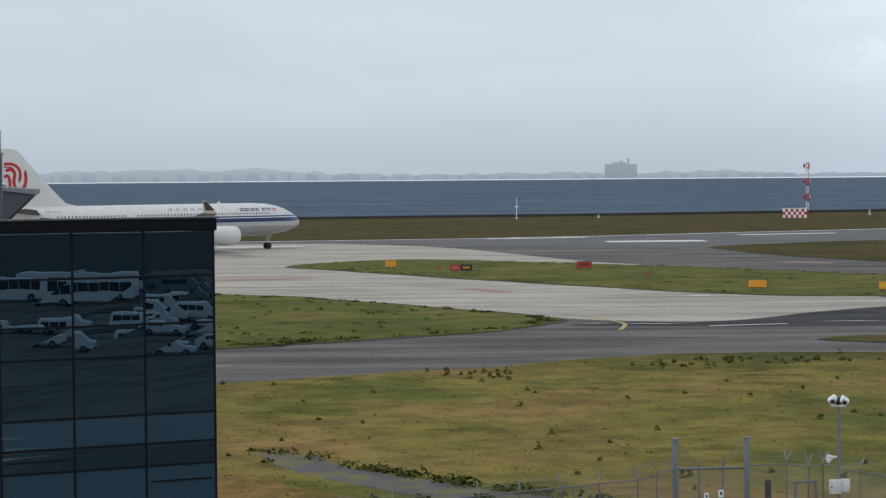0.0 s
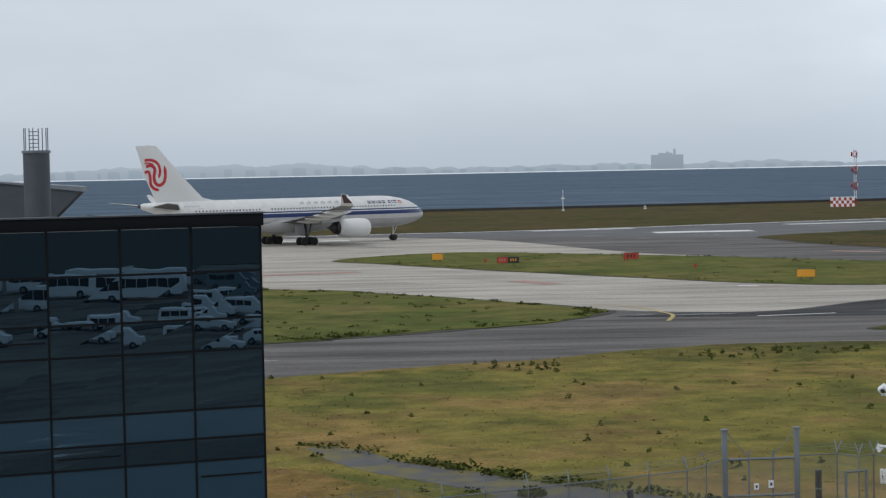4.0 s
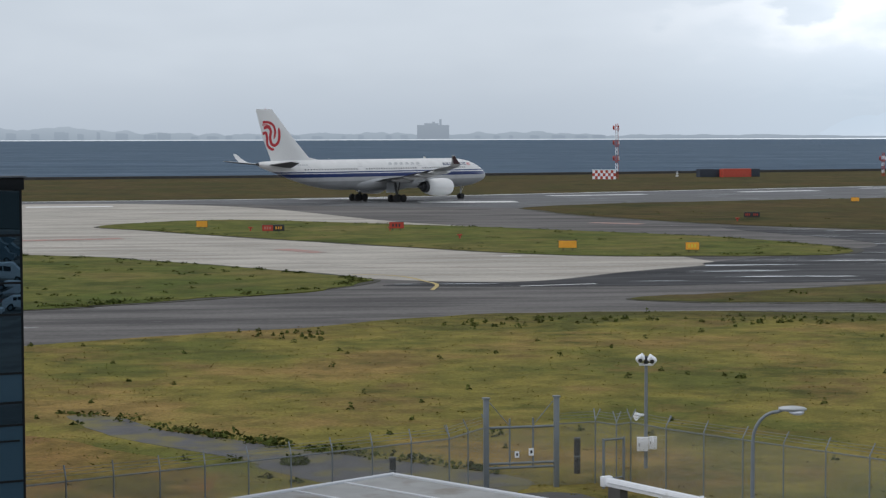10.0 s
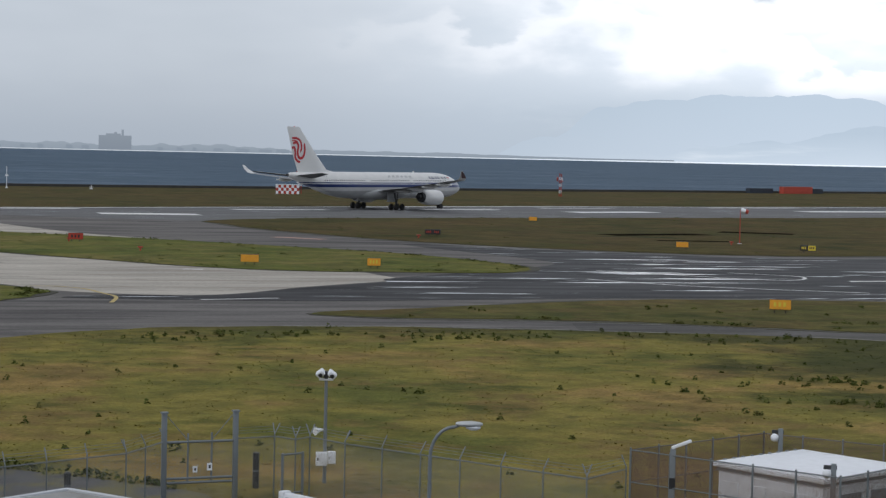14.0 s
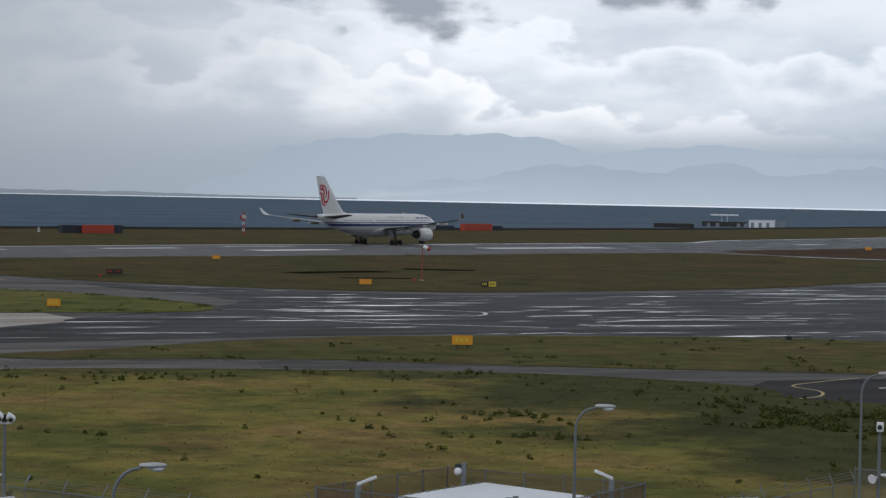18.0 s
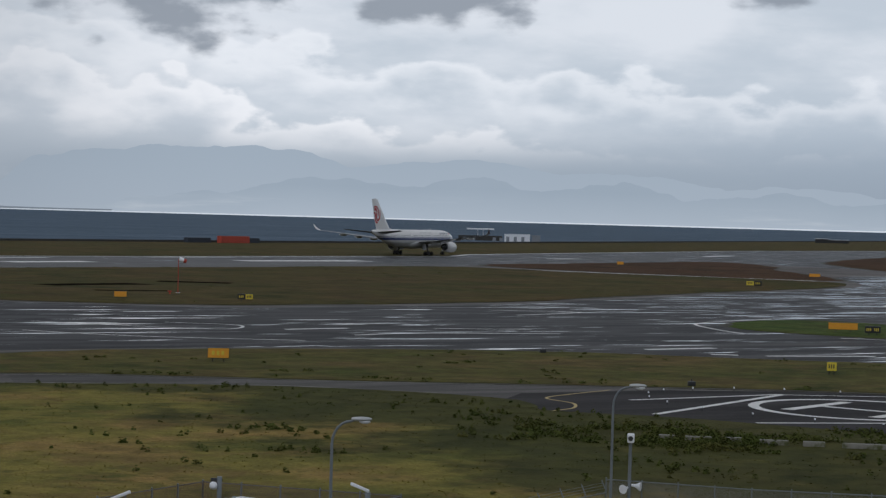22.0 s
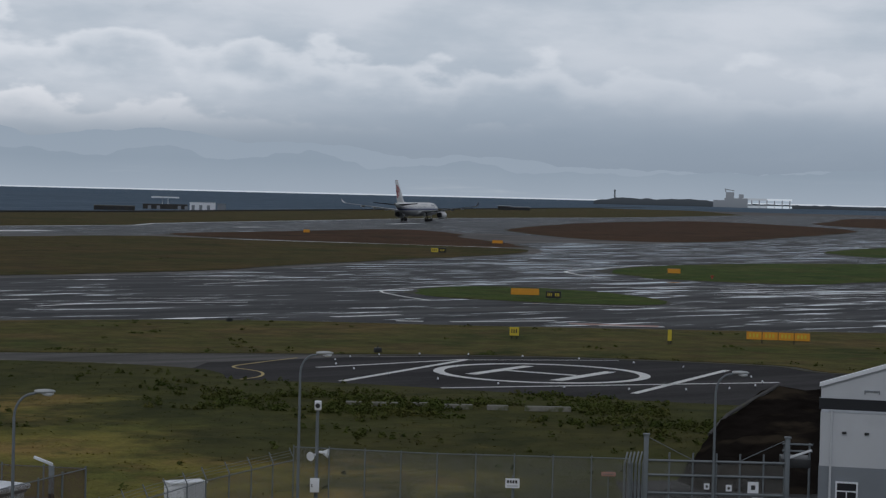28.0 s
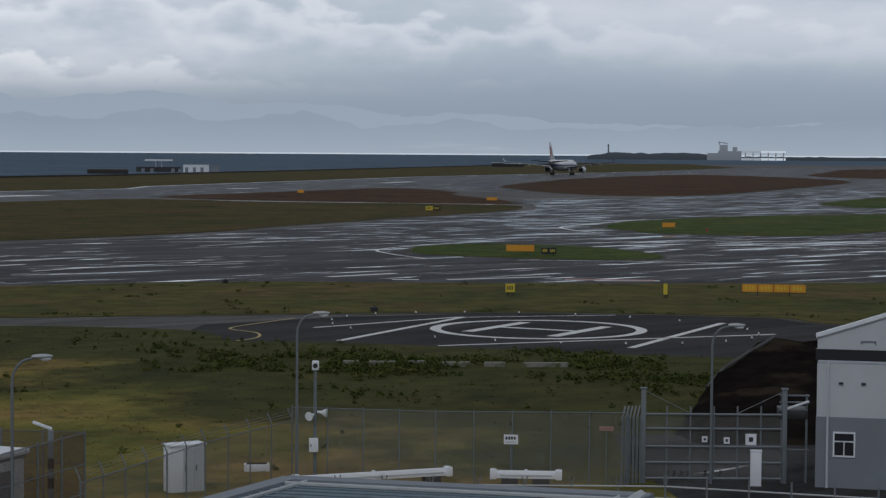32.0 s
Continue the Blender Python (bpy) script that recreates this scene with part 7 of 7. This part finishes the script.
# ---- weeds and grass tufts ----
def inside(p, poly):
    x, y = p
    hit = False
    j = len(poly) - 1
    for i in range(len(poly)):
        (xi, yi), (xj, yj) = poly[i], poly[j]
        if (yi > y) != (yj > y) and x < (xj - xi) * (y - yi) / (yj - yi) + xi:
            hit = not hit
        j = i
    return hit


def tufts(name, count, area, keep, height, spread, blades, mat, label, seed, leaf=0.09):
    """Many small plants of bent blades, as one growth."""
    rng = random.Random(seed)
    verts, faces = [], []
    (x0, x1), (y0, y1) = area
    made = tries = 0
    while made < count and tries < count * 90:
        tries += 1
        p = (rng.uniform(x0, x1), rng.uniform(y0, y1))
        k = keep(p)
        if rng.random() > k:
            continue
        made += 1
        size = rng.uniform(0.6, 1.25) * (0.7 + 0.5 * k)
        for _ in range(blades):
            # small tilted leaves in a low, uneven dome
            a = rng.uniform(0, 2 * math.pi)
            q = math.sqrt(rng.random())
            r = spread * size * q
            h = 0.03 + height * size * rng.random() * math.sqrt(max(0.05, 1 - q * q))
            w = leaf * rng.uniform(0.6, 1.3)
            cx, cy = p[0] + r * math.cos(a), p[1] + r * math.sin(a)
            e = rng.uniform(0, 2 * math.pi)
            ux, uy, uz = math.cos(e) * w, math.sin(e) * w, rng.uniform(-0.3, 0.5) * w
            vx, vy, vz = -math.sin(e) * w * 0.5, math.cos(e) * w * 0.5, rng.uniform(0.2, 0.9) * w
            i = len(verts)
            verts += [(cx - ux, cy - uy, h - uz * 0.5), (cx + vx, cy + vy, h + vz), (cx + ux, cy + uy, h + uz), (cx - vx, cy - vy, max(0.02, h - vz))]
            faces.append((i, i + 1, i + 2, i + 3))
    ob = new(name, mesh_of(name, verts, faces, M[mat]))
    return tagged(ob, label, "weeds", kind="stuff")


NEAR = GRASS["near"]


def near_edge(x):
    pts = [(-40, 106), (-14, 118), (0, 126), (15, 135), (28, 136.3), (45, 132.5), (62, 126), (72, 115)]
    for (xa, ya), (xb, yb) in zip(pts, pts[1:]):
        if xa <= x <= xb:
            return ya + (yb - ya) * (x - xa) / (xb - xa)
    return 110


def weed_keep(p):
    if not inside(p, NEAR) or inside(p, TRACK) or p[1] < 62:
        return 0
    n = noise.noise((p[0] * 0.11, p[1] * 0.16, 1.7)) + 0.6 * noise.noise((p[0] * 0.45, p[1] * 0.45, 4.4))
    k = 0.0012 + 0.02 * max(0, n - 0.35)
    gap = near_edge(p[0]) - p[1]
    if p[0] > 0 and gap < 10:
        k += 0.10 * max(0, n - 0.05)
    if 38 < p[0] < 50 and 88 < p[1] < 103:
        k += 0.4 * max(0, n - 0.12)
    if p[0] > 57 and p[1] > 66:
        k += 0.40 * max(0, n - 0.02) + (0.4 if p[0] > 62 and 0 < (p[0] + p[1] * 0.85 - 139) < 12 and n > -0.1 else 0)
    return min(1, k)


def track_side(p):
    if inside(p, TRACK) or not inside(p, NEAR):
        return 0
    near = min((Vector(p) - Vector(q)).length for q in TRACK)
    near2 = min(abs((Vector(a) - Vector(p)).length + (Vector(b) - Vector(p)).length - (Vector(a) - Vector(b)).length) for a, b in zip(TRACK[:6], TRACK[1:7]))
    return 0.9 if near2 < 0.10 else 0.12 if near < 1.3 else 0


tufts("weeds", 1900, ((-22, 92), (60, 138)), weed_keep, 0.42, 0.22, 24, "leaf", "dark green weeds dotted over the meadow", 21, leaf=0.07)
tufts("track_weeds", 48, ((-12, 10), (68, 92)), track_side, 0.30, 0.5, 30, "leaf", "dark weeds along the broken track", 22)


def straw_keep(p):
    if not inside(p, NEAR) or inside(p, TRACK) or p[1] < 58:
        return 0
    return 0.35 + 0.6 * max(0, noise.noise((p[0] * 0.3, p[1] * 0.3, 8.8)))


tufts("meadow_blades", 5500, ((-24, 92), (58, 137)), straw_keep, 0.07, 0.35, 5, "near_grass", "short straw-coloured grass blades", 23, leaf=0.05)


def strip_keep(p):
    if not inside(p, GRASS["strip"]):
        return 0
    n = noise.noise((p[0] * 0.2, p[1] * 0.2, 2.2))
    edge = 1 if not inside((p[0] + 0.5, p[1] - 2.2), GRASS["strip"]) else 0
    return min(1, 0.25 * max(0, n - 0.2) + 0.5 * edge * max(0, n + 0.1))


tufts("strip_weeds", 380, ((28, 170), (70, 163)), strip_keep, 0.34, 0.5, 18, "leaf", "dark weeds on the grass strip", 24)


def island_keep(poly):
    def keep(p):
        if not inside(p, poly):
            return 0
        edge = not all(inside((p[0] + dx, p[1] + dy), poly) for dx, dy in ((1.2, 0), (-1.2, 0), (0, 1.6), (0, -1.6)))
        return (0.8 if edge else 0.02) * max(0.0, 0.15 + noise.noise((p[0] * 0.3, p[1] * 0.3, 6)))
    return keep


tufts("island_weeds", 260, ((-30, 10), (142, 212)), island_keep(GRASS["left"]), 0.30, 0.5, 18, "leaf", "weeds along the edge of the grass island", 25)
tufts("island_weeds", 260, ((-22, 64), (199, 296)), island_keep(GRASS["middle"]), 0.26, 0.7, 14, "leaf", "weeds along the edge of the grass island", 26)
tufts("island_weeds", 260, ((46, 300), (238, 425)), island_keep(GRASS["runway_side"]), 0.28, 1.1, 14, "leaf", "weeds along the edge of the runway grass", 27)
for at, s in (((1.4, 74.0), 0.55), ((31.6, 55.3), 0.8)):
    rng = random.Random(int(at[0] * 100))
    verts, faces = [], []
    for _ in range(420):
        d = Vector((rng.gauss(0, 1), rng.gauss(0, 1), abs(rng.gauss(0, 0.8)))).normalized() * rng.uniform(0.5, 1.0)
        c = Vector((at[0], at[1], 0.05)) + Vector((d.x * s, d.y * s, d.z * s * 0.75))
        u = Vector((rng.uniform(-1, 1), rng.uniform(-1, 1), rng.uniform(-1, 1))).normalized() * 0.1
        v = u.cross(d).normalized() * 0.05
        i = len(verts)
        verts += [c - u, c + v, c + u, c - v]
        faces.append((i, i + 1, i + 2, i + 3))
    ob = thing("bush", (0, 0, 0), 0, "small dark green bush by the fence", "bush", "bushes")
    part("leaves", mesh_of("leaves", verts, faces, M["leaf"]), M["leaf"], ob)
    part("stem", T(((at[0], at[1], -0.1), (at[0] + 0.05, at[1], s * 0.5), 0.03)), M["mound"], ob)


def motions():
    rows = [(0, -47.6, 333.0, 39.6), (1, -45.8, 334.1, 39.6), (2, -42.8, 335.9, 39.6), (3, -39.4, 338.0, 39.6), (4.5, -31.2, 342.9, 39.6), (6, -21.0, 349.0, 39.6), (7, -12.2, 355.4, 39.5),
            (8, -2.0, 361.6, 39.5), (9, 9.8, 368.6, 39.5), (10, 23.0, 375.6, 39.4), (11, 37.7, 384.5, 39.2), (13, 73.1, 407.0, 38.6), (16, 139.4, 450.0, 37.4), (19, 217.5, 494.3, 36.4),
            (23, 343.1, 563.8, 34.4), (26, 451.6, 621.5, 34.0), (29, 574.0, 688.0, 33.8), (32, 728.0, 781.0, 33.4)]
    walk(airliner, [(t, pose(x, y, 0.0, 0, 0, a)) for t, x, y, a in rows])


motions()
